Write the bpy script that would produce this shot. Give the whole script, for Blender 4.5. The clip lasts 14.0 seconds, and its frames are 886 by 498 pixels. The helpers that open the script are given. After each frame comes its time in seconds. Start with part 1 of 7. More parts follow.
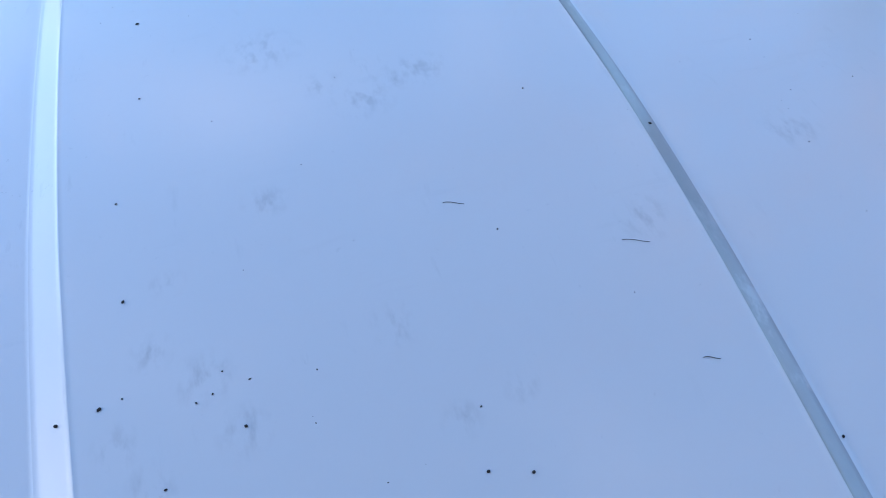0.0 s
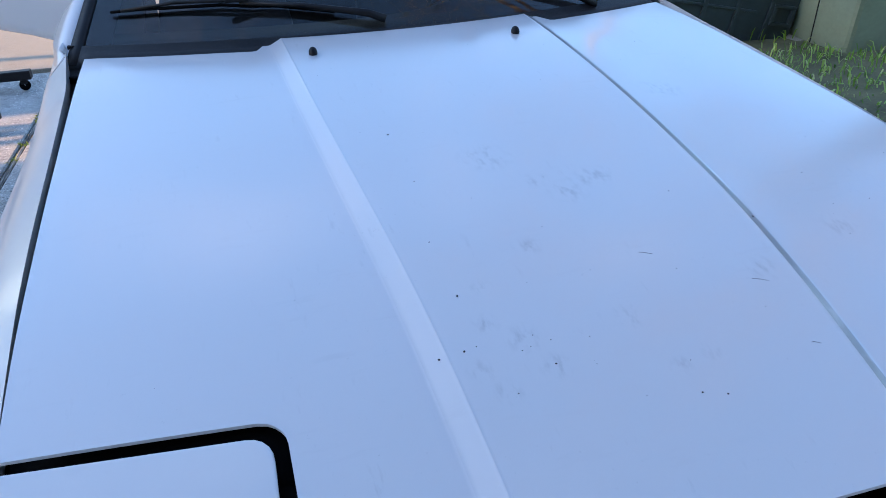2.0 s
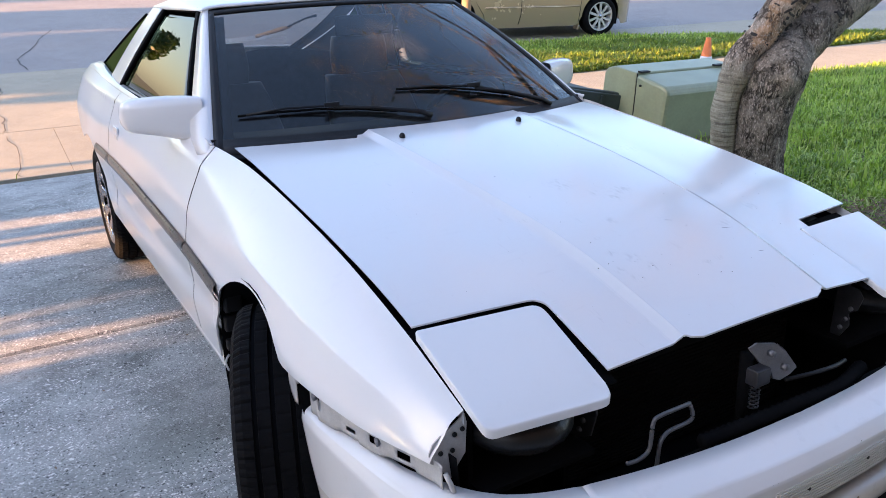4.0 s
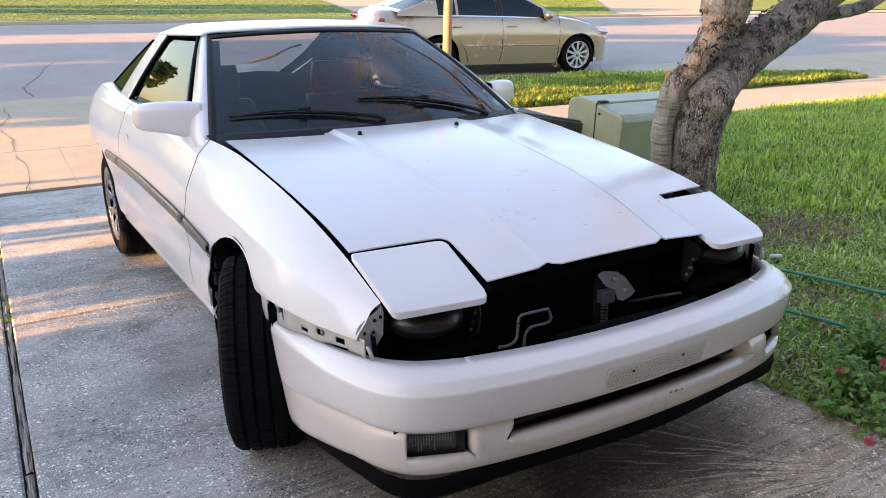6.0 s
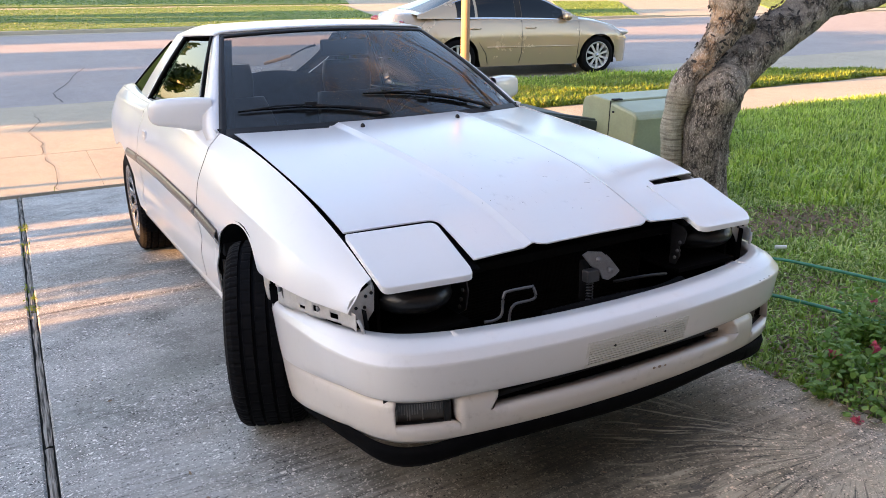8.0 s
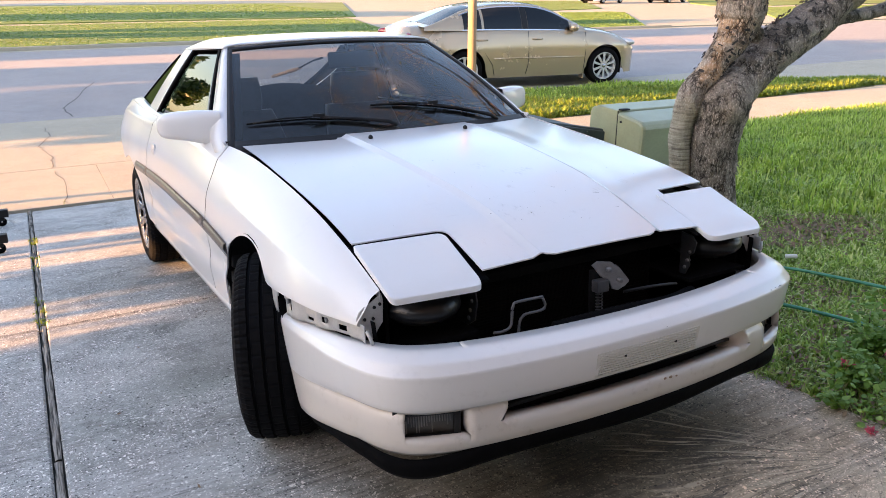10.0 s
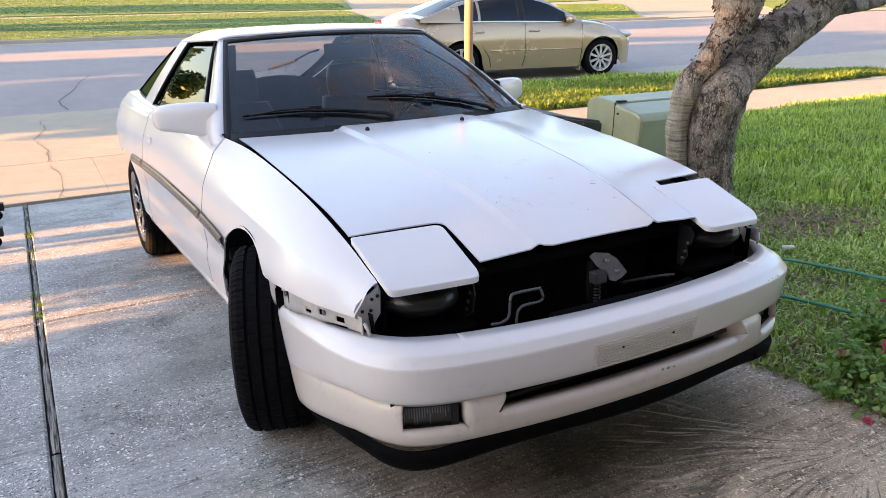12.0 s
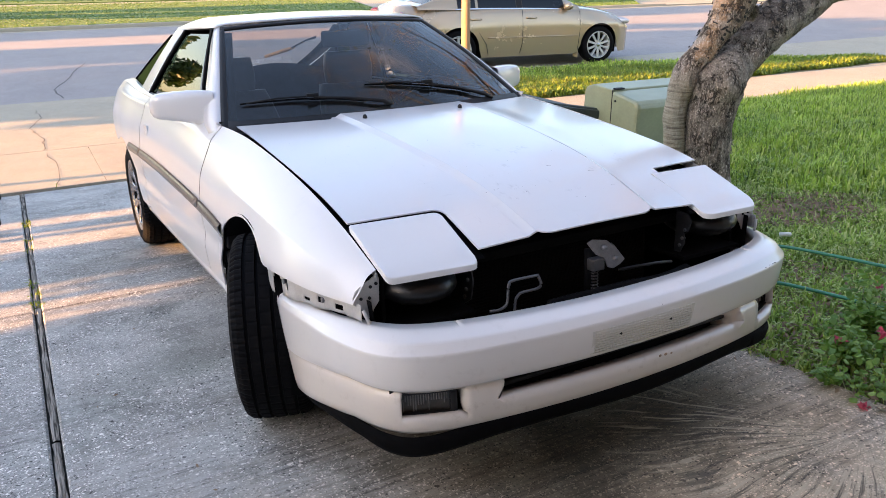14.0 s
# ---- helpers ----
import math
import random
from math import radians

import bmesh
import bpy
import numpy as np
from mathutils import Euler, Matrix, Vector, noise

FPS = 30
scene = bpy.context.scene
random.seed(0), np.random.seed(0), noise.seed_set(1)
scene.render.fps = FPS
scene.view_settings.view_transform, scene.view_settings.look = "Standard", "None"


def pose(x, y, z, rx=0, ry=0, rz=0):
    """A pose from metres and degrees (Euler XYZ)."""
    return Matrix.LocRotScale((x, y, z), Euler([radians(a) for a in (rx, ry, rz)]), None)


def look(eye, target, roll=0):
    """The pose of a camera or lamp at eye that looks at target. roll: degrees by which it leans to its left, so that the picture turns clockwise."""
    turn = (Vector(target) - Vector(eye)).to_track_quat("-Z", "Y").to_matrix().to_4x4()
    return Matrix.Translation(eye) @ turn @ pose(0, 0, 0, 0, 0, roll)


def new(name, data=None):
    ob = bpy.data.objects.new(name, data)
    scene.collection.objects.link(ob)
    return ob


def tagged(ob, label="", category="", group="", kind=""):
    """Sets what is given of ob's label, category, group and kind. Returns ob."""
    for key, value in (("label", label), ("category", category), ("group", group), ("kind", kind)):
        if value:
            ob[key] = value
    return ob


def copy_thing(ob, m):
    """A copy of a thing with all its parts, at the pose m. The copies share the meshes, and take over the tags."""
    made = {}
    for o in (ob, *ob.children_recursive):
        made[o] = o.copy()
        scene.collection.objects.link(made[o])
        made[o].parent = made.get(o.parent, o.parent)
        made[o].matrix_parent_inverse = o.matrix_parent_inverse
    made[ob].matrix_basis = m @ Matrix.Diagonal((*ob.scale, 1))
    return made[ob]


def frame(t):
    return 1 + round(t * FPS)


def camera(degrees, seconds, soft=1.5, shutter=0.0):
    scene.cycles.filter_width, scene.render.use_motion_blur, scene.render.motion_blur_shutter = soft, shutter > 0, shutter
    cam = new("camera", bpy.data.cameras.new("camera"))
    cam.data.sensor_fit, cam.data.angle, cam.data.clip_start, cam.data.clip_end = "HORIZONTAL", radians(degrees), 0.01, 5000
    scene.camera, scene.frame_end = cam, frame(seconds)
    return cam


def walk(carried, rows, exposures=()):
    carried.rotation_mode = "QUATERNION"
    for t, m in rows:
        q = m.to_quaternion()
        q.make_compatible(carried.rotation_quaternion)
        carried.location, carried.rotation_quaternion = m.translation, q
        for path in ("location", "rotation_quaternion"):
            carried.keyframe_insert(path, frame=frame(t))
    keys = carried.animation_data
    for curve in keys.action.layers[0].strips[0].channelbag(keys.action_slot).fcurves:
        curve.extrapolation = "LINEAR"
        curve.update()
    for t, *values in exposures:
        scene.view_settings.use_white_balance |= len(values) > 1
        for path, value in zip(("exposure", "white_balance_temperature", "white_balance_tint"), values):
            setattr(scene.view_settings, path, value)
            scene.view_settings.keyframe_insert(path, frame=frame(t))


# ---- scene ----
cam = camera(60.2, 14.0, 0.4)
PATH = [
    (0, (-0.028, -0.696, 1.14), (0.249, 0.89, -0.047), -9.0),
    (0.5, (-0.029, -0.665, 1.148), (0.236, 0.882, -0.092), -7.3),
    (1, (-0.018, -0.648, 1.17), (0.28, 0.89, -0.074), -5.6),
    (1.5, (-0.14, -0.749, 1.197), (0.227, 0.869, 0.081), -4.4),
    (2, (-0.401, -0.963, 1.267), (0.073, 0.757, 0.363), -2.7),
    (2.5, (-0.719, -1.113, 1.288), (-0.054, 0.618, 0.538), -1.2),
    (2.7, (-0.824, -1.158, 1.303), (-0.098, 0.56, 0.579), -1.2),
    (4.8, (-1.358, -1.766, 1.365), (-0.368, -0.145, 0.738), -1.9),
    (5, (-1.347, -1.865, 1.346), (-0.353, -0.241, 0.733), -1.7),
    (5.5, (-1.362, -2.028, 1.336), (-0.37, -0.394, 0.75), -1.4),
    (6, (-1.446, -2.071, 1.334), (-0.468, -0.421, 0.767), -1.2),
    (6.5, (-1.47, -2.15, 1.321), (-0.511, -0.487, 0.761), -1.3),
    (7, (-1.433, -2.203, 1.292), (-0.489, -0.531, 0.734), -1.5),
    (7.5, (-1.422, -2.222, 1.292), (-0.491, -0.542, 0.733), -1.7),
    (8, (-1.419, -2.221, 1.298), (-0.498, -0.535, 0.743), -2.0),
    (8.5, (-1.42, -2.218, 1.297), (-0.507, -0.523, 0.754), -2.1),
    (11, (-1.417, -2.215, 1.295), (-0.508, -0.513, 0.77), -2.6),
    (11.5, (-1.419, -2.216, 1.296), (-0.507, -0.519, 0.76), -2.6),
    (12, (-1.418, -2.212, 1.291), (-0.507, -0.518, 0.747), -2.6),
    (12.5, (-1.417, -2.212, 1.291), (-0.509, -0.519, 0.736), -2.5),
    (13, (-1.425, -2.213, 1.289), (-0.517, -0.522, 0.725), -2.5),
    (13.5, (-1.423, -2.214, 1.287), (-0.514, -0.526, 0.717), -2.6),
    (14, (-1.422, -2.215, 1.29), (-0.51, -0.53, 0.716), -2.7),
]
# tilt of the sloping driveway against the level of the street
TILT = Matrix(((0.999995, 0.000140, -0.003291, 0), (0.000140, 0.996410, 0.084662, 0), (0.003291, -0.084662, 0.996404, 0), (0, 0, 0, 1)))
walk(cam, [(t, TILT @ look(eye, target, roll)) for t, eye, target, roll in PATH],
     [(0, 1.40, 5050, 10), (0.5, 1.11, 4680, 11), (1.1, 1.14, 4690, 11), (1.5, 1.30, 4950, 10), (2, 1.42, 5050, 11), (2.5, 1.65, 5280, 14), (5, 1.86, 6440, 18), (7, 2.0, 6750, 18), (14, 2.0, 6750, 18)])

# ---------------------------------------------------------------- world and sun
SUN_AZ = radians(-90 + 5)      # where the sun stands, measured from +y towards +x
SUN_EL = radians(9)
world = bpy.data.worlds.new("sky")
scene.world = world
world.use_nodes = True
wn = world.node_tree
sky = wn.nodes.new("ShaderNodeTexSky")
sky.sky_type = "NISHITA"
sky.sun_disc = False
sky.sun_elevation = radians(14)
sky.sun_rotation = SUN_AZ
sky.air_density, sky.dust_density, sky.ozone_density = 1.0, 1.0, 1.0
# thin broken evening cloud, spread evenly over the whole sky
sky_way = wn.nodes.new("ShaderNodeTexCoord")
cloud = wn.nodes.new("ShaderNodeTexNoise")
cloud.inputs["Scale"].default_value, cloud.inputs["Detail"].default_value, cloud.inputs["Roughness"].default_value = 2.6, 7.0, 0.6
cloud.inputs["Distortion"].default_value = 0.4
wn.links.new(sky_way.outputs["Generated"], cloud.inputs["Vector"])
cover = wn.nodes.new("ShaderNodeMapRange")
cover.inputs[1].default_value, cover.inputs[2].default_value, cover.inputs[3].default_value, cover.inputs[4].default_value = 0.53, 0.76, 0.0, 0.65
wn.links.new(cloud.outputs["Fac"], cover.inputs[0])
veil = wn.nodes.new("ShaderNodeMix")
veil.data_type = "RGBA"
veil.inputs[7].default_value = (5.4, 4.4, 3.9, 1)
wn.links.new(cover.outputs[0], veil.inputs[0])
wn.links.new(sky.outputs[0], veil.inputs[6])
wn.links.new(veil.outputs[2], wn.nodes["Background"].inputs[0])
wn.nodes["Background"].inputs[1].default_value = 0.15
sun_data = bpy.data.lights.new("sun", "SUN")
sun_data.energy, sun_data.angle, sun_data.color = 8.0, radians(0.6), (1.0, 0.52, 0.195)
sun_lamp = new("sun", sun_data)
sun_dir = Vector((math.sin(SUN_AZ) * math.cos(SUN_EL), math.cos(SUN_AZ) * math.cos(SUN_EL), math.sin(SUN_EL)))
sun_lamp.matrix_world = look(sun_dir * 50, (0, 0, 0))


# ---------------------------------------------------------------- materials
def material(name, rough=0.5, metal=0.0, coat=0.0, spec=0.5):
    m = bpy.data.materials.new(name)
    m.use_nodes = True
    b = m.node_tree.nodes["Principled BSDF"]
    b.inputs["Roughness"].default_value = rough
    b.inputs["Metallic"].default_value = metal
    b.inputs["Coat Weight"].default_value = coat
    b.inputs["Specular IOR Level"].default_value = spec
    b.inputs["Coat Roughness"].default_value = 0.04
    return m


def node(m, kind, **values):
    n = m.node_tree.nodes.new(kind)
    for k, v in values.items():
        if k in n.inputs:
            n.inputs[k].default_value = v
    return n


def link(m, a, b):
    m.node_tree.links.new(a, b)


def coords(m):
    return node(m, "ShaderNodeTexCoord").outputs["Object"]


def noise_tex(m, scale, detail=4.0, rough=0.55, vec=None):
    n = node(m, "ShaderNodeTexNoise", Scale=scale, Detail=detail, Roughness=rough)
    link(m, vec if vec else coords(m), n.inputs["Vector"])
    return n.outputs["Fac"]


def ramp(m, fac, stops):
    n = m.node_tree.nodes.new("ShaderNodeValToRGB")
    e = n.color_ramp.elements
    while len(e) < len(stops):
        e.new(0.5)
    for s, (p, c) in zip(e, stops):
        s.position = p
        s.color = (*c, 1) if len(c) == 3 else c
    link(m, fac, n.inputs[0])
    return n.outputs["Color"]


def grey(v):
    return (v, v, v)


def mix(m, fac, a, b, blend="MIX"):
    n = m.node_tree.nodes.new("ShaderNodeMix")
    n.data_type, n.blend_type = "RGBA", blend
    for sock, v in ((n.inputs[0], fac), (n.inputs[6], a), (n.inputs[7], b)):
        if isinstance(v, (int, float)):
            sock.default_value = v
        elif isinstance(v, tuple):
            sock.default_value = (*v, 1)
        else:
            link(m, v, sock)
    return n.outputs[2]


def bsdf(m):
    return m.node_tree.nodes["Principled BSDF"]


def base(m, col):
    s = bsdf(m).inputs["Base Color"]
    if isinstance(col, tuple):
        s.default_value = (*col, 1)
    else:
        link(m, col, s)


def bump(m, height, strength=0.3, distance=0.01):
    n = node(m, "ShaderNodeBump", Strength=strength, Distance=distance)
    link(m, height, n.inputs["Height"])
    link(m, n.outputs[0], bsdf(m).inputs["Normal"])


def simple(name, col, rough=0.5, metal=0.0, coat=0.0, vary=0.25, scale=12.0, bumps=0.0, bscale=60.0, spec=0.5):
    """A plain surface with two scales of variation in colour and gloss."""
    m = material(name, rough, metal, coat, spec)
    dark = tuple(c * (1 - vary) for c in col)
    lite = tuple(min(1, c * (1 + vary)) for c in col)
    big = noise_tex(m, scale, 3)
    fine = noise_tex(m, scale * 14, 5)
    c1 = ramp(m, big, [(0.3, dark), (0.7, lite)])
    base(m, mix(m, 0.35, c1, ramp(m, fine, [(0.3, dark), (0.7, lite)])))
    r = ramp(m, fine, [(0.2, grey(max(0, rough - 0.08))), (0.8, grey(min(1, rough + 0.1)))])
    link(m, r, bsdf(m).inputs["Roughness"])
    if bumps:
        bump(m, noise_tex(m, bscale, 6), bumps, 0.01)
    return m


def paint_material(name, col, dirt=(0.32, 0.29, 0.25), amount=0.35, low=0.29):
    """Old glossy car paint: clear coat, water marks and a film of dust."""
    m = material(name, 0.35, 0.0, 0.85)
    film = noise_tex(m, 3.0, 6, 0.6)
    spots = noise_tex(m, 26.0, 5, 0.65)
    f = ramp(m, film, [(0.42, grey(0)), (0.75, grey(1))])
    s = ramp(m, spots, [(0.56, grey(0)), (0.78, grey(1))])
    dust = mix(m, 1.0, f, s, "MULTIPLY")
    d2 = mix(m, 1.0, dust, grey(amount), "MULTIPLY")
    base(m, mix(m, d2, col, dirt))
    link(m, ramp(m, film, [(0.3, grey(low)), (0.8, grey(low + 0.12))]), bsdf(m).inputs["Roughness"])
    link(m, ramp(m, film, [(0.3, grey(0.10)), (0.8, grey(0.20))]), bsdf(m).inputs["Coat Roughness"])
    return m


def glass_material(name, tint, gloss_rough=0.0, dust=0.0, ior=1.6):
    m = bpy.data.materials.new(name)
    m.use_nodes = True
    nt = m.node_tree
    nt.nodes.remove(nt.nodes["Principled BSDF"])
    tr = nt.nodes.new("ShaderNodeBsdfTransparent")
    tr.inputs[0].default_value = (*tint, 1)
    gl = nt.nodes.new("ShaderNodeBsdfGlossy")
    gl.inputs["Roughness"].default_value = gloss_rough
    fr = nt.nodes.new("ShaderNodeFresnel")
    fr.inputs[0].default_value = ior
    mx = nt.nodes.new("ShaderNodeMixShader")
    nt.links.new(fr.outputs[0], mx.inputs[0])
    nt.links.new(tr.outputs[0], mx.inputs[1])
    nt.links.new(gl.outputs[0], mx.inputs[2])
    if dust:
        film, over = nt.nodes.new("ShaderNodeBsdfDiffuse"), nt.nodes.new("ShaderNodeMixShader")
        film.inputs[0].default_value = (0.55, 0.53, 0.50, 1)
        over.inputs[0].default_value = dust
        nt.links.new(mx.outputs[0], over.inputs[1])
        nt.links.new(film.outputs[0], over.inputs[2])
        mx = over
    nt.links.new(mx.outputs[0], nt.nodes["Material Output"].inputs[0])
    return m


FAN = (0.72, -0.97)      # where the broom strokes meet


def concrete_material(name, col, pebbles=True, stain=0.45):
    """Brushed, worn concrete with shell aggregate showing."""
    m = material(name, 0.85)
    vec = coords(m)
    big = noise_tex(m, 0.9, 5, 0.6, vec)
    mid = noise_tex(m, 6.0, 5, 0.6, vec)
    fine = noise_tex(m, 150.0, 4, 0.65, vec)
    dark = tuple(c * (1 - stain) for c in col)
    lite = tuple(min(1, c * 1.18) for c in col)
    c = ramp(m, big, [(0.32, dark), (0.55, col), (0.75, lite)])
    c = mix(m, 0.45, c, ramp(m, mid, [(0.3, dark), (0.7, lite)]))
    c = mix(m, 0.32, c, ramp(m, fine, [(0.36, grey(0.03)), (0.64, grey(0.75))]))
    if pebbles:
        xyz = node(m, "ShaderNodeSeparateXYZ")
        link(m, vec, xyz.inputs[0])

        def calc(op, a, b=0.0, k=0.0):
            n = node(m, "ShaderNodeMath")
            n.operation = op
            for sock, v in zip(n.inputs, (a, b, k)):
                if isinstance(v, (int, float)):
                    sock.default_value = v
                else:
                    link(m, v, sock)
            return n.outputs[0]

        def spot(x, y, r, ragged):
            d = calc("SQRT", calc("ADD", calc("POWER", calc("SUBTRACT", xyz.outputs[0], x), 2.0), calc("POWER", calc("SUBTRACT", xyz.outputs[1], y), 2.0)))
            return calc("DIVIDE", calc("MULTIPLY_ADD", ragged, r, d), r * 2.0)
        # broom strokes left in the surface
        st = node(m, "ShaderNodeMapping")
        st.inputs["Rotation"].default_value = (0, 0, radians(-24))
        st.inputs["Scale"].default_value = (2.4, 52, 1)
        link(m, vec, st.inputs["Vector"])
        stroke = noise_tex(m, 1.0, 6, 0.65, st.outputs[0])
        where = ramp(m, noise_tex(m, 1.1, 4, 0.6, vec), [(0.44, grey(0.03)), (0.62, grey(0.5))])
        front = ramp(m, calc("MULTIPLY_ADD", xyz.outputs[1], -0.5, 0.5), [(0.28, grey(0)), (0.50, grey(0.55))])
        where = mix(m, 1.0, where, front, "LIGHTEN")
        c = mix(m, where, c, ramp(m, stroke, [(0.36, grey(0.06)), (0.50, tuple(col)), (0.66, grey(0.55))]))
        ragged = noise_tex(m, 2.6, 5, 0.62, vec)
        # strokes that fan out from one corner of the slab
        wave = noise_tex(m, 2.2, 1, 0.4, vec)
        dx, dy = calc("SUBTRACT", xyz.outputs[0], FAN[0]), calc("SUBTRACT", xyz.outputs[1], FAN[1])
        ang = calc("ARCTAN2", dy, calc("MULTIPLY", dx, -1.0))
        rad = calc("SQRT", calc("ADD", calc("MULTIPLY", dx, dx), calc("MULTIPLY", dy, dy)))
        polar = node(m, "ShaderNodeCombineXYZ")
        link(m, calc("MULTIPLY_ADD", wave, 9.0, calc("MULTIPLY", ang, 34.0)), polar.inputs[0])
        link(m, calc("MULTIPLY", rad, 4.0), polar.inputs[1])
        fan = noise_tex(m, 1.0, 5, 0.58, polar.outputs[0])
        near = ramp(m, rad, [(0.05, grey(0.0)), (0.16, grey(0.9)), (0.60, grey(0.8)), (0.85, grey(0))])
        side = ramp(m, calc("MULTIPLY_ADD", dx, -1.0, 0.10), [(0.0, grey(0)), (0.30, grey(1))])
        patch = ramp(m, noise_tex(m, 4.5, 4, 0.6, vec), [(0.34, grey(0.1)), (0.52, grey(1))])
        # pale film of dried water
        film = ramp(m, noise_tex(m, 2.3, 7, 0.75, vec), [(0.47, grey(0)), (0.60, grey(0.6))])
        damp = ramp(m, noise_tex(m, 1.9, 7, 0.75, vec), [(0.36, grey(0.75)), (0.50, grey(0))])
        c = mix(m, damp, c, mix(m, 1.0, c, (0.40, 0.41, 0.38), "MULTIPLY"))
        c = mix(m, film, c, (0.56, 0.57, 0.53))
        # shells and pits
        worn = ramp(m, noise_tex(m, 1.3, 5, 0.65, vec), [(0.34, grey(0.25)), (0.54, grey(1))])
        warp = node(m, "ShaderNodeVectorMath")
        warp.operation = "MULTIPLY_ADD"
        wn_ = node(m, "ShaderNodeTexNoise", Scale=42.0, Detail=2.0)
        link(m, vec, wn_.inputs["Vector"])
        link(m, wn_.outputs["Color"], warp.inputs[0])
        warp.inputs[1].default_value = (0.034, 0.034, 0.034)
        link(m, vec, warp.inputs[2])
        for sc, tone, cut in ((44.0, (0.97, 0.95, 0.90), 0.74), (72.0, (0.97, 0.95, 0.90), 0.50), (115.0, (0.94, 0.92, 0.87), 0.36), (64.0, (0.035, 0.033, 0.03), 0.70), (120.0, (0.04, 0.038, 0.035), 0.50)):
            v = node(m, "ShaderNodeTexVoronoi", Scale=sc, Randomness=1.0)
            link(m, warp.outputs[0], v.inputs["Vector"])
            shell = ramp(m, v.outputs["Distance"], [(0.25, grey(1)), (0.30, grey(0))])
            pick = ramp(m, v.outputs["Color"], [(cut, grey(0)), (cut + 0.02, grey(0.9))])
            f = mix(m, 1.0, mix(m, 1.0, shell, pick, "MULTIPLY"), worn, "MULTIPLY")
            c = mix(m, f, c, tone)
        # warm brown tint over the front of the slab, fading outwards
        brown_tint = ramp(m, spot(0.30, -0.80, 1.7, ragged), [(0.35, grey(0.95)), (0.72, grey(0))])
        c = mix(m, brown_tint, c, mix(m, 1.0, c, (1.04, 0.82, 0.60), "MULTIPLY"))
        # old oil and water stains; those below the nose paint the car's contact shade
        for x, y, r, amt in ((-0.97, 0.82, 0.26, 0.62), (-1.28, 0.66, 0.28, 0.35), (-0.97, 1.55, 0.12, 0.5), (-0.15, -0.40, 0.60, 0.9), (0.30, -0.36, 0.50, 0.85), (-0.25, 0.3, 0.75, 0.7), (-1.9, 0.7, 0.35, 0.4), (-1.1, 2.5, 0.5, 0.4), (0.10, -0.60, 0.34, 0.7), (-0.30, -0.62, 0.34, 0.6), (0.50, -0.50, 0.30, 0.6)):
            stain_shade = ramp(m, spot(x, y, r, ragged), [(0.40, grey(amt)), (0.78, grey(0))])
            c = mix(m, stain_shade, c, mix(m, 1.0, c, (0.32, 0.335, 0.305), "MULTIPLY"))
        sector = ramp(m, calc("MULTIPLY_ADD", ang, 0.25, 0.5), [(0.24, grey(0)), (0.36, grey(1)), (0.72, grey(1)), (0.80, grey(0))])
        f = mix(m, 1.0, mix(m, 1.0, mix(m, 1.0, near, sector, "MULTIPLY"), side, "MULTIPLY"), patch, "MULTIPLY")
        c = mix(m, mix(m, 1.0, f, ramp(m, fan, [(0.38, grey(0.9)), (0.48, grey(0))]), "MULTIPLY"), c, (0.035, 0.031, 0.026))
        c = mix(m, mix(m, 1.0, f, ramp(m, fan, [(0.555, grey(0)), (0.59, grey(0.85))]), "MULTIPLY"), c, (0.54, 0.46, 0.33))
    base(m, c)
    bump(m, mix(m, 0.5, fine, mid), 0.5, 0.006)
    return m


PAINT = paint_material("white_car_paint", (0.80, 0.80, 0.80), amount=0.10)
PAINT_LOW = paint_material("white_bumper_paint", (0.80, 0.785, 0.77), amount=0.25, low=0.27)
# tan dust, darkened further to paint in the lower bumper's shade
VALANCE = paint_material("dusty_shaded_valance_paint", (0.66, 0.61, 0.55), dirt=(0.33, 0.27, 0.20), amount=1.0, low=0.4)
BARE = simple("primed_sheet_metal", (0.55, 0.54, 0.52), 0.5, 0.2, vary=0.2, scale=20)
DSTEEL = simple("dark_painted_steel", (0.05, 0.05, 0.055), 0.4, 0.3, vary=0.35, scale=25)
PIPE = simple("dull_grey_pipe", (0.11, 0.11, 0.115), 0.45, 0.3, vary=0.3, scale=25)
STEEL = simple("grey_steel", (0.20, 0.20, 0.21), 0.45, 0.5, vary=0.3, scale=25)
BLACKP = simple("black_plastic", (0.010, 0.010, 0.011), 0.5, vary=0.3, scale=20, spec=0.3)
BLACKR = simple("black_rubber", (0.0035, 0.0035, 0.004), 0.8, vary=0.4, scale=18, bumps=0.15, spec=0.06)
TYRE = simple("tyre_rubber", (0.0042, 0.0042, 0.005), 0.75, vary=0.45, scale=9, bumps=0.2, bscale=90, spec=0.10)
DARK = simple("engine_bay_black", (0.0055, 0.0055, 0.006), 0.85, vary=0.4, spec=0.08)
GLOSSK = simple("glossy_black_plastic", (0.006, 0.006, 0.007), 0.36, vary=0.4, scale=14, bumps=0.3, bscale=25)
TRIM = simple("grey_side_moulding", (0.05, 0.049, 0.047), 0.3, 0.0, 0.4, vary=0.15, scale=6)
ALLOY = simple("alloy_wheel", (0.36, 0.37, 0.39), 0.24, 0.95, vary=0.15, scale=15)
SILVER = simple("silver_wheel_paint", (0.52, 0.52, 0.53), 0.35, 0.35, vary=0.1)
CHROME = simple("bright_metal", (0.7, 0.7, 0.72), 0.18, 1.0, vary=0.1)
CLOTH = simple("dark_grey_seat_leather", (0.040, 0.040, 0.045), 0.40, vary=0.3, scale=30, bumps=0.1, bscale=300, spec=0.5)
DASH = simple("dark_dashboard_vinyl", (0.020, 0.017, 0.017), 0.6, vary=0.25, scale=14, bumps=0.08, bscale=250, spec=0.2)
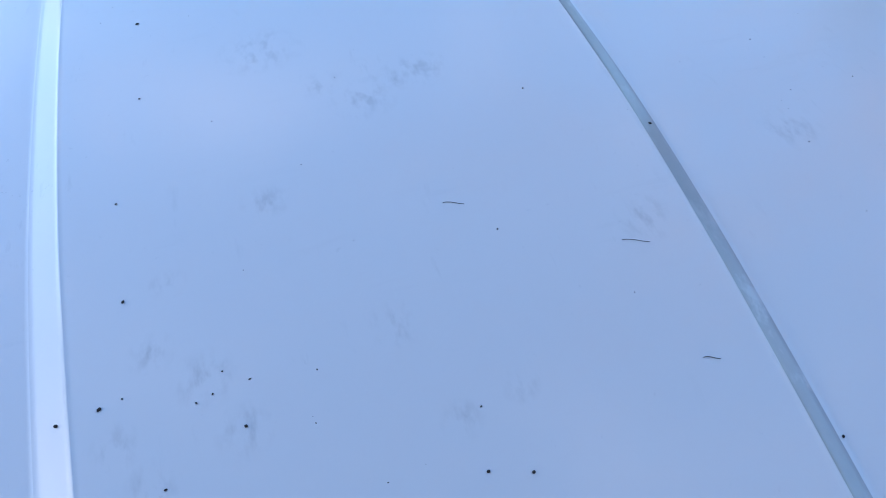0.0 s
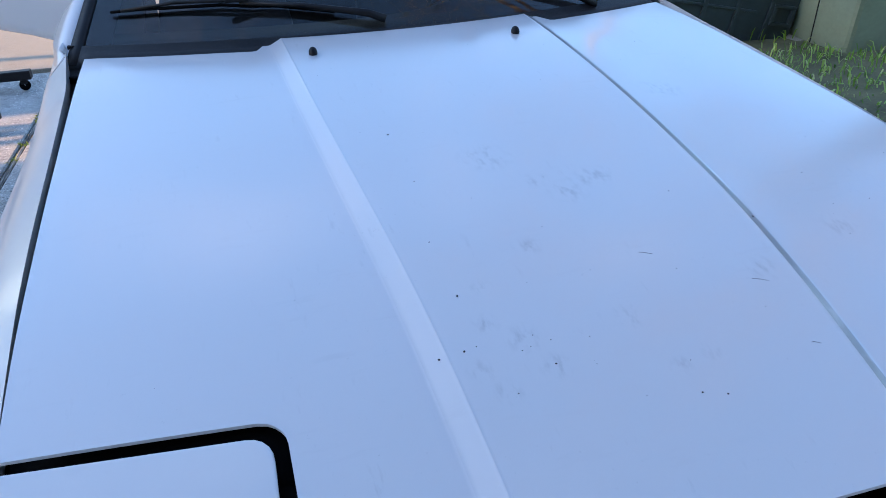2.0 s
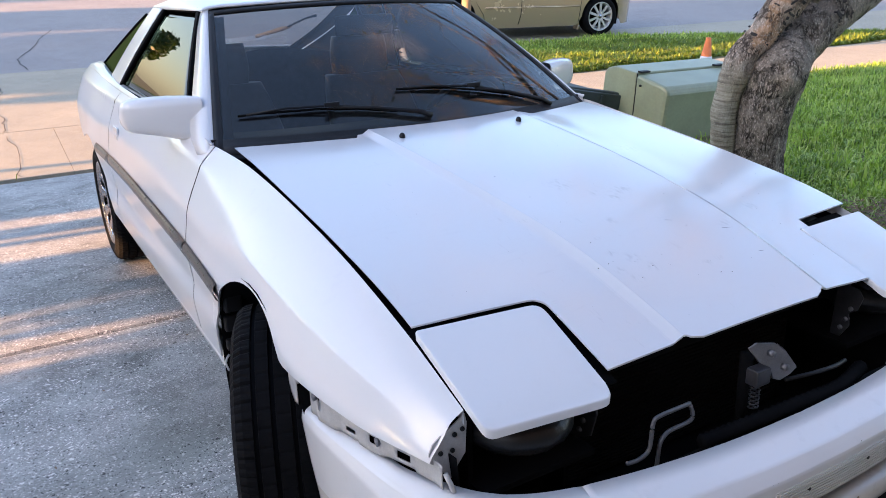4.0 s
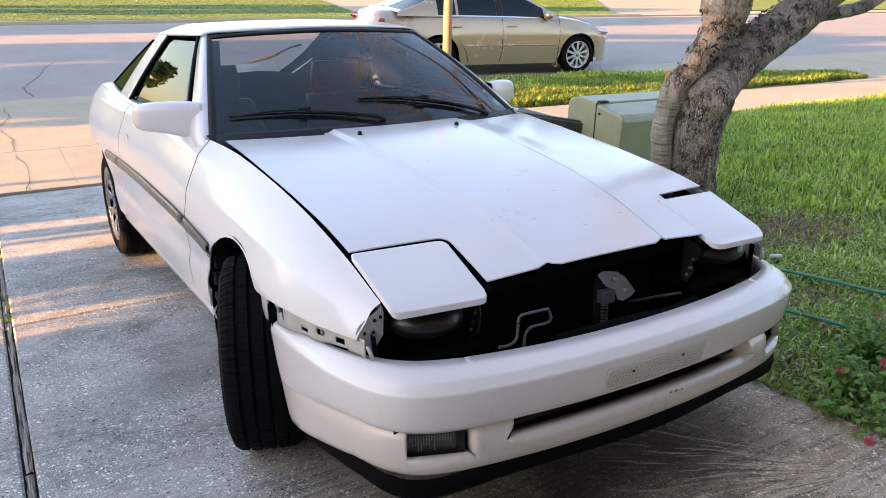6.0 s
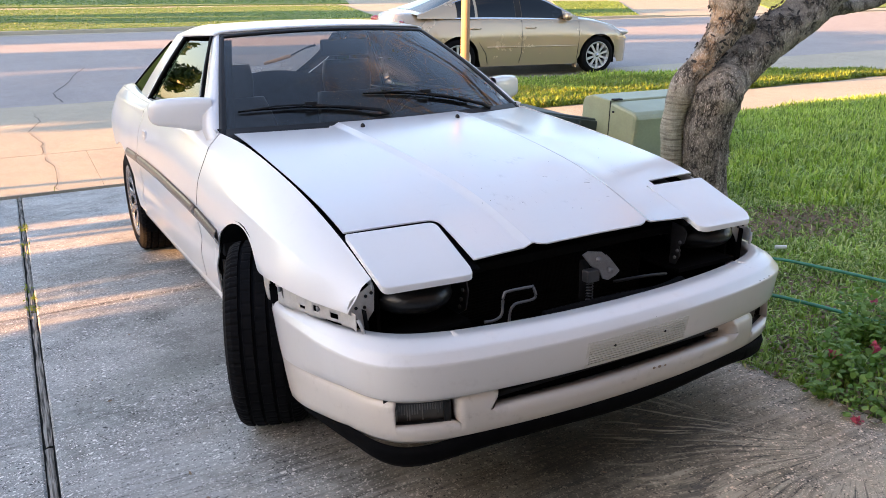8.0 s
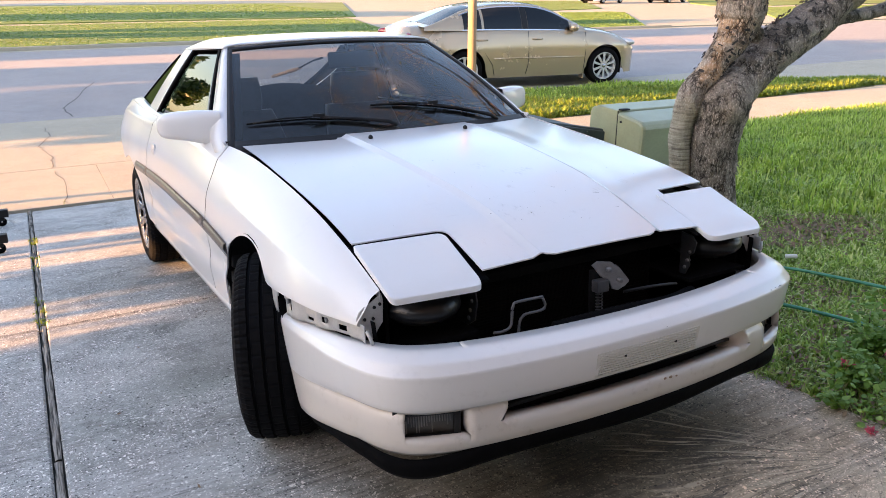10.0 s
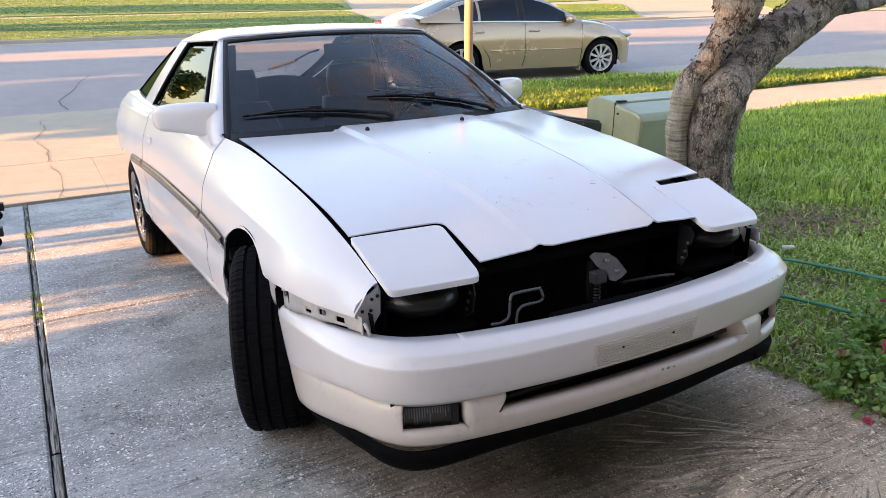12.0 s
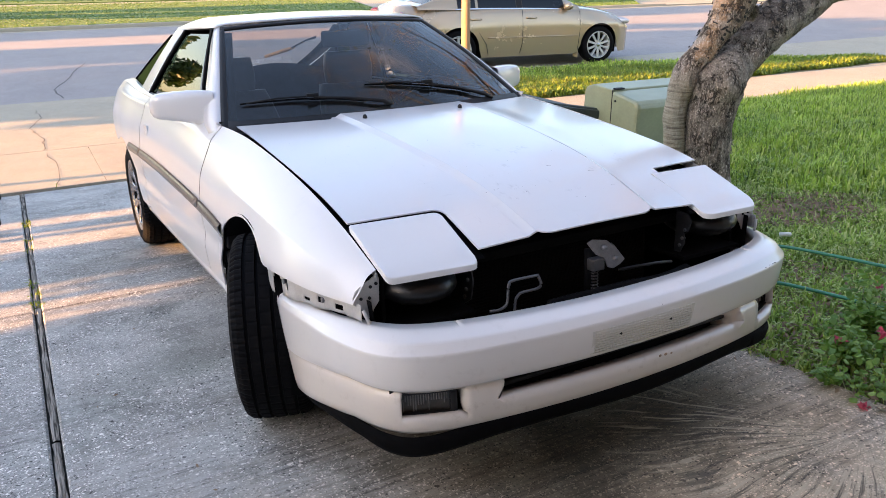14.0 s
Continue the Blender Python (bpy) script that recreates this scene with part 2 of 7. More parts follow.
LAMPG = simple("fog_lamp_lens", (0.035, 0.034, 0.031), 0.10, 0.1, 0.6, vary=0.3, scale=40)
LAMPF = simple("fog_lamp_flutes", (0.14, 0.135, 0.125), 0.12, 0.1, 0.5, vary=0.3, scale=40)
# tan colour paints the sun on the rear wiper's rubber
SUNLIT_RUBBER = simple("sunlit_tan_rubber", (0.50, 0.30, 0.16), 0.7, vary=0.2)
PLATEM = paint_material("grimy_plate_mount", (0.71, 0.69, 0.645), amount=0.6, low=0.4)
WGLASS = glass_material("windscreen_glass", (0.93, 0.94, 0.94), dust=0.008, ior=1.66)
QGLASS = simple("dark_green_quarter_glass", (0.055, 0.075, 0.022), 0.5, 0.0, 0.0, vary=0.2, scale=3, spec=0.0)
HGLASS = glass_material("hatch_glass", (0.66, 0.62, 0.58), ior=1.18)
SGLASS = glass_material("side_window_glass", (0.30, 0.36, 0.30))
TGLASS = glass_material("tinted_sedan_glass", (0.08, 0.09, 0.10))
RUST = simple("rust_brown", (0.33, 0.24, 0.165), 0.9, vary=0.4, scale=60)
SPECK = simple("dirt_specks", (0.035, 0.03, 0.028), 0.9, vary=0.4)
GOLD = paint_material("gold_car_paint", (0.46, 0.365, 0.255), amount=0.1, low=0.2)
bsdf(GOLD).inputs["Metallic"].default_value = 0.45
RED = simple("red_tail_lamp", (0.35, 0.015, 0.02), 0.15, 0.0, 0.8)
LENS = simple("clear_lamp_lens", (0.6, 0.6, 0.6), 0.1, 0.3, 1.0)


# ---------------------------------------------------------------- mesh helpers
def part(name, bm, mat, parent=None, label="", smooth=True, solid=0.0, subsurf=0, bevel=0.0):
    """Links a bmesh as one mesh object under a thing."""
    me = bpy.data.meshes.new(name)
    bm.normal_update()
    bm.to_mesh(me)
    bm.free()
    if mat:
        me.materials.append(mat)
    if smooth:
        for p in me.polygons:
            p.use_smooth = True
    ob = new(name, me)
    if parent:
        ob.parent = parent
    if solid:
        s = ob.modifiers.new("thickness", "SOLIDIFY")
        s.thickness, s.offset = solid, 0.0
    if bevel:
        s = ob.modifiers.new("edges", "BEVEL")
        s.width, s.segments, s.limit_method, s.angle_limit = bevel, 2, "ANGLE", radians(40)
    if subsurf:
        s = ob.modifiers.new("smooth", "SUBSURF")
        s.levels = s.render_levels = subsurf
    if label:
        tagged(ob, label)
    return ob


def thing(name, label, category, m=None, group="", kind=""):
    ob = new(name)
    ob.empty_display_size = 0.1
    if m:
        ob.matrix_world = m
    return tagged(ob, label, category, group, kind)


def grid(rows, skip=None, closed=False):
    """A sheet through rows of points. skip(i, j) leaves a cell open."""
    bm = bmesh.new()
    vs = [[bm.verts.new(p) for p in r] for r in rows]
    n = len(rows[0])
    for i in range(len(rows) - 1):
        for j in range(n if closed else n - 1):
            if skip and skip(i, j):
                continue
            k = (j + 1) % n
            try:
                bm.faces.new((vs[i][j], vs[i][k], vs[i + 1][k], vs[i + 1][j]))
            except ValueError:
                pass
    bmesh.ops.remove_doubles(bm, verts=bm.verts, dist=1e-5)
    return bm


def box_bm(x0, x1, y0, y1, z0, z1, bm=None):
    bm = bm or bmesh.new()
    m = Matrix.LocRotScale(((x0 + x1) / 2, (y0 + y1) / 2, (z0 + z1) / 2), None, (abs(x1 - x0), abs(y1 - y0), abs(z1 - z0)))
    bmesh.ops.create_cube(bm, size=1, matrix=m)
    return bm


def tube_bm(points, radius, sides=8, bm=None, caps=True):
    """A round bar along points; radius may be a list."""
    bm = bm or bmesh.new()
    pts = [Vector(p) for p in points]
    rad = radius if isinstance(radius, (list, tuple)) else [radius] * len(pts)
    up = Vector((0.13, 0.07, 1)).normalized()
    rings = []
    for i, p in enumerate(pts):
        d = (pts[min(i + 1, len(pts) - 1)] - pts[max(i - 1, 0)]).normalized()
        u = d.cross(up)
        if u.length < 0.05:
            u = d.cross(Vector((1, 0, 0)))
        u.normalize()
        v = d.cross(u)
        rings.append([bm.verts.new(p + (u * math.cos(a) + v * math.sin(a)) * rad[i])
                      for a in (2 * math.pi * k / sides for k in range(sides))])
    for a, b in zip(rings, rings[1:]):
        for k in range(sides):
            bm.faces.new((a[k], a[(k + 1) % sides], b[(k + 1) % sides], b[k]))
    if caps:
        bm.faces.new(rings[0][::-1])
        bm.faces.new(rings[-1])
    return bm


def poly_plate(pts, thick_vec, bm=None):
    """A flat plate with the outline pts, made thick along thick_vec."""
    bm = bm or bmesh.new()
    t = Vector(thick_vec)
    a = [bm.verts.new(Vector(p)) for p in pts]
    b = [bm.verts.new(Vector(p) + t) for p in pts]
    bm.faces.new(a)
    bm.faces.new(b[::-1])
    n = len(pts)
    for i in range(n):
        bm.faces.new((a[i], b[i], b[(i + 1) % n], a[(i + 1) % n]))
    bmesh.ops.recalc_face_normals(bm, faces=bm.faces)
    return bm


def lathe_x(profile, segs=48, bm=None, closed=True):
    """Turns (x, r) pairs round the x axis."""
    bm = bm or bmesh.new()
    rings = []
    for k in range(segs):
        a = 2 * math.pi * k / segs
        rings.append([bm.verts.new((x, r * math.cos(a), r * math.sin(a))) for x, r in profile])
    n = len(profile)
    for k in range(segs):
        r0, r1 = rings[k], rings[(k + 1) % segs]
        for i in range(n if closed else n - 1):
            j = (i + 1) % n
            bm.faces.new((r0[i], r0[j], r1[j], r1[i]))
    return bm


def pchip(xs, ys):
    """A smooth curve through keys that never overshoots."""
    xs, ys = np.array(xs, float), np.array(ys, float)
    h, d = np.diff(xs), np.diff(ys) / np.diff(xs)
    m = np.zeros(len(xs))
    m[0], m[-1] = d[0], d[-1]
    for i in range(1, len(xs) - 1):
        if d[i - 1] * d[i] > 0:
            w1, w2 = 2 * h[i] + h[i - 1], h[i] + 2 * h[i - 1]
            m[i] = (w1 + w2) / (w1 / d[i - 1] + w2 / d[i])

    def f(x):
        x = min(max(x, xs[0]), xs[-1])
        i = min(int(np.searchsorted(xs, x, "right")) - 1, len(xs) - 2)
        t = (x - xs[i]) / h[i]
        return float((1 + 2 * t) * (1 - t) ** 2 * ys[i] + t * (1 - t) ** 2 * h[i] * m[i]
                     + t * t * (3 - 2 * t) * ys[i + 1] + t * t * (t - 1) * h[i] * m[i + 1])
    return f


def smooth01(t):
    t = min(max(t, 0.0), 1.0)
    return t * t * (3 - 2 * t)


def catmull(pts, per=6):
    """Points along a smooth curve through pts."""
    P = [np.array(p, float) for p in pts]
    P = [2 * P[0] - P[1]] + P + [2 * P[-1] - P[-2]]
    out = []
    for i in range(1, len(P) - 2):
        for k in range(per):
            t = k / per
            out.append(0.5 * (2 * P[i] + (P[i + 1] - P[i - 1]) * t + (2 * P[i - 1] - 5 * P[i] + 4 * P[i + 1] - P[i + 2]) * t * t
                              + (3 * P[i] - P[i - 1] - 3 * P[i + 1] + P[i + 2]) * t ** 3))
    out.append(P[-2])
    return out


def frange(a, b, n):
    return [a + (b - a) * i / (n - 1) for i in range(n)]


# ---------------------------------------------------------------- the white coupe
# Built in its own axes: y runs to the tail, x to its left side, z up from the concrete.
car = thing("coupe", "white two-door sports coupe with missing nose panel, parked on the driveway", "car", TILT.copy())
FRONT_AXLE, REAR_AXLE = 0.27, 2.87

hood_mid = pchip([-0.62, -0.54, -0.40, -0.30, -0.22, -0.12, 0.03, 0.18, 0.4, 0.6, 0.9],
                 [0.676, 0.706, 0.757, 0.790, 0.812, 0.835, 0.861, 0.884, 0.912, 0.933, 0.958])
crease_x = pchip([-0.6, -0.53, -0.3, -0.15, 0.05, 0.35, 0.7], [0.213, 0.216, 0.229, 0.239, 0.252, 0.268, 0.280])


CREASE_W = 0.011


def crease_w(x):
    return 0.0155 if x > 0 else 0.027


def hood_z(x, y):
    a = abs(x - 0.009)
    w = crease_w(x)
    t = min(max((a - crease_x(y)) / w, 0.0), 1.0)
    soft = smooth01((a - crease_x(y) - w) / 0.12)
    bead = 0.0
    for e in (crease_x(y), crease_x(y) + w):
        q = abs(a - e) / 0.0020
        bead += 0.00055 * 0.5 * (1 + math.cos(math.pi * q)) if q < 1 else 0.0
    drop, after = (0.0060, 0.0035) if x > 0 else (0.0095, 0.0005)
    return hood_mid(y) + 0.002 - (0.052 - 0.016 * smooth01((y - 0.25) / 0.5)) * x * x - drop * t - after * soft + bead


def hood_col(x, y):
    """Moves a column of the hood so that it runs along the crease."""
    a, c = abs(x), crease_x(y)
    if a > 0.4001:
        return x
    if a <= 0.24:
        b = a * c / 0.24
    elif a <= 0.24 + CREASE_W:
        b = c + (a - 0.24) * crease_w(x) / CREASE_W
    else:
        b = c + crease_w(x) + (a - 0.24 - CREASE_W) * (0.40 - c - crease_w(x)) / (0.16 - CREASE_W)
    return math.copysign(b, x) + 0.009 * (1 - smooth01((a - 0.30) / 0.10))


def hood_rear(x):
    a = abs(x)
    y = 0.812 - 0.147 * (1 - (a / 0.672) ** 2)
    return min(y, 0.812) + 0.055 * (1 - smooth01((a - 0.255) / 0.05))


def lid_line(x):
    """Where the hood ends at the lamp covers. The cover on the car's left fits close but for an open slot behind it."""
    if x > 0:
        return -0.334 + (0.036 + 0.13 * (x - 0.45)) * smooth01((x - 0.4402) / 0.0036)
    q = min(max((0.428 - abs(x)) / 0.028, 0.0), 1.0)
    return -0.321 + 0.125 * max(0.0, abs(x) - 0.40) - 0.028 * (1 - math.sqrt(1 - q * q * 0.999))


def make_hood():
    inner = frange(0, 0.225, 9) + [0.232, 0.236, 0.2382, 0.2394, 0.2400, 0.2406, 0.2418, 0.2432, 0.2455, 0.2478, 0.2492, 0.2504, 0.2510, 0.2516, 0.2528, 0.255, 0.261, 0.270] + frange(0.282, 0.400, 9)
    outer = [0.4012, 0.403, 0.406, 0.411, 0.418, 0.428, 0.4400, 0.4440] + frange(0.453, 0.6775, 10)
    xs = [-v for v in reversed(inner + outer)] + (inner + outer)[1:]
    bm = bmesh.new()
    low, mid = {}, {}
    rows = 46
    for x in xs:
        for r in range(rows):
            y = lid_line(x) + (hood_rear(x) - lid_line(x)) * r / (rows - 1)
            mid[x, r] = bm.verts.new((hood_col(x, y), y, hood_z(hood_col(x, y), y)))
    short = [x for x in xs if abs(x) <= 0.4001]

    def groove(f, a, b):        # the crease on the car's left takes a painted dark reflection
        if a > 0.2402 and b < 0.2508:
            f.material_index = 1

    for x in short:
        y0 = -0.525 - 0.016 * (1 - smooth01((abs(x) - 0.216) / 0.016))
        for r in range(12):
            y = y0 + (lid_line(x) - y0) * r / 12
            low[x, r] = bm.verts.new((hood_col(x, y), y, hood_z(hood_col(x, y), y)))
    for a, b in zip(xs, xs[1:]):
        for r in range(rows - 1):
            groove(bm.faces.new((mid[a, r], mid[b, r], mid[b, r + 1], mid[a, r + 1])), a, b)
    for a, b in zip(short, short[1:]):
        for r in range(12):
            t = (low[a, r + 1], low[b, r + 1]) if r < 11 else (mid[a, 0], mid[b, 0])
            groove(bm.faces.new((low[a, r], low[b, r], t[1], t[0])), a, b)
    # the folded lip along all edges
    edge = [e for e in bm.edges if e.is_boundary]
    for e in edge:
        e.smooth = False
    ret = bmesh.ops.extrude_edge_only(bm, edges=edge)
    for v in ret["geom"]:
        if isinstance(v, bmesh.types.BMVert):
            v.co.z -= 0.004
            v.co.x *= 0.998
    ob = part("hood", bm, PAINT_HOOD, car, "white hood with two long creases, dusty and specked")
    ob.data.materials.append(CREASE_REFLECTION)
    return ob


def make_lid(side):
    """Pop-up headlamp cover with rounded corners and a rolled front edge."""
    pts = []
    if side > 0:
        corners = [(-0.679, -0.314, 0.006), (-0.4035, -0.3365, 0.004), (-0.4045, -0.577, 0.045)]
    else:
        corners = [(-0.679, -0.302, 0.006), (-0.414, -0.338, 0.026), (-0.424, -0.577, 0.030)]
    corners.append((-0.655, -0.574, 0.045) if side > 0 else (-0.682, -0.545, 0.020))
    n = len(corners)
    for i, (x, y, r) in enumerate(corners):
        p, a, b = Vector((x, y)), Vector(corners[i - 1][:2]), Vector(corners[(i + 1) % n][:2])
        u, v = (a - p).normalized() * r, (b - p).normalized() * r
        for k in range(6):
            t = k / 5
            pts.append((p + u) * (1 - t) ** 2 + p * 2 * t * (1 - t) + (p + v) * t * t)
    c = sum(pts, Vector((0, 0))) / len(pts)

    def z(q):
        roll = smooth01((-0.515 - q.y) / 0.075)
        sunk = 0.006 * smooth01((q.x + 0.60) / 0.16) * smooth01((-0.33 - q.y) / 0.10) if side > 0 else 0.0
        return hood_z(q.x, max(q.y, -0.56)) + 0.003 - 0.012 * roll - sunk

    bm = bmesh.new()
    rings = []
    for s in (0.30, 0.6, 0.8, 0.93, 0.975, 0.99, 1.0):
        rings.append([bm.verts.new((q.x * -side, q.y, z(q) - (0.003 if s == 1.0 else 0))) for q in (c + (p - c) * s for p in pts)])
    rings.append([bm.verts.new((q.x * -side, q.y, z(q) - 0.017)) for q in (c + (p - c) * 0.995 for p in pts)])
    mid = bm.verts.new((c.x * -side, c.y, z(c)))
    m = len(pts)
    for k in range(m):
        bm.faces.new((mid, rings[0][k], rings[0][(k + 1) % m]))
    for a, b in zip(rings, rings[1:]):
        for k in range(m):
            bm.faces.new((a[k], b[k], b[(k + 1) % m], a[(k + 1) % m]))
    bmesh.ops.recalc_face_normals(bm, faces=bm.faces)
    return part("headlamp_cover", bm, PAINT, car, "white closed pop-up headlamp cover")


# side of the body: lines along y, as half widths and heights
KY = [-0.475, -0.28, 0.0, 0.3, 0.6, 0.87, 1.4, 2.0, 2.5, 2.9, 3.3, 3.6, 3.85]
LINES = [
    ([.681, .684, .687, .688, .694, .72, .755, .765, .765, .765, .755, .72, .62], [.679, .748, .820, .868, .905, .928, .945, .955, .962, .98, 1.0, .985, .945]),
    ([.728, .776, .802, .811, .812, .813, .822, .83, .838, .85, .845, .812, .70], [.630, .676, .715, .742, .766, .815, .855, .862, .866, .872, .875, .86, .835]),
    ([.752, .808, .842, .848, .846, .848, .856, .862, .870, .884, .878, .84, .74], [.592, .600, .61, .61, .62, .63, .64, .645, .65, .65, .64, .63, .62]),
    ([.752, .808, .843, .847, .840, .840, .846, .850, .860, .882, .872, .83, .73], [.53, .53, .53, .53, .512, .512, .512, .512, .512, .53, .53, .53, .53]),
    ([.75, .805, .838, .842, .846, .848, .856, .862, .866, .872, .862, .82, .72], [.48, .48, .48, .48, .465, .455, .452, .452, .45, .48, .48, .48, .48]),
    ([.75, .805, .83, .832, .836, .838, .844, .850, .856, .860, .845, .80, .70], [.35, .35, .35, .35, .35, .35, .35, .35, .35, .35, .35, .35, .38]),
]
FX = [(pchip(KY, w), pchip(KY, z)) for w, z in LINES]


def side_section(y):
    """Upper plane, shoulder crease, side, skirt; the shoulder is crisp on the fender and soft behind it."""
    p = [np.array((w(y), z(y))) for w, z in FX]
    top, crease, low = p[0], p[1], p[2]
    u, v = (crease - top) / np.linalg.norm(crease - top), (low - crease) / np.linalg.norm(low - crease)
    soft = 0.010 + 0.045 * smooth01((y - 0.30) / 0.55)
    out_u, out_v = np.array((-u[1], u[0])), np.array((-v[1], v[0]))
    pts = [top, top + u * (np.linalg.norm(crease - top) * 0.45) + out_u * 0.007, crease - u * soft + out_u * 0.002, crease + v * soft + out_v * 0.001,
           crease + (low - crease) * 0.62 + out_v * 0.003, low, p[3] + (low - p[3]) * 0.35, p[3], p[4], p[5]]
    return catmull(pts, 6)


def side_point(y, z):
    """Half width of the body side at y and height z."""
    s = side_section(y)
    for a, b in zip(s, s[1:]):
        if b[1] <= z <= a[1]:
            t = (a[1] - z) / max(1e-6, a[1] - b[1])
            return a[0] + (b[0] - a[0]) * t
    return s[-1][0] if z < s[-1][1] else s[0][0]


def arch(y, axle, r=0.365, zc=0.325):
    d = r * r - (y - axle) ** 2
    return zc + math.sqrt(d) if d > 0 else -1


def side_panel(name, y0, y1, bottom, side, mat, label, n=40, rows=22, ys=None):
    out = []
    for y in ys or frange(y0, y1, n):
        s = side_section(y)
        zb = bottom(y)
        keep = [p for p in s if p[1] > zb]
        cut = [(a, b) for a, b in zip(s, s[1:]) if a[1] > zb >= b[1]]
        if cut:
            a, b = cut[0]
            t = (a[1] - zb) / (a[1] - b[1])
            keep.append(a + (b - a) * t)
        L = [0.0]
        for a, b in zip(keep, keep[1:]):
            L.append(L[-1] + float(np.linalg.norm(b - a)))
        row = []
        for k in range(rows):
            d = L[-1] * k / (rows - 1)
            i = min(max(0, int(np.searchsorted(L, d)) - 1), len(keep) - 2)
            t = (d - L[i]) / max(1e-9, L[i + 1] - L[i])
            q = keep[i] + (keep[i + 1] - keep[i]) * t
            row.append((q[0] * side, y, q[1]))
        out.append(row)
    bm = grid(out)
    edge = [e for e in bm.edges if e.is_boundary]
    for e in edge:
        e.smooth = False
    ret = bmesh.ops.extrude_edge_only(bm, edges=edge)
    for v in ret["geom"]:
        if isinstance(v, bmesh.types.BMVert):
            if abs(v.co.z - FX[0][1](v.co.y)) < 1e-3:
                v.co.z -= 0.03
            elif v.co.y < y0 + 1e-4:
                v.co.x -= 0.003 * side
                v.co.y += 0.010
            else:
                v.co.x -= 0.005 * side
                v.co.z += 0.002
    return part(name, bm, mat, car, label)


def fender_bottom(y):
    flat = 0.596 if y < 0.2 else 0.352
    return max(flat, arch(y, FRONT_AXLE))


def quarter_bottom(y):
    low = 0.352 if y < REAR_AXLE else 0.66 + 0.11 * smooth01((y - 3.05) / 0.35)
    return max(low, arch(y, REAR_AXLE))


def arch_ys(y0, y1, axle, r=0.365):
    ys = set(frange(y0, y1, 30))
    for k in range(33):
        y = axle - r * 0.9999 * math.cos(math.pi * k / 32)
        if y0 < y < y1:
            ys.add(y)
    return sorted(ys)


MOULD_TOP = pchip([0.50, 0.86, 1.30, 1.75, 2.3, 2.9], [0.619, 0.650, 0.672, 0.686, 0.690, 0.690])


def make_sides():
    for s in (-1, 1):
        side_panel("front_fender", -0.475, 0.862, fender_bottom, s, PAINT, "white front fender with a shoulder crease and open wheel arch", ys=arch_ys(-0.475, 0.862, FRONT_AXLE), rows=44)
        side_panel("door", 0.870, 2.26, lambda y: 0.352, s, PAINT, "white long door panel with a stepped skirt", n=26, rows=40)
        side_panel("rear_quarter", 2.267, 3.85, quarter_bottom, s, PAINT, "white rear quarter panel", ys=arch_ys(2.267, 3.85, REAR_AXLE), rows=36)
        # sill below the doors, with a step in it
        prof = [(0.818, 0.349), (0.826, 0.340), (0.832, 0.325), (0.826, 0.300), (0.806, 0.286), (0.800, 0.262), (0.780, 0.250), (0.74, 0.25)]
        rows = [[((w - 0.006 + 0.010 * smooth01((y - 0.6) / 2)) * s, y, z) for w, z in prof] for y in frange(0.640, 2.515, 20)]
        part("sill", grid(rows), PAINT, car, "white sill with a stepped edge", solid=0.006)
        # moulding along the side, with rounded section, in three lengths
        for y0, y1 in ((0.525, 0.862), (0.874, 2.255), (2.272, 2.60)):
            rows = []
            for y in frange(y0, y1, 24):
                top, h = MOULD_TOP(y), 0.053
                row = []
                for k in range(9):
                    t = k / 8
                    z = top - h * t
                    row.append(((side_point(y, z) + 0.002 + 0.012 * math.sin(math.pi * t) ** 0.6) * s, y, z))
                rows.append(row)
            bm = grid(rows)
            fill = [e for e in bm.edges if e.is_boundary]
            bmesh.ops.extrude_edge_only(bm, edges=fill)
            part("side_moulding", bm, TRIM, car, "dull grey rubbing strip")
        # bare black structure where the rear bumper is missing
        rows = [[(w * s, y, z) for z in frange(0.34, 0.80, 5)] for y, w in ((3.16, 0.80), (3.4, 0.80), (3.6, 0.76), (3.75, 0.70))]
        part("inner_quarter", grid(rows), DARK, car, "black inner quarter behind the rear wheel", solid=0.006)
        # torn liner and its tabs behind the front wheel
        for y, z, w, h in ((0.585, 0.55, 0.050, 0.075), (0.60, 0.47, 0.035, 0.05), (0.605, 0.40, 0.030, 0.035)):
            part("liner_tab", box_bm((0.775) * s, (0.825) * s, y - w / 2, y + 0.008, z - h / 2, z + h / 2), BLACKP, car, "torn black liner end", smooth=False, bevel=0.006)
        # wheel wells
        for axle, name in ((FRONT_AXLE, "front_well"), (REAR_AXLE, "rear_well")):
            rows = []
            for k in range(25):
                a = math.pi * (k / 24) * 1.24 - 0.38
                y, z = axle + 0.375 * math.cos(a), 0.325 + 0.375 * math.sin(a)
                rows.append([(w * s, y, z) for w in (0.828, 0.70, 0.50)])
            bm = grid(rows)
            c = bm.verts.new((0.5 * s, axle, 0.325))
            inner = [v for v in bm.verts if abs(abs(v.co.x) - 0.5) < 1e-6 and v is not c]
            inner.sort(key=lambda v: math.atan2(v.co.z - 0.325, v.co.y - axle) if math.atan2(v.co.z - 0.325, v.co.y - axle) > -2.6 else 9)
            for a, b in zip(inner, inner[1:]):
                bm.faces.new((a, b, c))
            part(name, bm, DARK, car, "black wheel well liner")


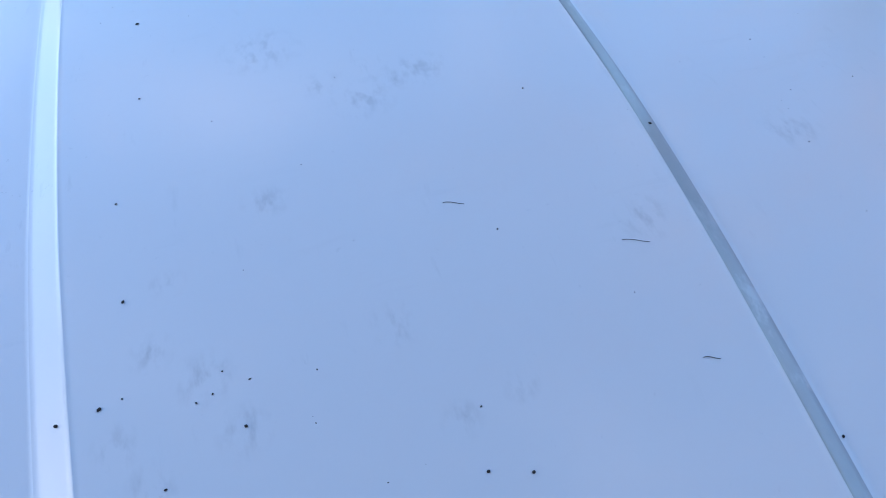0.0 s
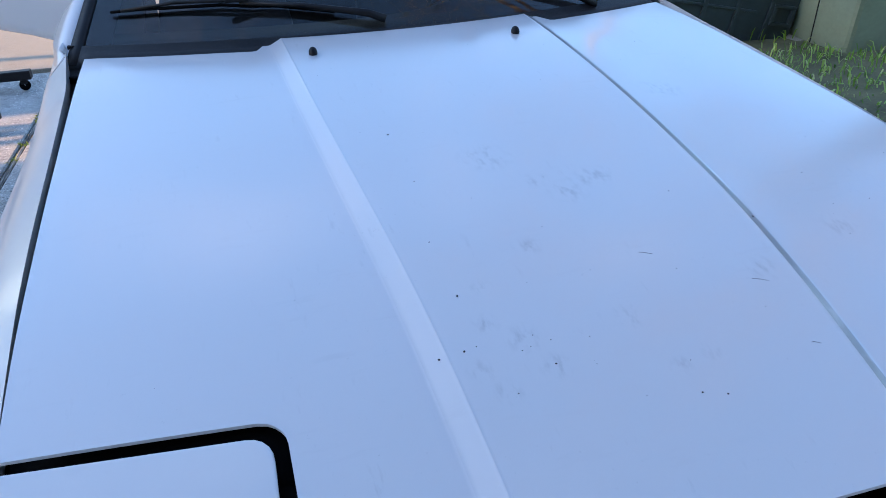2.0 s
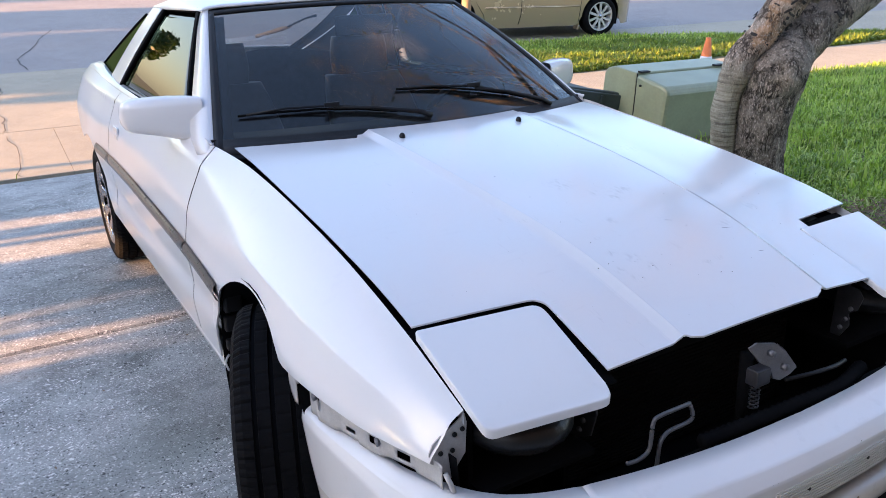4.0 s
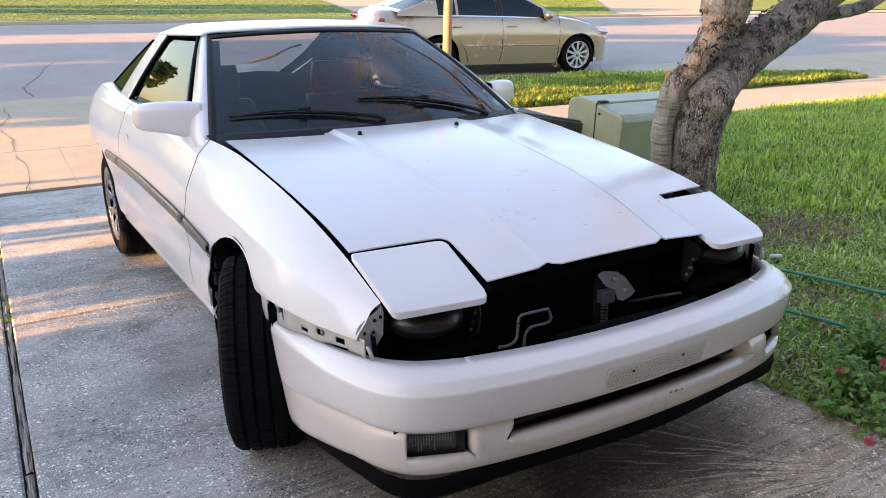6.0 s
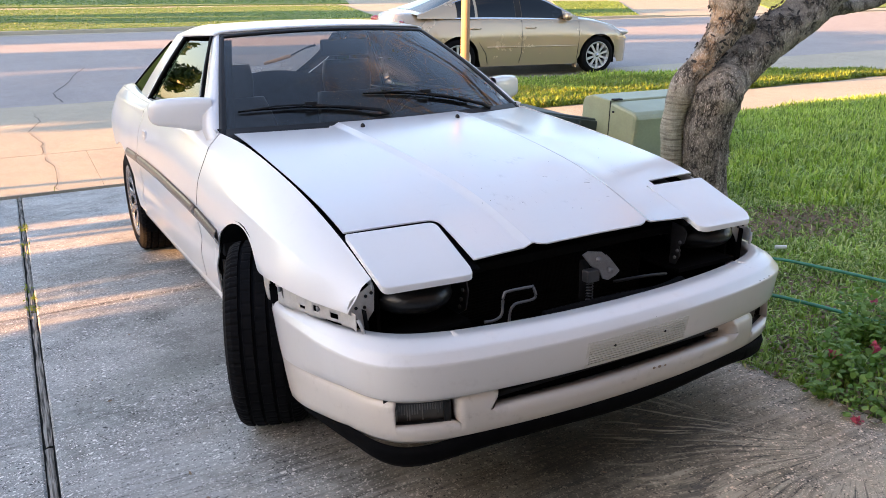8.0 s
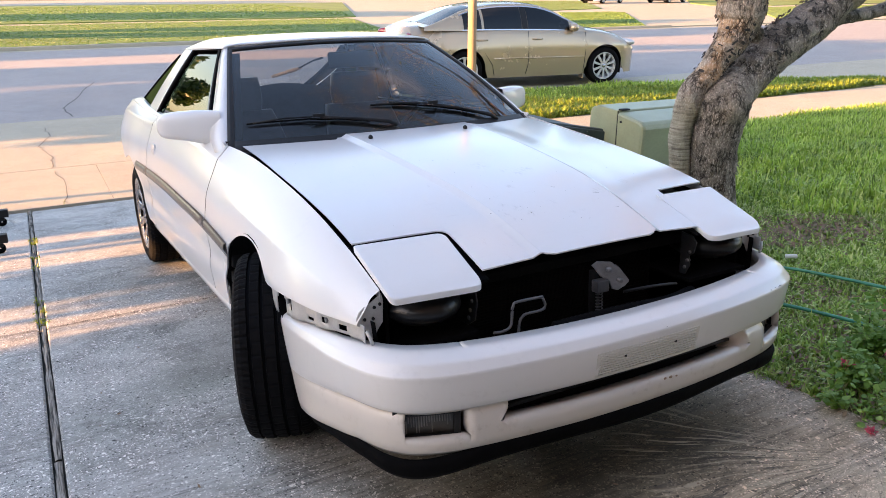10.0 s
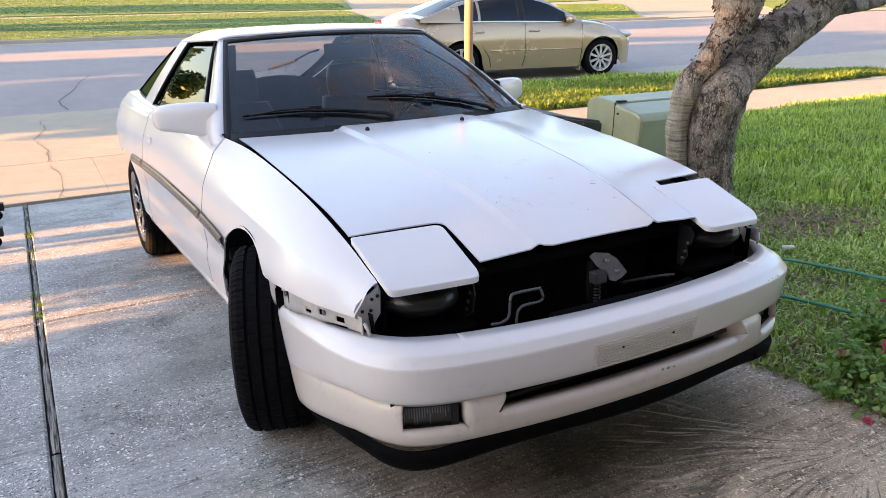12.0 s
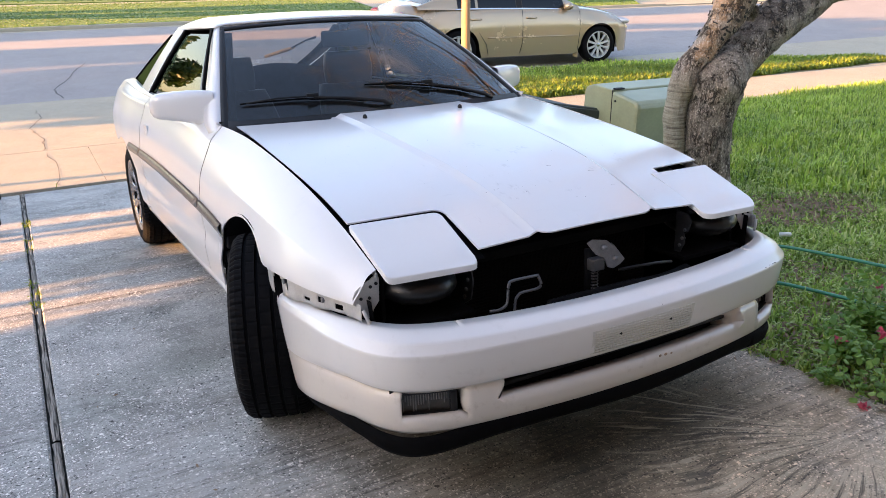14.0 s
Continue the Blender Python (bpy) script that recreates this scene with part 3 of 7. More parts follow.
def make_bumper():
    half = [(0.0, -0.757), (0.2, -0.751), (0.4, -0.732), (0.58, -0.700), (0.69, -0.655), (0.752, -0.590), (0.787, -0.50),
            (0.807, -0.38), (0.819, -0.2), (0.829, 0.0), (0.830, 0.148)]
    curve = [np.array(p) for p in catmull(half, 10)]
    marks = [0.17, 0.44, 0.548, 0.716]
    dense = []
    for a, b in zip(curve, curve[1:]):
        dense.append(a)
        for m in marks:
            if a[0] < m - 1e-4 and b[0] > m + 1e-4 and b[1] < -0.55:
                dense.append(a + (b - a) * (m - a[0]) / (b[0] - a[0]))
    dense.append(curve[-1])
    full = [np.array((-p[0], p[1])) for p in reversed(dense[1:])] + dense
    nrm = []
    for i in range(len(full)):
        d = full[min(i + 1, len(full) - 1)] - full[max(i - 1, 0)]
        d = d / np.linalg.norm(d)
        nrm.append(np.array((-d[1], d[0])))

    def sheet(front, rear, dip=0.0):
        rows = []
        for (o0, z0, lift), (o1, z1) in zip(front, rear):
            row = []
            for p, q in zip(full, nrm):
                t = smooth01((p[1] + 0.64) / 0.80)
                to = smooth01((p[1] + 0.69) / 0.34) if o0 > 0.055 else t
                o, z = o0 + (o1 - o0) * to, z0 + (z1 - z0) * t
                w = p + q * o
                if w[1] > -0.45:        # the end by the wheel slants forward towards the ground
                    w[1] = -0.45 + (w[1] + 0.45) * (0.415 - (0.525 - z) * 0.42) / 0.598
                corner = math.exp(-((abs(w[0]) - 0.70) / 0.16) ** 2 - ((w[1] + 0.63) / 0.25) ** 2)
                sag = dip * (corner + 0.16 * math.sin(w[0] * 9 + 1) * (1 - t))
                row.append((w[0], w[1], z + lift * (abs(w[0]) / 0.7) ** 2 * (1 - t) - sag))
            rows.append(row)
        return rows

    front = [(.104, .512, .012), (.099, .5375, .012), (.06, .5335, .010), (.026, .5245, .004), (.0225, .5228, .002), (.0200, .5208, .001), (.0182, .5190, .0), (.0048, .5035, .0), (.0028, .5008, .0),
             (.0016, .4980, .0), (.0015, .494, .0), (.008, .45, .0), (.014, .415, .0), (.019, .402, .0), (.027, .3945, .0), (.035, .3905, .0),
             (.0370, .3865, .0), (.0310, .380, .0), (.0255, .372, .0), (.0240, .342, .0), (.0250, .318, .0), (.0275, .298, .0), (.032, .280, .0), (.043, .268, .0)]
    rear = [(.050, .490), (.046, .522), (.030, .520), (.014, .5145), (.009, .512), (.0068, .5100), (.0052, .5075), (.0022, .5000), (.0012, .4965),
            (.0005, .493), (.0005, .488), (.0, .44), (.0, .405), (.0005, .385), (.001, .370), (.0012, .362),
            (.0014, .356), (.0016, .351), (.0018, .345), (.002, .325), (.003, .295), (.004, .270), (.007, .248), (.017, .238)]
    split = 15      # below this row the cover is dusty, with shade painted in

    def hole(i, j):
        x = (full[j][0] + full[j + 1][0]) / 2
        if full[j][1] > -0.55:
            return False
        if abs(x) < 0.44 and 15 <= i < 19:
            return True
        return 0.548 < abs(x) < 0.716 and 16 <= i < 20

    def cut_rim(bm):
        lo = [e for e in bm.edges if e.is_boundary and all(v.co.y < -0.5 and 0.314 < v.co.z < 0.395 for v in e.verts)]
        ret = bmesh.ops.extrude_edge_only(bm, edges=lo)
        for v in ret["geom"]:
            if isinstance(v, bmesh.types.BMVert):
                v.co.y += 0.05
                v.co.z += -0.006 if v.co.z < 0.36 else 0.004
                if 0.43 < v.co.x < 0.46:        # the end slopes in as a shallow scoop
                    v.co.x -= 0.07
        for v in bm.verts:      # the ends of the air opening lean outwards at the bottom
            if 0.43 < abs(v.co.x) < 0.448 and 0.33 < v.co.z < 0.395 and v.co.y < -0.6:
                v.co.x += math.copysign(0.026 - (v.co.z - 0.342) * 0.60, v.co.x)
        return bm

    rows = sheet(front, rear)
    bm = cut_rim(grid(rows, hole))
    keen = {(round(q[0], 4), round(q[1], 4), round(q[2], 4)) for i in (5, 8) for q in rows[i]}
    for e in bm.edges:      # the two edges of the crest are crisp
        if all((round(v.co.x, 4), round(v.co.y, 4), round(v.co.z, 4)) in keen for v in e.verts):
            e.smooth = False
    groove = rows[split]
    ob = part("bumper_cover", bm, PAINT_LOW, car, "white one-piece bumper cover, chipped along its edge, dusty and painted darker for shade below", solid=0.004)
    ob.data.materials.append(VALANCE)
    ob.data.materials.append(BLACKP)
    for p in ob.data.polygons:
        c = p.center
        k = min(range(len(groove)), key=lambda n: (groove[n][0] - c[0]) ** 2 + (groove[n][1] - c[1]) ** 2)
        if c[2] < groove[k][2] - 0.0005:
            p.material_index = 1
        if 0.50 < abs(c[0]) < 0.74 and 0.31 < c[2] < 0.375 and c[1] < -0.5:
            q = min(full, key=lambda f: abs(f[0] - c[0]) + (9 if f[1] > -0.45 else 0))
            if c[1] > q[1] + 0.066:
                p.material_index = 2        # walls of the fog lamp recess, blackened to stand in for its shade
    lip_f = [(.038, .286, 0), (.032, .268, 0), (.038, .240, 0), (.052, .223, 0), (.10, .221, 0)]
    lip_r = [(.024, .252), (.018, .236), (.026, .222), (.042, .213), (.08, .213)]
    part("chin_spoiler", grid(sheet(lip_f, lip_r, 0.026)), BLACKR, car, "black rubber chin strip, sagging", solid=0.006)
    # chips along the crease and brown marks on the valance
    def on_curve(x, off, z):
        k = min(range(len(full)), key=lambda i: abs(full[i][0] - x) + (9 if full[i][1] > -0.4 else 0))
        p = full[k] + nrm[k] * off
        return Vector((x, p[1], z))
    rc = random.Random(77)
    bm = bmesh.new()
    for x0, n in ((-0.62, 2), (-0.56, 1), (0.555, 6), (0.58, 7), (0.60, 5), (0.50, 2), (0.05, 2), (-0.2, 2)):
        for k in range(n):
            x = x0 + rc.uniform(-0.022, 0.022)
            q = on_curve(x, 0.0035, 0.502 + rc.uniform(-0.004, 0.003))
            bmesh.ops.create_icosphere(bm, subdivisions=1, radius=1, matrix=Matrix.LocRotScale(q, Euler((0, 0, rc.uniform(0, 3))), (rc.uniform(0.001, 0.0045), 0.0012, rc.uniform(0.0006, 0.0014))))
    tagged(part("paint_chips", bm, SPECK, car), "small dark paint chips", kind="stuff")
    bm = bmesh.new()
    for x, z, r in ((0.076, 0.334, 0.004), (0.098, 0.333, 0.0045), (0.121, 0.331, 0.003)):
        q = on_curve(x, 0.0225, z)
        bmesh.ops.create_icosphere(bm, subdivisions=2, radius=1, matrix=Matrix.LocRotScale(q, None, (r * 1.4, 0.002, r)))
    tagged(part("rust_marks", bm, RUST, car), "brown rust marks on the valance", kind="stuff")
    # a near-black sheet stands in for the air opening's shade, with one bar in it
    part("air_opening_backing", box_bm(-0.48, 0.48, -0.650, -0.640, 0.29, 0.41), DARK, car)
    part("air_opening_bar", box_bm(-0.43, 0.43, -0.675, -0.655, 0.356, 0.366), BLACKP, car)
    for s in (-1, 1):
        # fog lamp: frame, lens with flutes
        ang = 0.40 * s
        m = Matrix.Translation((0.632 * s, -0.611, 0.344)) @ Matrix.Rotation(ang, 4, "Z") @ Matrix.Diagonal((1.04, 1, 1.10, 1))
        bm = bmesh.new()
        for x0, x1, z0, z1 in ((-.084, .084, .025, .040), (-.084, .084, -.040, -.024), (-.084, -.066, -.024, .025), (.066, .084, -.024, .025)):
            box_bm(x0, x1, -0.014, 0.03, z0, z1, bm)
        bm.transform(m)
        part("fog_lamp_frame", bm, BLACKP, car, "black fog lamp surround", smooth=False, bevel=0.002)
        bm = bmesh.new()
        box_bm(-.069, .069, 0.0, 0.02, -.025, .026, bm)
        bm.transform(m)
        lens = part("fog_lamp_lens", bm, LAMPG, car, "dark fluted fog lamp glass", smooth=False)
        fl = random.Random(8)
        for k in range(19):
            x = -0.0585 + 0.0065 * k
            lo, hi = fl.choice(((-.022, .023), (-.006, .023), (-.022, .010), (.004, .023)))
            bm = box_bm(x - 0.0018, x + 0.0018, -0.003, 0.0, lo, hi)
            bm.transform(m)
            part("flute", bm, LAMPF, lens, smooth=False, bevel=0.001)
    # plate mount with ribs and two screw holes, bent along the cover
    def face_y(x, z):
        off = 0.0018 + (0.492 - z) * 0.148 if z > 0.415 else 0.014 + (0.415 - z) * 0.38
        return on_curve(x, off, z)[1]

    def strip(x0, x1, z0, z1, proud, depth):
        xs = frange(x0, x1, 13)
        rows = []
        for z, d in ((z0, depth), (z0, 0.0), (z1, 0.0), (z1, depth)):
            rows.append([(x, face_y(x, z) - proud + d, z) for x in xs])
        bm = grid(rows)
        bmesh.ops.holes_fill(bm, edges=[e for e in bm.edges if e.is_boundary], sides=0)
        bmesh.ops.recalc_face_normals(bm, faces=bm.faces)
        return bm
    mount = part("plate_mount", strip(-0.186, 0.186, 0.401, 0.478, 0.0038, 0.008), PLATEM, car, "ribbed grimy white plate mount without a plate", smooth=False)
    for k in range(9):
        z = 0.408 + 0.0076 * k
        part("rib", strip(-0.178, 0.178, z, z + 0.0034, 0.0054, 0.003), PLATEM, mount, smooth=False)
    for x in (-0.092, 0.092):
        bm = bmesh.new()
        bmesh.ops.create_cone(bm, cap_ends=True, segments=10, radius1=0.0035, radius2=0.0035, depth=0.006,
                              matrix=Matrix.Translation((x, face_y(x, 0.452) - 0.0040, 0.452)) @ Matrix.Rotation(math.pi / 2, 4, "X"))
        part("screw_hole", bm, BLACKP, car)


def make_nose_metal():
    for s in (-1, 1):
        # perforated bracket strip between fender and bumper
        n = 56
        rows = []
        for k in range(n):
            y = 0.105 - 0.60 * k / (n - 1)
            zt, zb = 0.598, 0.510 + 0.042 * smooth01((0.1 - y) / 0.55)
            x = side_point(max(y, -0.51), 0.57) - 0.020 + (0.006 if (k // 7) % 2 else 0)
            rows.append([(x * s, y, zt + (zb - zt) * j / 6) for j in range(7)])

        def hole(i, j):
            return (i in (6, 7) and j in (1, 2, 3)) or (i in (12, 13, 14, 15, 16) and j >= 2) or (i in (13, 14, 15) and j == 1) or (i in (20, 21) and j in (1, 2, 3)) or (i in (38, 39) and j in (2, 3)) or (i in (30, 31, 32) and j == 4) or (i in (44, 45, 46) and j in (3, 4)) or (i in (2, 3) and j in (2, 3))
        part("bracket_strip", grid(rows, hole), BARE, car, "bare perforated bumper bracket strip", solid=0.002)
        # near-black sheet added so the strip's holes look shaded
        rows = [[((side_point(max(y, -0.51), 0.57) - d) * s, y, z) for d, z in ((0.045, 0.60), (0.050, 0.55), (0.055, 0.48))] for y in frange(0.10, -0.49, 20)]
        part("strip_backing", grid(rows), DARK, car, solid=0.002)
        for y in (-0.115, -0.335):
            bm = bmesh.new()
            bmesh.ops.create_cone(bm, cap_ends=True, segments=8, radius1=0.009, radius2=0.006, depth=0.010,
                                  matrix=Matrix.Translation(((side_point(y, 0.57) - 0.014) * s, y, 0.575)) @ Matrix.Rotation(math.pi / 2, 4, "Y"))
            part("screw", bm, STEEL, car)
        # the end plate of the fender with its bolt holes
        out = [(.750, .594), (.749, .612), (.741, .628), (.724, .640), (.700, .652), (.676, .668), (.672, .650), (.676, .590), (.692, .570), (.702, .548), (.716, .548), (.724, .575)]
        bm = poly_plate([(x * s, -0.470, z) for x, z in out], (0, 0.003, 0))
        part("fender_end_plate", bm, BARE, car, "grey painted end plate with bolt holes", smooth=False)
        for x, z in ((.682, .640), (.698, .634), (.727, .606), (.703, .604)):
            bm = bmesh.new()
            bmesh.ops.create_cone(bm, cap_ends=True, segments=12, radius1=0.0045, radius2=0.0045, depth=0.004,
                                  matrix=Matrix.Translation((x * s, -0.471, z)) @ Matrix.Rotation(math.pi / 2, 4, "X"))
            part("bolt_hole", bm, BLACKP, car)
        # corner tab that hangs down to the bumper
        bm = tube_bm([(.735 * s, -0.50, .585), (.728 * s, -0.507, .562), (.722 * s, -0.505, .545)], 0.005, 6)
        part("corner_tab", bm, BARE, car)
        # side plate of the headlamp bucket
        out = [(-0.50, .655), (-0.515, .60), (-0.50, .545), (-0.46, .52), (-0.38, .52), (-0.36, .66)] if s < 0 else [(-0.50, .655), (-0.515, .635), (-0.505, .60), (-0.485, .585), (-0.49, .555), (-0.47, .52), (-0.445, .52), (-0.45, .66)]
        bm = poly_plate([(.410 * s, y, z) for y, z in out], (0.004 * s, 0, 0))
        part("lamp_bracket", bm, DSTEEL, car, "dark grey headlamp hinge bracket", smooth=False)
        for y, z in ((-.49, .60), (-.48, .57), (-.47, .545)):
            bm = bmesh.new()
            bmesh.ops.create_cone(bm, cap_ends=True, segments=10, radius1=0.006, radius2=0.006, depth=0.012,
                                  matrix=Matrix.Translation((.412 * s, y, z)) @ Matrix.Rotation(math.pi / 2, 4, "Y"))
            part("bolt", bm, STEEL, car)
        # headlamp bucket
        bm = bmesh.new()
        bmesh.ops.create_uvsphere(bm, u_segments=20, v_segments=12, radius=1,
                                  matrix=Matrix.LocRotScale((.545 * s, -0.42, .605), None, (.115, .13, .055)))
        part("lamp_housing", bm, GLOSSK, car, "black headlamp housing")


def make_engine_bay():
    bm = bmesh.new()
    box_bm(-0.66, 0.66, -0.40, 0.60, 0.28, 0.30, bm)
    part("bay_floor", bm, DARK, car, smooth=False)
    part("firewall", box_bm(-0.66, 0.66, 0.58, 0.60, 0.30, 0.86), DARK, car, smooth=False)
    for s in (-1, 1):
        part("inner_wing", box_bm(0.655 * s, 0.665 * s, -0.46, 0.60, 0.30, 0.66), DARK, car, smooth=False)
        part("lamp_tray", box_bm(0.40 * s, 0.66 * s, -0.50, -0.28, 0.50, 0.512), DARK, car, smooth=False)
    # channel under the gaps round the hood, near-black to paint their shade
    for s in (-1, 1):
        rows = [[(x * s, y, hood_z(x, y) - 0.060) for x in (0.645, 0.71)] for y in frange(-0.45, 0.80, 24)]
        part("gutter", grid(rows), DARK, car, "gutter below the hood gap, painted near-black for its shade", solid=0.004)
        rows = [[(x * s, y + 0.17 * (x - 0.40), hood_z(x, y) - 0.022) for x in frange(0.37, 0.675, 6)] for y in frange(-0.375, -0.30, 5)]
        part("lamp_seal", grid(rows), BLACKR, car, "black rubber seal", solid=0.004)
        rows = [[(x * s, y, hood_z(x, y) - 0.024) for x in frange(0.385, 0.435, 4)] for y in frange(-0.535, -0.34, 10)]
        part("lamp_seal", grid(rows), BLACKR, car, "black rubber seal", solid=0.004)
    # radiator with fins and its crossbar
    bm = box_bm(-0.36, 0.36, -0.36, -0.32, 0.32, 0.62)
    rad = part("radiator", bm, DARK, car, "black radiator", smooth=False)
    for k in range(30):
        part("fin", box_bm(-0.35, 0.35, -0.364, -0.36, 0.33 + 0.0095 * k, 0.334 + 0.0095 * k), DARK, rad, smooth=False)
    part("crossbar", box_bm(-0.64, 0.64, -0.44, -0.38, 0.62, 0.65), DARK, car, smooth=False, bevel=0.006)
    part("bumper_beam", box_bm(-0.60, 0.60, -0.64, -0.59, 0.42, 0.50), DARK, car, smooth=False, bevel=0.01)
    # latch stay: a folded grey plate with two bolts
    out = [(-0.055, .655), (-0.040, .665), (0.0, .660), (0.022, .640), (0.052, .598), (0.040, .585), (0.020, .573), (0.004, .578), (-0.006, .605), (-0.03, .62)]
    bm = poly_plate([(x, -0.60 + 0.35 * (0.05 - x), z) for x, z in out], (0, 0.004, 0))
    poly_plate([(0.022, -0.59, .640), (0.052, -0.60, .598), (0.060, -0.575, .600), (0.030, -0.565, .642)], (0, 0.0, 0.003), bm)
    part("latch_stay", bm, STEEL, car, "grey steel hood latch stay with bolts", smooth=False)
    for x, z in ((-0.01, .64), (0.022, .605)):
        bm = bmesh.new()
        bmesh.ops.create_cone(bm, cap_ends=True, segments=6, radius1=0.008, radius2=0.008, depth=0.012,
                              matrix=Matrix.Translation((x, -0.604 + 0.35 * (0.05 - x), z)) @ Matrix.Rotation(math.pi / 2, 4, "X"))
        part("bolt", bm, STEEL, car)
    part("latch_post", tube_bm([(-0.03, -0.54, .63), (-0.035, -0.545, .56), (-0.04, -0.55, .47)], 0.014, 8), DARK, car)
    # catch and coil spring below the stay
    part("latch_catch", box_bm(-0.055, -0.012, -0.590, -0.560, 0.575, 0.612), DSTEEL, car, "dark steel hood catch", smooth=False, bevel=0.004)
    coil = [(-0.035 + 0.010 * math.cos(0.8 * k), -0.572 + 0.010 * math.sin(0.8 * k), 0.515 + 0.0012 * k) for k in range(52)]
    part("latch_spring", tube_bm(coil, 0.0018, 5), DSTEEL, car, "dark coil spring of the catch")
    # cooler pipes bent at right angles
    def bent(pts, r, mat, name, label=""):
        part(name, tube_bm(catmull(pts, 5), r, 8), mat, car, label)
    bent([(-.415, -.60, .541), (-.385, -.60, .539), (-.361, -.60, .550), (-.356, -.60, .585), (-.351, -.598, .604), (-.335, -.596, .611), (-.249, -.59, .607)], .0042, PIPE, "cooler_pipe", "dull grey bent oil cooler pipe")
    bent([(-.338, -.60, .50), (-.333, -.60, .552), (-.322, -.60, .568), (-.305, -.598, .572), (-.256, -.595, .571), (-.244, -.595, .582), (-.250, -.592, .604)], .0042, PIPE, "cooler_pipe", "dull grey bent oil cooler pipe")
    bent([(-.50, -.60, .505), (-.44, -.615, .492), (-.38, -.61, .485), (-.30, -.60, .488)], .006, BLACKP, "hose")
    bent([(.05, -.58, .56), (.12, -.60, .565), (.19, -.60, .56), (.26, -.58, .545)], .005, BLACKP, "hose")
    pts = [(-.22, -.60, .515), (-.1, -.61, .52), (.05, -.615, .52), (.2, -.61, .512), (.33, -.58, .51)]
    cs = catmull(pts, 16)
    bent_r = [0.013 + 0.004 * (k % 2) for k in range(len(cs))]
    part("ribbed_hose", tube_bm(cs, bent_r, 8), DARK, car, "black ribbed hose")


def make_wheel(name, label, x, y, steer, side):
    hub = new(name)
    hub.parent = car
    hub.matrix_local = Matrix.Translation((x, y, 0.318)) @ Matrix.Rotation(steer, 4, "Z") @ Matrix.Rotation(0 if side > 0 else math.pi, 4, "Z")
    tagged(hub, label)
    w, R0, r0 = 0.112, 0.318, 0.215
    prof = [(-w + .01, r0), (-w - .004, r0 + .03), (-w - .006, R0 - .05), (-w + .006, R0 - .018), (-w + .022, R0 - .006)]
    for k, gx in enumerate((-0.062, -0.022, 0.022, 0.062)):
        d = 0.010
        prof += [(gx - 0.006, R0 - .002 + .002 * (1 - abs(gx) / .07)), (gx - 0.004, R0 - d), (gx + 0.004, R0 - d), (gx + 0.006, R0 - .002 + .002 * (1 - abs(gx) / .07))]
    prof += [(w - .022, R0 - .006), (w - .006, R0 - .018), (w + .006, R0 - .05), (w + .004, r0 + .03), (w - .01, r0)]
    bm = lathe_x(prof, 288)
    bm.verts.ensure_lookup_table()
    n = len(prof)

    def cut(k, ids, f):
        for i in ids:
            v = bm.verts[(k % 288) * n + i].co
            v.y *= f
            v.z *= f
    for k in range(0, 288, 6):        # slots across the shoulders, sipes across the ribs
        cut(k, (2, 3, 4, 5), 0.984)
        cut(k + 3, (2, 3, 4), 0.990)
        cut(k + 3, (n - 6, n - 5, n - 4, n - 3), 0.984)
        cut(k, (n - 5, n - 4, n - 3), 0.990)
        cut(k + 2, (8, 9), 0.993)
        cut(k + 4, (12, 13), 0.993)
        cut(k, (16, 17), 0.993)
    part("tyre", bm, TYRE, hub, "worn black tyre with straight grooves", smooth=False)
    prof = [(w - .012, r0 + .012), (w - .004, r0 + .006), (w - .010, r0 - .008), (w - .05, r0 - .02), (-w + .01, r0 - .02), (-w + .006, r0 + .01)]
    part("rim", lathe_x(prof, 48, closed=False), ALLOY, hub, "silver alloy rim", solid=0.004)
    # dished face with slots
    rr = [0.0, 0.035, 0.06, 0.085, 0.11, 0.135, 0.16, 0.185, 0.205]
    dish = [0.060, 0.062, 0.075, 0.080, 0.082, 0.084, 0.088, 0.094, 0.098]
    rows = []
    for r, d in zip(rr, dish):
        rows.append([(d, max(r, 0.001) * math.cos(2 * math.pi * k / 60), max(r, 0.001) * math.sin(2 * math.pi * k / 60)) for k in range(60)])
    part("wheel_face", grid(rows, lambda i, j: 4 <= i <= 6 and j % 6 in (0, 1, 2), closed=True), ALLOY, hub, "silver alloy wheel face with slots", solid=0.012)
    part("hub_cap", lathe_x([(0.086, 0.001), (0.084, 0.02), (0.078, 0.032), (0.05, 0.034)], 24, closed=False), ALLOY, hub)
    for k in range(5):
        a = 2 * math.pi * k / 5
        bm = bmesh.new()
        bmesh.ops.create_cone(bm, cap_ends=True, segments=6, radius1=0.011, radius2=0.008, depth=0.02,
                              matrix=Matrix.Translation((0.085, 0.057 * math.cos(a), 0.057 * math.sin(a))) @ Matrix.Rotation(math.pi / 2, 4, "Y"))
        part("wheel_nut", bm, STEEL, hub)
    part("brake_disc", lathe_x([(0.0, 0.01), (0.0, 0.13), (-0.02, 0.13), (-0.02, 0.01)], 32, closed=False), STEEL, hub)
    return hub


# ---- greenhouse
def ws_point(u, v):
    """Windscreen: u from -1 to 1 across, v from 0 at the cowl to 1 at the roof."""
    x = u * (0.722 - 0.198 * v)
    y = 0.875 + 0.645 * v - 0.20 * (1 - u * u) * (1 - 0.55 * v)
    z = 0.912 + 0.390 * v + 0.022 * math.sin(math.pi * v) + 0.020 * (1 - u * u) * (0.4 + 0.6 * v)
    return (x, y, z)


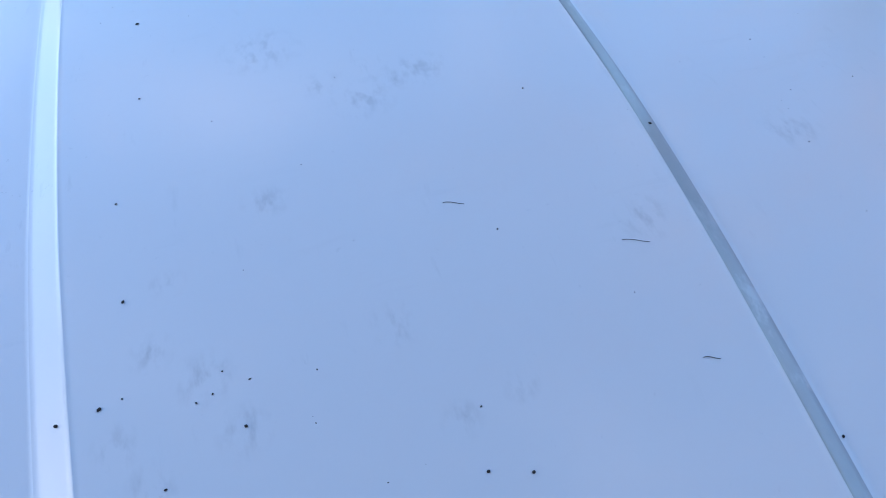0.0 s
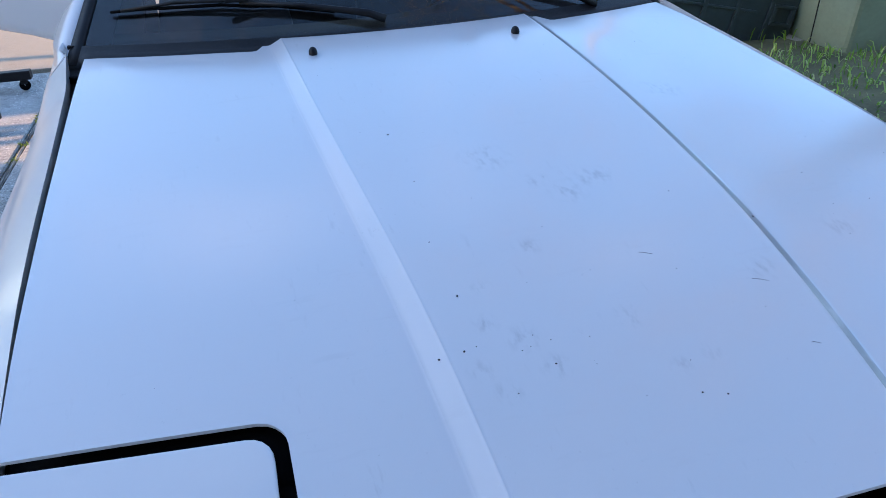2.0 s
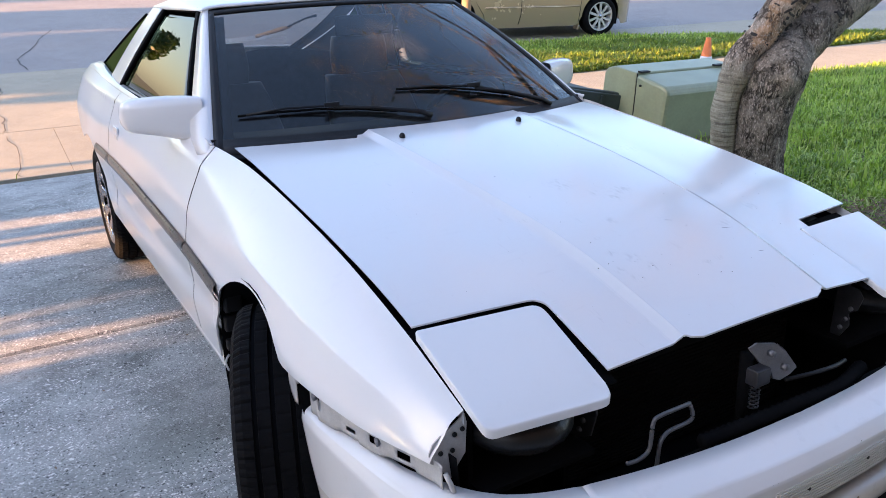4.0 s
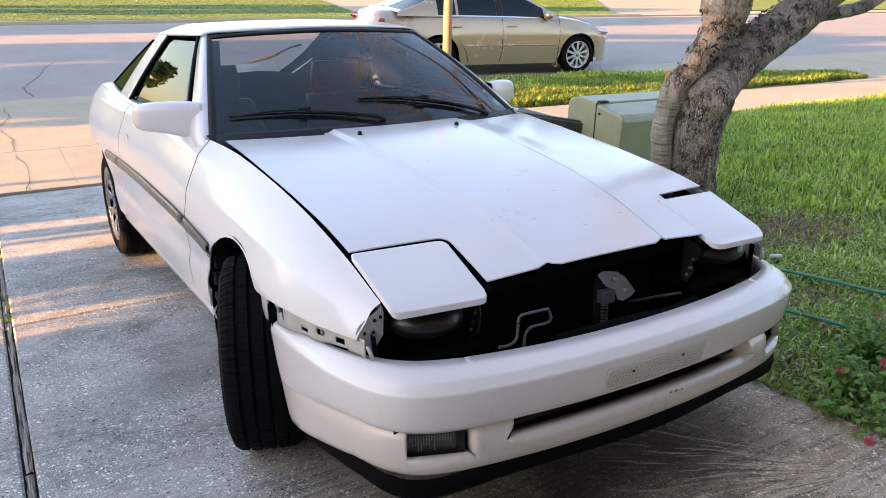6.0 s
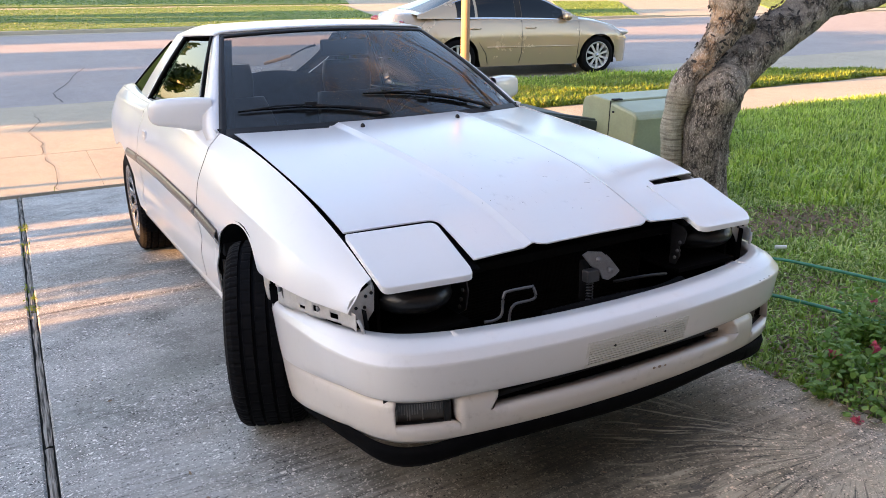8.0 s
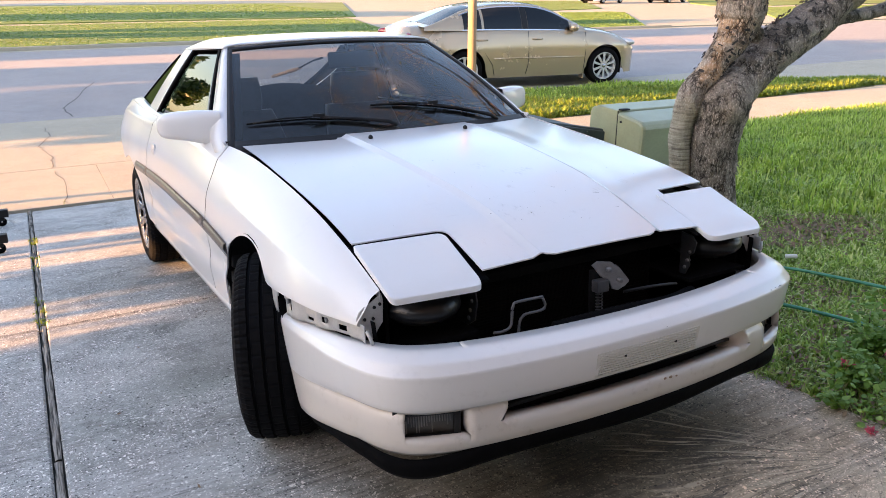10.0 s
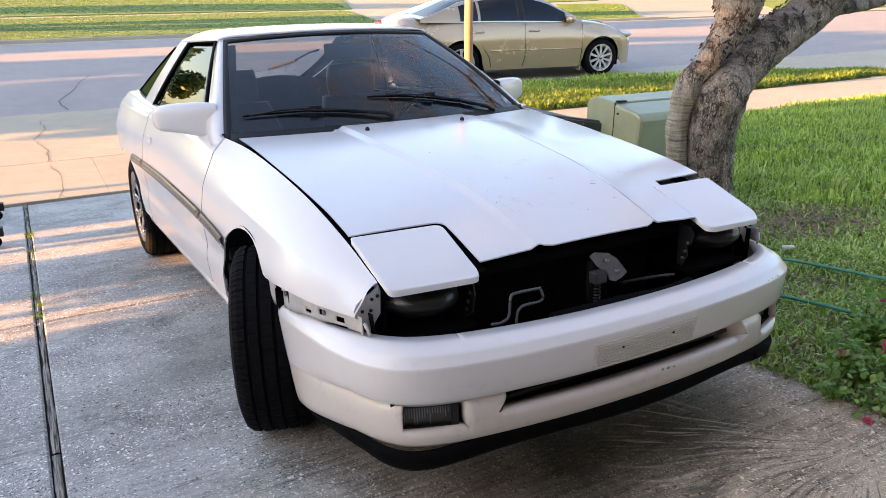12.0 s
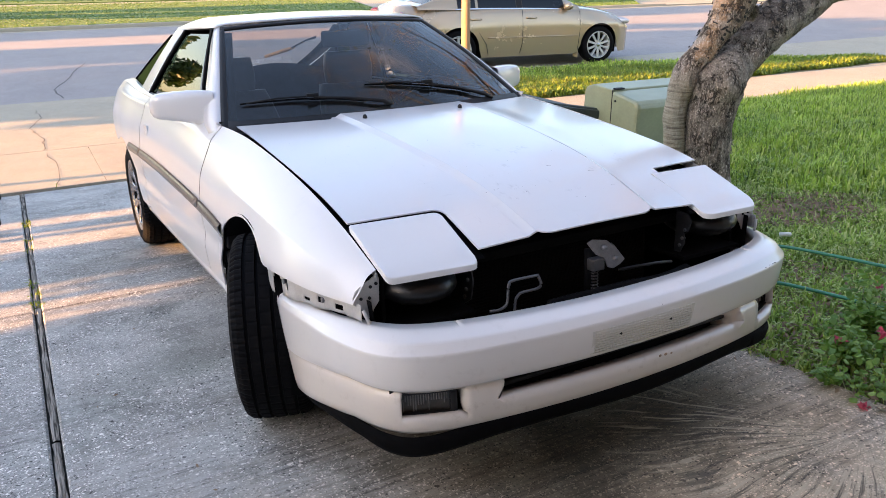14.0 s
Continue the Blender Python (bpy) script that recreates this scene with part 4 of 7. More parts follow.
def gh_x(z, y):
    """Half width of the cabin side at height z."""
    t = (z - 0.94) / 0.36
    taper = -0.05 * smooth01((y - 2.3) / 1.4)
    return 0.758 - 0.190 * t - 0.035 * t * t + taper


def cabin_plate(name, pts, mat, label, parent, s, inset=0.0, solid=0.01, steps=10):
    """A panel on the cabin side: pts are the (y, z) corners of a quad, bottom front, bottom rear, top rear, top front."""
    (a, b), (c, d), (e, f), (g, h) = pts
    rows = []
    for i in range(steps + 1):
        v = i / steps
        row = []
        for j in range(steps + 1):
            u = j / steps
            y = (a * (1 - u) + c * u) * (1 - v) + (g * (1 - u) + e * u) * v
            z = (b * (1 - u) + d * u) * (1 - v) + (h * (1 - u) + f * u) * v
            row.append(((gh_x(z, y) - inset) * s, y, z + 0.013 * min(max((z - 0.96) / 0.33, 0.0), 1.1)))
        rows.append(row)
    return part(name, grid(rows), mat, parent, label, solid=solid)


def make_cabin():
    part("windscreen", grid([[ws_point(u, v) for u in frange(-0.965, 0.965, 31)] for v in frange(0.05, 0.955, 17)]), WGLASS, car,
         "raked windscreen with sky and branches mirrored in it").visible_shadow = False
    # dark border of the glass
    for nm, us, vs in (("screen_border", frange(-0.995, 0.995, 31), (0.955, 0.985)), ("screen_border", frange(-0.995, 0.995, 31), (-0.03, 0.05)),
                       ("screen_border", (-1.0, -0.965), frange(-0.02, 0.985, 17)), ("screen_border", (0.965, 1.0), frange(-0.02, 0.985, 17))):
        rows = [[ws_point(u, v) for u in us] for v in vs]
        part(nm, grid(rows), BLACKP, car, "black windscreen seal", solid=0.010)
    # cowl panel below the glass
    rows = []
    for u in frange(-0.99, 0.99, 31):
        x, y, z = ws_point(u, -0.03)
        yr = hood_rear(min(0.672, abs(x))) - 0.03
        rows.append([(x, y, z + 0.001), (x, (y + yr) / 2, z - 0.018), (x, yr, hood_z(min(0.67, abs(x)), yr) - 0.028)])
    part("cowl_panel", grid(rows), BLACKP, car, "black cowl panel below the windscreen", solid=0.006)
    # roof
    def roof(u, v):
        y = 1.528 + 0.90 * v
        a = abs(u)
        w = gh_x(1.288, y) + 0.002
        zc = 1.321 + 0.044 * math.sin(math.pi * (0.04 + 0.84 * v))
        q = min(a / 0.7, 1.0) * 0.80
        th = max(0.0, a - 0.7) / 0.3 * math.pi / 2
        x = w * (q + 0.20 * math.sin(th))
        top = zc - 0.016 * q * q
        z = top - (top - 1.300) * (1 - math.cos(th))
        return (math.copysign(x, u), y - 0.095 * (1 - (x / w) ** 2) * (1 - v), z)
    part("roof", grid([[roof(u, v) for u in frange(-1, 1, 61)] for v in frange(0, 1, 21)]), PAINT, car, "white roof panel", solid=0.008)
    # hatch: frame, glass, tail
    def hatch(u, v):
        y = 2.43 + 1.33 * v
        z = 1.314 - 0.314 * v - 0.06 * v * v
        w = 0.505 + 0.06 * math.sin(math.pi * v) + 0.05 * v
        return (u * w, y, z + 0.02 * (1 - u * u))
    part("hatch_glass", grid([[hatch(u, v) for u in frange(0.9, -0.9, 21)] for v in frange(0.04, 0.84, 15)]), HGLASS, car, "sloping rear hatch glass").visible_shadow = False
    for us, vs in ((frange(-1, 1, 21), frange(0, 0.04, 3)), (frange(-1, 1, 21), frange(0.84, 1.0, 5)), (frange(-1, -0.9, 3), frange(0.04, 0.84, 15)), (frange(0.9, 1, 3), frange(0.04, 0.84, 15))):
        part("hatch_frame", grid([[hatch(u, v) for u in us] for v in vs]), PAINT, car, "white hatch frame", solid=0.012)
    rows = []
    for u in frange(-1, 1, 25):
        x = u * 0.70
        yb = 3.93 - 0.16 * u * u
        rows.append([(x * 0.86, 3.74, 0.945), (x * 0.93, yb - 0.05, 0.915), (x, yb, 0.86), (x * 1.01, yb + 0.01, 0.78)])
    part("tail_panel", grid(rows), PAINT, car, "white tail panel above the missing bumper", solid=0.01)
    rows = [[(x, yb - 0.14 * u * u - 0.05, z) for z in (0.80, 0.62, 0.45, 0.34)] for u in frange(-1, 1, 17) for x, yb in ((u * 0.66, 3.90),)]
    part("tail_structure", grid(rows), DARK, car, "bare black metal where the rear bumper is missing", solid=0.01)
    part("rear_wiper_arm", tube_bm([(0.46, 2.95, 1.215), (0.42, 3.02, 1.20), (0.355, 3.21, 1.142)], [0.008, 0.006, 0.006], 6), BLACKP, car, "thin black rear wiper arm")
    part("rear_wiper_blade", tube_bm([(0.38, 3.17, 1.152), (0.34, 3.22, 1.138), (0.215, 3.36, 1.094)], [0.006, 0.014, 0.011], 6), SUNLIT_RUBBER, car, "rear wiper blade with sunlight painted in as tan")
    part("parcel_floor", box_bm(-0.60, 0.60, 2.45, 3.70, 0.70, 0.72), DASH, car, smooth=False)
    for s in (-1, 1):
        # front pillar
        rows = []
        for v in frange(-0.06, 1.0, 18):
            ox, oy, oz = ws_point(s * 0.998, v)
            zz = max(0.94, oz - 0.01)
            px = gh_x(zz, oy) * s
            row = [(ox, oy, oz)]
            row.append((ox + (px - ox) * 0.5, oy + 0.030, oz + 0.004))
            row.append((px, oy + 0.075, oz - 0.006))
            row.append((px - 0.012 * s, oy + 0.078, oz - 0.018))
            rows.append(row)
        part("front_pillar", grid(rows), PAINT, car, "white windscreen pillar", solid=0.008)
        # door glass, rear pillar, quarter glass
        cabin_plate("door_glass", [(1.08, 0.955), (2.42, 0.965), (2.18, 1.288), (1.605, 1.284)], SGLASS, "dark green door glass mirroring trees and sky", car, s, 0.012, 0.004).visible_shadow = False
        cabin_plate("window_seal", [(1.08, 0.940), (2.46, 0.948), (2.445, 0.968), (1.09, 0.960)], BLACKR, "black window seal", car, s, 0.004, 0.014)
        cabin_plate("window_seal", [(2.415, 0.955), (2.455, 0.955), (2.215, 1.300), (2.175, 1.286)], BLACKR, "black window seal", car, s, 0.003, 0.014)
        cabin_plate("window_seal", [(1.595, 1.282), (2.18, 1.286), (2.20, 1.299), (1.605, 1.296)], BLACKR, "black window seal", car, s, 0.003, 0.014)
        cabin_plate("window_seal", [(1.075, 0.955), (1.10, 0.960), (1.61, 1.284), (1.58, 1.290)], BLACKR, "black window seal", car, s, 0.003, 0.014)
        cabin_plate("rear_pillar", [(2.46, 0.945), (2.81, 0.957), (2.43, 1.300), (2.22, 1.300)], PAINT, "white broad rear pillar", car, s, 0.0, 0.012)
        cabin_plate("quarter_glass", [(2.80, 0.966), (3.40, 0.990), (2.56, 1.262), (2.42, 1.288)], QGLASS, "green quarter glass", car, s, 0.010, 0.004).visible_shadow = False
        cabin_plate("quarter_rail", [(3.40, 0.985), (3.42, 0.980), (2.575, 1.262), (2.555, 1.264)], BLACKR, "black seal behind the quarter glass", car, s, 0.004, 0.014)
        # belt shelf between side panel and glass
        rows = [[((FX[0][0](y) + 0.002) * s, y, FX[0][1](y)), ((gh_x(0.948, y) - 0.02) * s, y, FX[0][1](y) + 0.012)] for y in frange(0.88, 3.4, 24)]
        part("belt_shelf", grid(rows), PAINT, car, solid=0.006)
        # mirror: shell, foot
        rows = []
        prof = [(-0.022, 0.88), (0.01, 0.95), (0.06, 1.0), (0.11, 1.0), (0.15, 0.97), (0.178, 0.90), (0.195, 0.76), (0.205, 0.5), (0.208, 0.05)]
        for d, k in prof:
            row = []
            for q in range(20):
                a = 2 * math.pi * q / 20
                ca, sa = math.cos(a), math.sin(a)
                e = 0.55
                yy = math.copysign(abs(ca) ** e, ca) * 0.058 * k
                zz = math.copysign(abs(sa) ** e, sa) * 0.061 * k
                drop = 0.026 * smooth01((0.15 - d) / 0.15) if sa < 0 else 0.0
                row.append(((0.722 + d) * s, 1.10 + yy * 0.85 + 0.55 * d, 0.998 + zz - drop - (0.03 * d if sa > 0 else 0)))
            rows.append(row)
        part("mirror_shell", grid(rows, closed=True), PAINT, car, "white door mirror")
        # door handle in its recess
        hx = side_point(2.05, 0.80)
        part("door_handle", box_bm((hx - 0.006) * s, (hx + 0.003) * s, 2.02, 2.12, 0.775, 0.835), PAINT, car, "white door handle flap", smooth=False, bevel=0.004)
        part("handle_grip", box_bm((hx - 0.004) * s, (hx + 0.006) * s, 2.035, 2.105, 0.780, 0.806), PAINT_LOW, car, smooth=False, bevel=0.003)
    # wipers: arm, blade with rubber and claws
    for pivot, tip, mid in (((-0.04, 0.735), (-0.62, 0.94), 0.55), ((0.50, 0.80), (-0.10, 0.86), 0.55)):
        def on_glass(x, y, lift):
            u = x / 0.70
            best = min(frange(-0.05, 0.3, 60), key=lambda v: abs(ws_point(u, v)[1] - y))
            q = ws_point(u, best)
            return (x, q[1] - lift * 0.5, q[2] + lift)
        P, T = Vector(pivot), Vector(tip)
        arm = [P + (T - P) * t for t in (0, 0.06, 0.3, 0.52)]
        part("wiper_arm", tube_bm([on_glass(q.x, q.y, 0.015 if i else 0.006) for i, q in enumerate(arm)], [0.010, 0.009, 0.006, 0.005], 6), BLACKP, car, "black wiper arm")
        bl = [P + (T - P) * t for t in frange(0.18, 1.0, 9)]
        part("wiper_blade", tube_bm([on_glass(q.x, q.y + 0.004, 0.006) for q in bl], 0.004, 6), BLACKR, car, "black wiper blade")
        br = [P + (T - P) * t for t in (0.22, 0.40, 0.55, 0.75, 0.96)]
        part("wiper_bridge", tube_bm([on_glass(q.x, q.y + 0.004, l) for q, l in zip(br, (0.008, 0.014, 0.018, 0.014, 0.008))], 0.004, 6), BLACKP, car)
        q = P + (T - P) * 0.53
        x, y, z = on_glass(q.x, q.y, 0.024)
        part("wiper_clip", box_bm(x - 0.025, x + 0.025, y - 0.006, y + 0.006, z - 0.006, z + 0.008), BLACKP, car, smooth=False, bevel=0.002)
    # washer nozzles
    for x in (-0.222, 0.212):
        z = hood_z(x, 0.597)
        bm = bmesh.new()
        bmesh.ops.create_uvsphere(bm, u_segments=12, v_segments=8, radius=1, matrix=Matrix.LocRotScale((x, 0.597, z + 0.003), None, (0.009, 0.011, 0.012)))
        part("washer_nozzle", bm, BLACKP, car, "black washer nozzle")


def seat(x, y, name, wide=0.50):
    """Bucket seat: cushion, back with bolsters, headrest."""
    root = new(name)
    root.parent = car
    root.matrix_local = Matrix.Translation((x, y, 0.30))
    tagged(root, "dark cloth bucket seat")
    w = wide / 2

    def pad(nm, fy, cx=0.0):
        rows = []
        for t in frange(0, 1, 9):
            row = []
            for k in range(24):
                a = 2 * math.pi * k / 24
                row.append(fy(t, math.copysign(abs(math.cos(a)) ** 0.5, math.cos(a)), math.copysign(abs(math.sin(a)) ** 0.5, math.sin(a))))
            rows.append(row)
        bm = grid(rows, closed=True)
        bmesh.ops.holes_fill(bm, edges=bm.edges, sides=0)
        part(nm, bm, CLOTH, root)
    pad("cushion", lambda t, c, s_: (w * c * (0.96 + 0.04 * math.sin(math.pi * t)), -0.25 + 0.5 * t, 0.12 + 0.08 * s_ + 0.05 * (1 - t)))
    pad("backrest", lambda t, c, s_: (w * c * (1.0 - 0.22 * t ** 3), 0.26 + 0.26 * t + 0.07 * s_ * (1 - 0.3 * t) - 0.05 * abs(c) ** 3 * (1 - t), 0.16 + 0.50 * t))
    pad("headrest", lambda t, c, s_: (0.150 * c * (0.90 + 0.10 * math.sin(math.pi * t)), 0.545 + 0.045 * s_, 0.63 + 0.21 * t))
    for k in (-0.05, 0.05):
        part("headrest_post", tube_bm([(k, 0.52, 0.62), (k, 0.545, 0.72)], 0.006, 6), STEEL, root)


def make_interior():
    # dashboard
    rows = []
    for x in frange(-0.68, 0.68, 21):
        b = 0.035 * math.exp(-((x - 0.36) / 0.2) ** 2)
        y0 = 0.80 - 0.12 * (1 - (x / 0.68) ** 2)
        rows.append([(x, y0 + 0.06, 0.885), (x, y0 + 0.25, 0.905 + b), (x, y0 + 0.42, 0.90 + b), (x, y0 + 0.47, 0.86), (x, y0 + 0.45, 0.72), (x, y0 + 0.40, 0.55)])
    part("dashboard", grid(rows), DASH, car, "dark brown dashboard", solid=0.01)
    part("cabin_floor", box_bm(-0.72, 0.72, 0.75, 2.9, 0.26, 0.28), DASH, car, smooth=False)
    part("cabin_bulkhead", box_bm(-0.70, 0.70, 0.74, 0.76, 0.27, 0.87), DASH, car, smooth=False)
    part("tunnel", box_bm(-0.11, 0.11, 0.9, 2.4, 0.28, 0.52), DASH, car, smooth=False, bevel=0.03)
    for s in (-1, 1):
        part("door_card", box_bm(0.70 * s, 0.72 * s, 0.9, 2.9, 0.3, 0.94), DASH, car, smooth=False)
    seat(-0.36, 1.62, "front_seat")
    seat(0.36, 1.62, "front_seat")
    rows = [[(x, 2.40 + 0.12 * t, 0.45 + 0.60 * t + 0.025 * math.cos(x * 7) * t) for x in frange(-0.60, 0.60, 21)] for t in frange(0, 1, 6)]
    part("rear_seat_back", grid(rows), CLOTH, car, "dark rear seat back", solid=0.10)
    # dark trim inside the pillars and round the hatch, luggage cover
    part("luggage_cover", box_bm(-0.62, 0.62, 2.56, 3.35, 0.985, 1.0), DASH, car, "dark luggage cover", smooth=False)
    for s in (-1, 1):
        cabin_plate("pillar_trim", [(2.44, 0.945), (2.96, 0.960), (2.48, 1.290), (2.20, 1.290)], DASH, "", car, s, 0.028, 0.006)
        rows = [[(s * (0.43 + w) + s * (0.06 * math.sin(math.pi * v) + 0.05 * v), 2.45 + 1.30 * v, 1.292 - 0.30 * v - 0.06 * v * v) for w in (-0.03, 0.085)] for v in frange(0, 1, 12)]
        part("hatch_trim", grid(rows), DASH, car, solid=0.004)
        rows = [[(s * (0.50 + 0.02 * h + 0.06 * math.sin(math.pi * v) + 0.05 * v), 2.45 + 1.30 * v, (1.272 - 0.30 * v - 0.06 * v * v) * (1 - h) + 0.72 * h) for h in (0.0, 0.5, 1.0)] for v in frange(0.28, 1, 12)]
        part("luggage_side_trim", grid(rows), DASH, car, "dark trim beside the luggage space", solid=0.004)
        rows = [[(p[0] - 0.02 * s + dx * s, p[1] + 0.05, p[2] - 0.022) for p in [ws_point(s * 0.97, v)] for dx in (-0.03, 0.035)] for v in frange(0.02, 0.98, 12)]
        part("pillar_trim", grid(rows), DASH, car, solid=0.004)
    # headliner
    rows = [[(u * 0.50, y, 1.309 - 0.012 * u * u) for u in frange(-1, 1, 11)] for y in frange(1.58, 2.40, 8)]
    part("headliner", grid(rows), DASH, car, solid=0.004)
    # steering wheel
    M = Matrix.Translation((0.36, 1.17, 0.86)) @ Matrix.Rotation(radians(-62), 4, "X")
    pts = [(0.185 * math.cos(a), 0.185 * math.sin(a), 0) for a in (2 * math.pi * k / 40 for k in range(41))]
    bm = tube_bm(pts, 0.014, 8, caps=False)
    bm.transform(M)
    part("steering_wheel", bm, DASH, car, "black steering wheel")
    bm = bmesh.new()
    box_bm(-0.07, 0.07, -0.06, 0.05, -0.03, 0.0, bm)
    box_bm(-0.18, 0.18, -0.02, 0.015, -0.015, -0.005, bm)
    box_bm(-0.02, 0.02, -0.18, 0.0, -0.015, -0.005, bm)
    bm.transform(M)
    part("steering_boss", bm, DASH, car, smooth=False, bevel=0.006)
    # inside mirror
    part("inside_mirror", box_bm(-0.07, 0.18, 1.41, 1.43, 1.185, 1.265), BLACKP, car, "black inside mirror", smooth=False, bevel=0.01)
    part("mirror_stalk", tube_bm([(0.05, 1.42, 1.25), (0.03, 1.43, 1.30)], 0.008, 6), BLACKP, car)


def make_specks():
    """Grit, seeds and lint lying on the hood."""
    rnd = random.Random(4)
    spots = [(-.168, .179, 2.2), (-.166, .027, 1.4), (-.102, -.038, 1), (-.186, -.118, 1.6), (-.182, -.221, 2), (-.035, -.127, .8), (.094, -.245, 1.5),
             (.256, -.171, 2), (.247, -.448, 1.6), (-.2, -.301, 2.4), (-.229, -.301, 2.4), (.028, -.411, 2), (.054, -.419, 2.2), (-.119, -.299, 1.2),
             (-.102, -.31, 1.1), (-.058, -.317, 1), (-.127, -.313, 1.1), (.037, -.372, 1), (-.066, -.352, .8), (-.162, -.365, 1.4), (.166, -.325, .8),
             (.373, -.224, 1.2), (.408, -.079, 1.2), (.461, -.16, 1.2), (.171, -.095, 1.5), (-.138, -.316, 1.2), (-.185, -.298, 1.3), (-.109, -.341, 2)]
    for k in range(110):
        spots.append((rnd.uniform(-0.6, 0.6), rnd.uniform(-0.5, 0.62), rnd.uniform(0.25, 0.8)))
    bm = bmesh.new()
    for x, y, s in spots:
        if abs(x) > 0.39 and y < -0.25:
            continue
        z = hood_z(x, y)
        r = 0.00058 * s
        m = Matrix.LocRotScale((x, y, z + r * 0.5), Euler((0, 0, rnd.uniform(0, 6))), (r * rnd.uniform(1, 1.9), r, r * 0.7))
        bmesh.ops.create_icosphere(bm, subdivisions=1, radius=1, matrix=m)
    for (x0, y0), (x1, y1) in (((.063, -.207), (.078, -.213)), ((.187, -.382), (.197, -.385)), ((.177, -.282), (.195, -.289))):
        pts = [(x0 + (x1 - x0) * t, y0 + (y1 - y0) * t + 0.0012 * math.sin(5 * t), hood_z(x0, y0 + (y1 - y0) * t) + 0.0006) for t in frange(0, 1, 6)]
        tube_bm(pts, 0.00025, 4, bm)
    ob = part("hood_grit", bm, SPECK, None)
    ob.matrix_world = TILT.copy()
    tagged(ob, "dark grit, seeds and lint scattered on the white hood", "debris", kind="stuff")


def hood_paint():
    """The hood's paint: dust film, grey smears at their places."""
    m = paint_material("white_hood_paint", (0.76, 0.76, 0.765), amount=0.006)
    vec = coords(m)
    wm = node(m, "ShaderNodeMapping")
    wm.inputs["Scale"].default_value = (120, 55, 50)
    wm.inputs["Rotation"].default_value = (0, 0, radians(-12))
    link(m, vec, wm.inputs["Vector"])
    wob = noise_tex(m, 1.0, 3, 0.55, wm.outputs[0])
    total = None
    for x, y, r in ((-.047, .063, .030), (-.07, -.16, .014), (.034, -.057, .022), (.065, -.037, .016), (.001, -.021, .016), (-.109, -.343, .014),
                    (.023, -.376, .010), (.066, -.366, .009), (.369, -.203, .020), (.202, -.267, .016), (-.13, -.30, .016), (-.17, -.36, .012), (.09, -.03, .022), (.36, .25, .03), (-.165, -.27, .012), (-.15, -.215, .010), (-.19, -.33, .012), (.0, -.30, .014)):
        d = node(m, "ShaderNodeVectorMath")
        d.operation = "DISTANCE"
        link(m, vec, d.inputs[0])
        d.inputs[1].default_value = (x, y, hood_z(x, y))
        n = node(m, "ShaderNodeMapRange")
        link(m, d.outputs["Value"], n.inputs[0])
        n.inputs[1].default_value, n.inputs[2].default_value, n.inputs[3].default_value, n.inputs[4].default_value = r * 1.6, r * 0.2, 0.0, 1.0
        total = n.outputs[0] if total is None else mix(m, 1.0, total, n.outputs[0], "LIGHTEN")
    broken = ramp(m, wob, [(0.44, grey(0.0)), (0.54, grey(0.11)), (0.68, grey(0.33))])
    f = mix(m, 1.0, total, broken, "MULTIPLY")
    old = bsdf(m).inputs["Base Color"].links[0].from_socket
    col = mix(m, f, old, (0.30, 0.30, 0.29))
    # wiped streaks and small dull touches all over
    for sc, rot, lo, hi, amt in (((9, 55, 9), 35, 0.60, 0.80, 0.10), ((70, 16, 30), 8, 0.64, 0.80, 0.24), ((130, 130, 130), 0, 0.68, 0.78, 0.35)):
        st = node(m, "ShaderNodeMapping")
        st.inputs["Rotation"].default_value = (0, 0, radians(rot))
        st.inputs["Scale"].default_value = sc
        link(m, vec, st.inputs["Vector"])
        streak = ramp(m, noise_tex(m, 1.0, 4, 0.6, st.outputs[0]), [(lo, grey(0)), (hi, grey(amt))])
        where = ramp(m, noise_tex(m, 5.0, 3, 0.6, vec), [(0.42, grey(0.05)), (0.62, grey(1))])
        col = mix(m, mix(m, 1.0, streak, where, "MULTIPLY"), col, (0.30, 0.30, 0.30))
    base(m, col)
    bsdf(m).inputs["Coat IOR"].default_value, bsdf(m).inputs["Coat Weight"].default_value = 1.8, 1.0
    return m


def crease_reflection_paint():
    """White paint with a broken grey film that stands in for a dark reflection."""
    m = paint_material("crease_reflection_film", (0.62, 0.62, 0.62), amount=0.1)
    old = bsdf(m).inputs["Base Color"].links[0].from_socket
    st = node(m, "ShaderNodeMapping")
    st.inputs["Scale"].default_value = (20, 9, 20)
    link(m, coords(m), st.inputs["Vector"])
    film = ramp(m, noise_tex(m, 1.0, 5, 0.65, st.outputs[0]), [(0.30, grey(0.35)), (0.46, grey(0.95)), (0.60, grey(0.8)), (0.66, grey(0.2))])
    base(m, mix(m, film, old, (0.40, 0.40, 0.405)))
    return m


PAINT_HOOD = hood_paint()
CREASE_REFLECTION = crease_reflection_paint()
make_hood()
for _s in (-1, 1):
    make_lid(_s)
make_sides()
make_bumper()
make_nose_metal()
make_engine_bay()
make_wheel("front_wheel", "front wheel turned to its right", -0.772, FRONT_AXLE - 0.045, radians(-20), -1)
make_wheel("front_wheel", "front wheel turned to its right", 0.745, FRONT_AXLE, radians(-20), 1)
make_wheel("rear_wheel", "rear wheel with silver alloy rim", -0.745, REAR_AXLE, 0, -1)
make_wheel("rear_wheel", "rear wheel with silver alloy rim", 0.745, REAR_AXLE, 0, 1)
make_cabin()
make_interior()
make_specks()


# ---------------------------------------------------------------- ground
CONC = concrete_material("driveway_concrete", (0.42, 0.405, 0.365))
WALKC = concrete_material("sidewalk_concrete", (0.44, 0.375, 0.24), pebbles=False, stain=0.25)
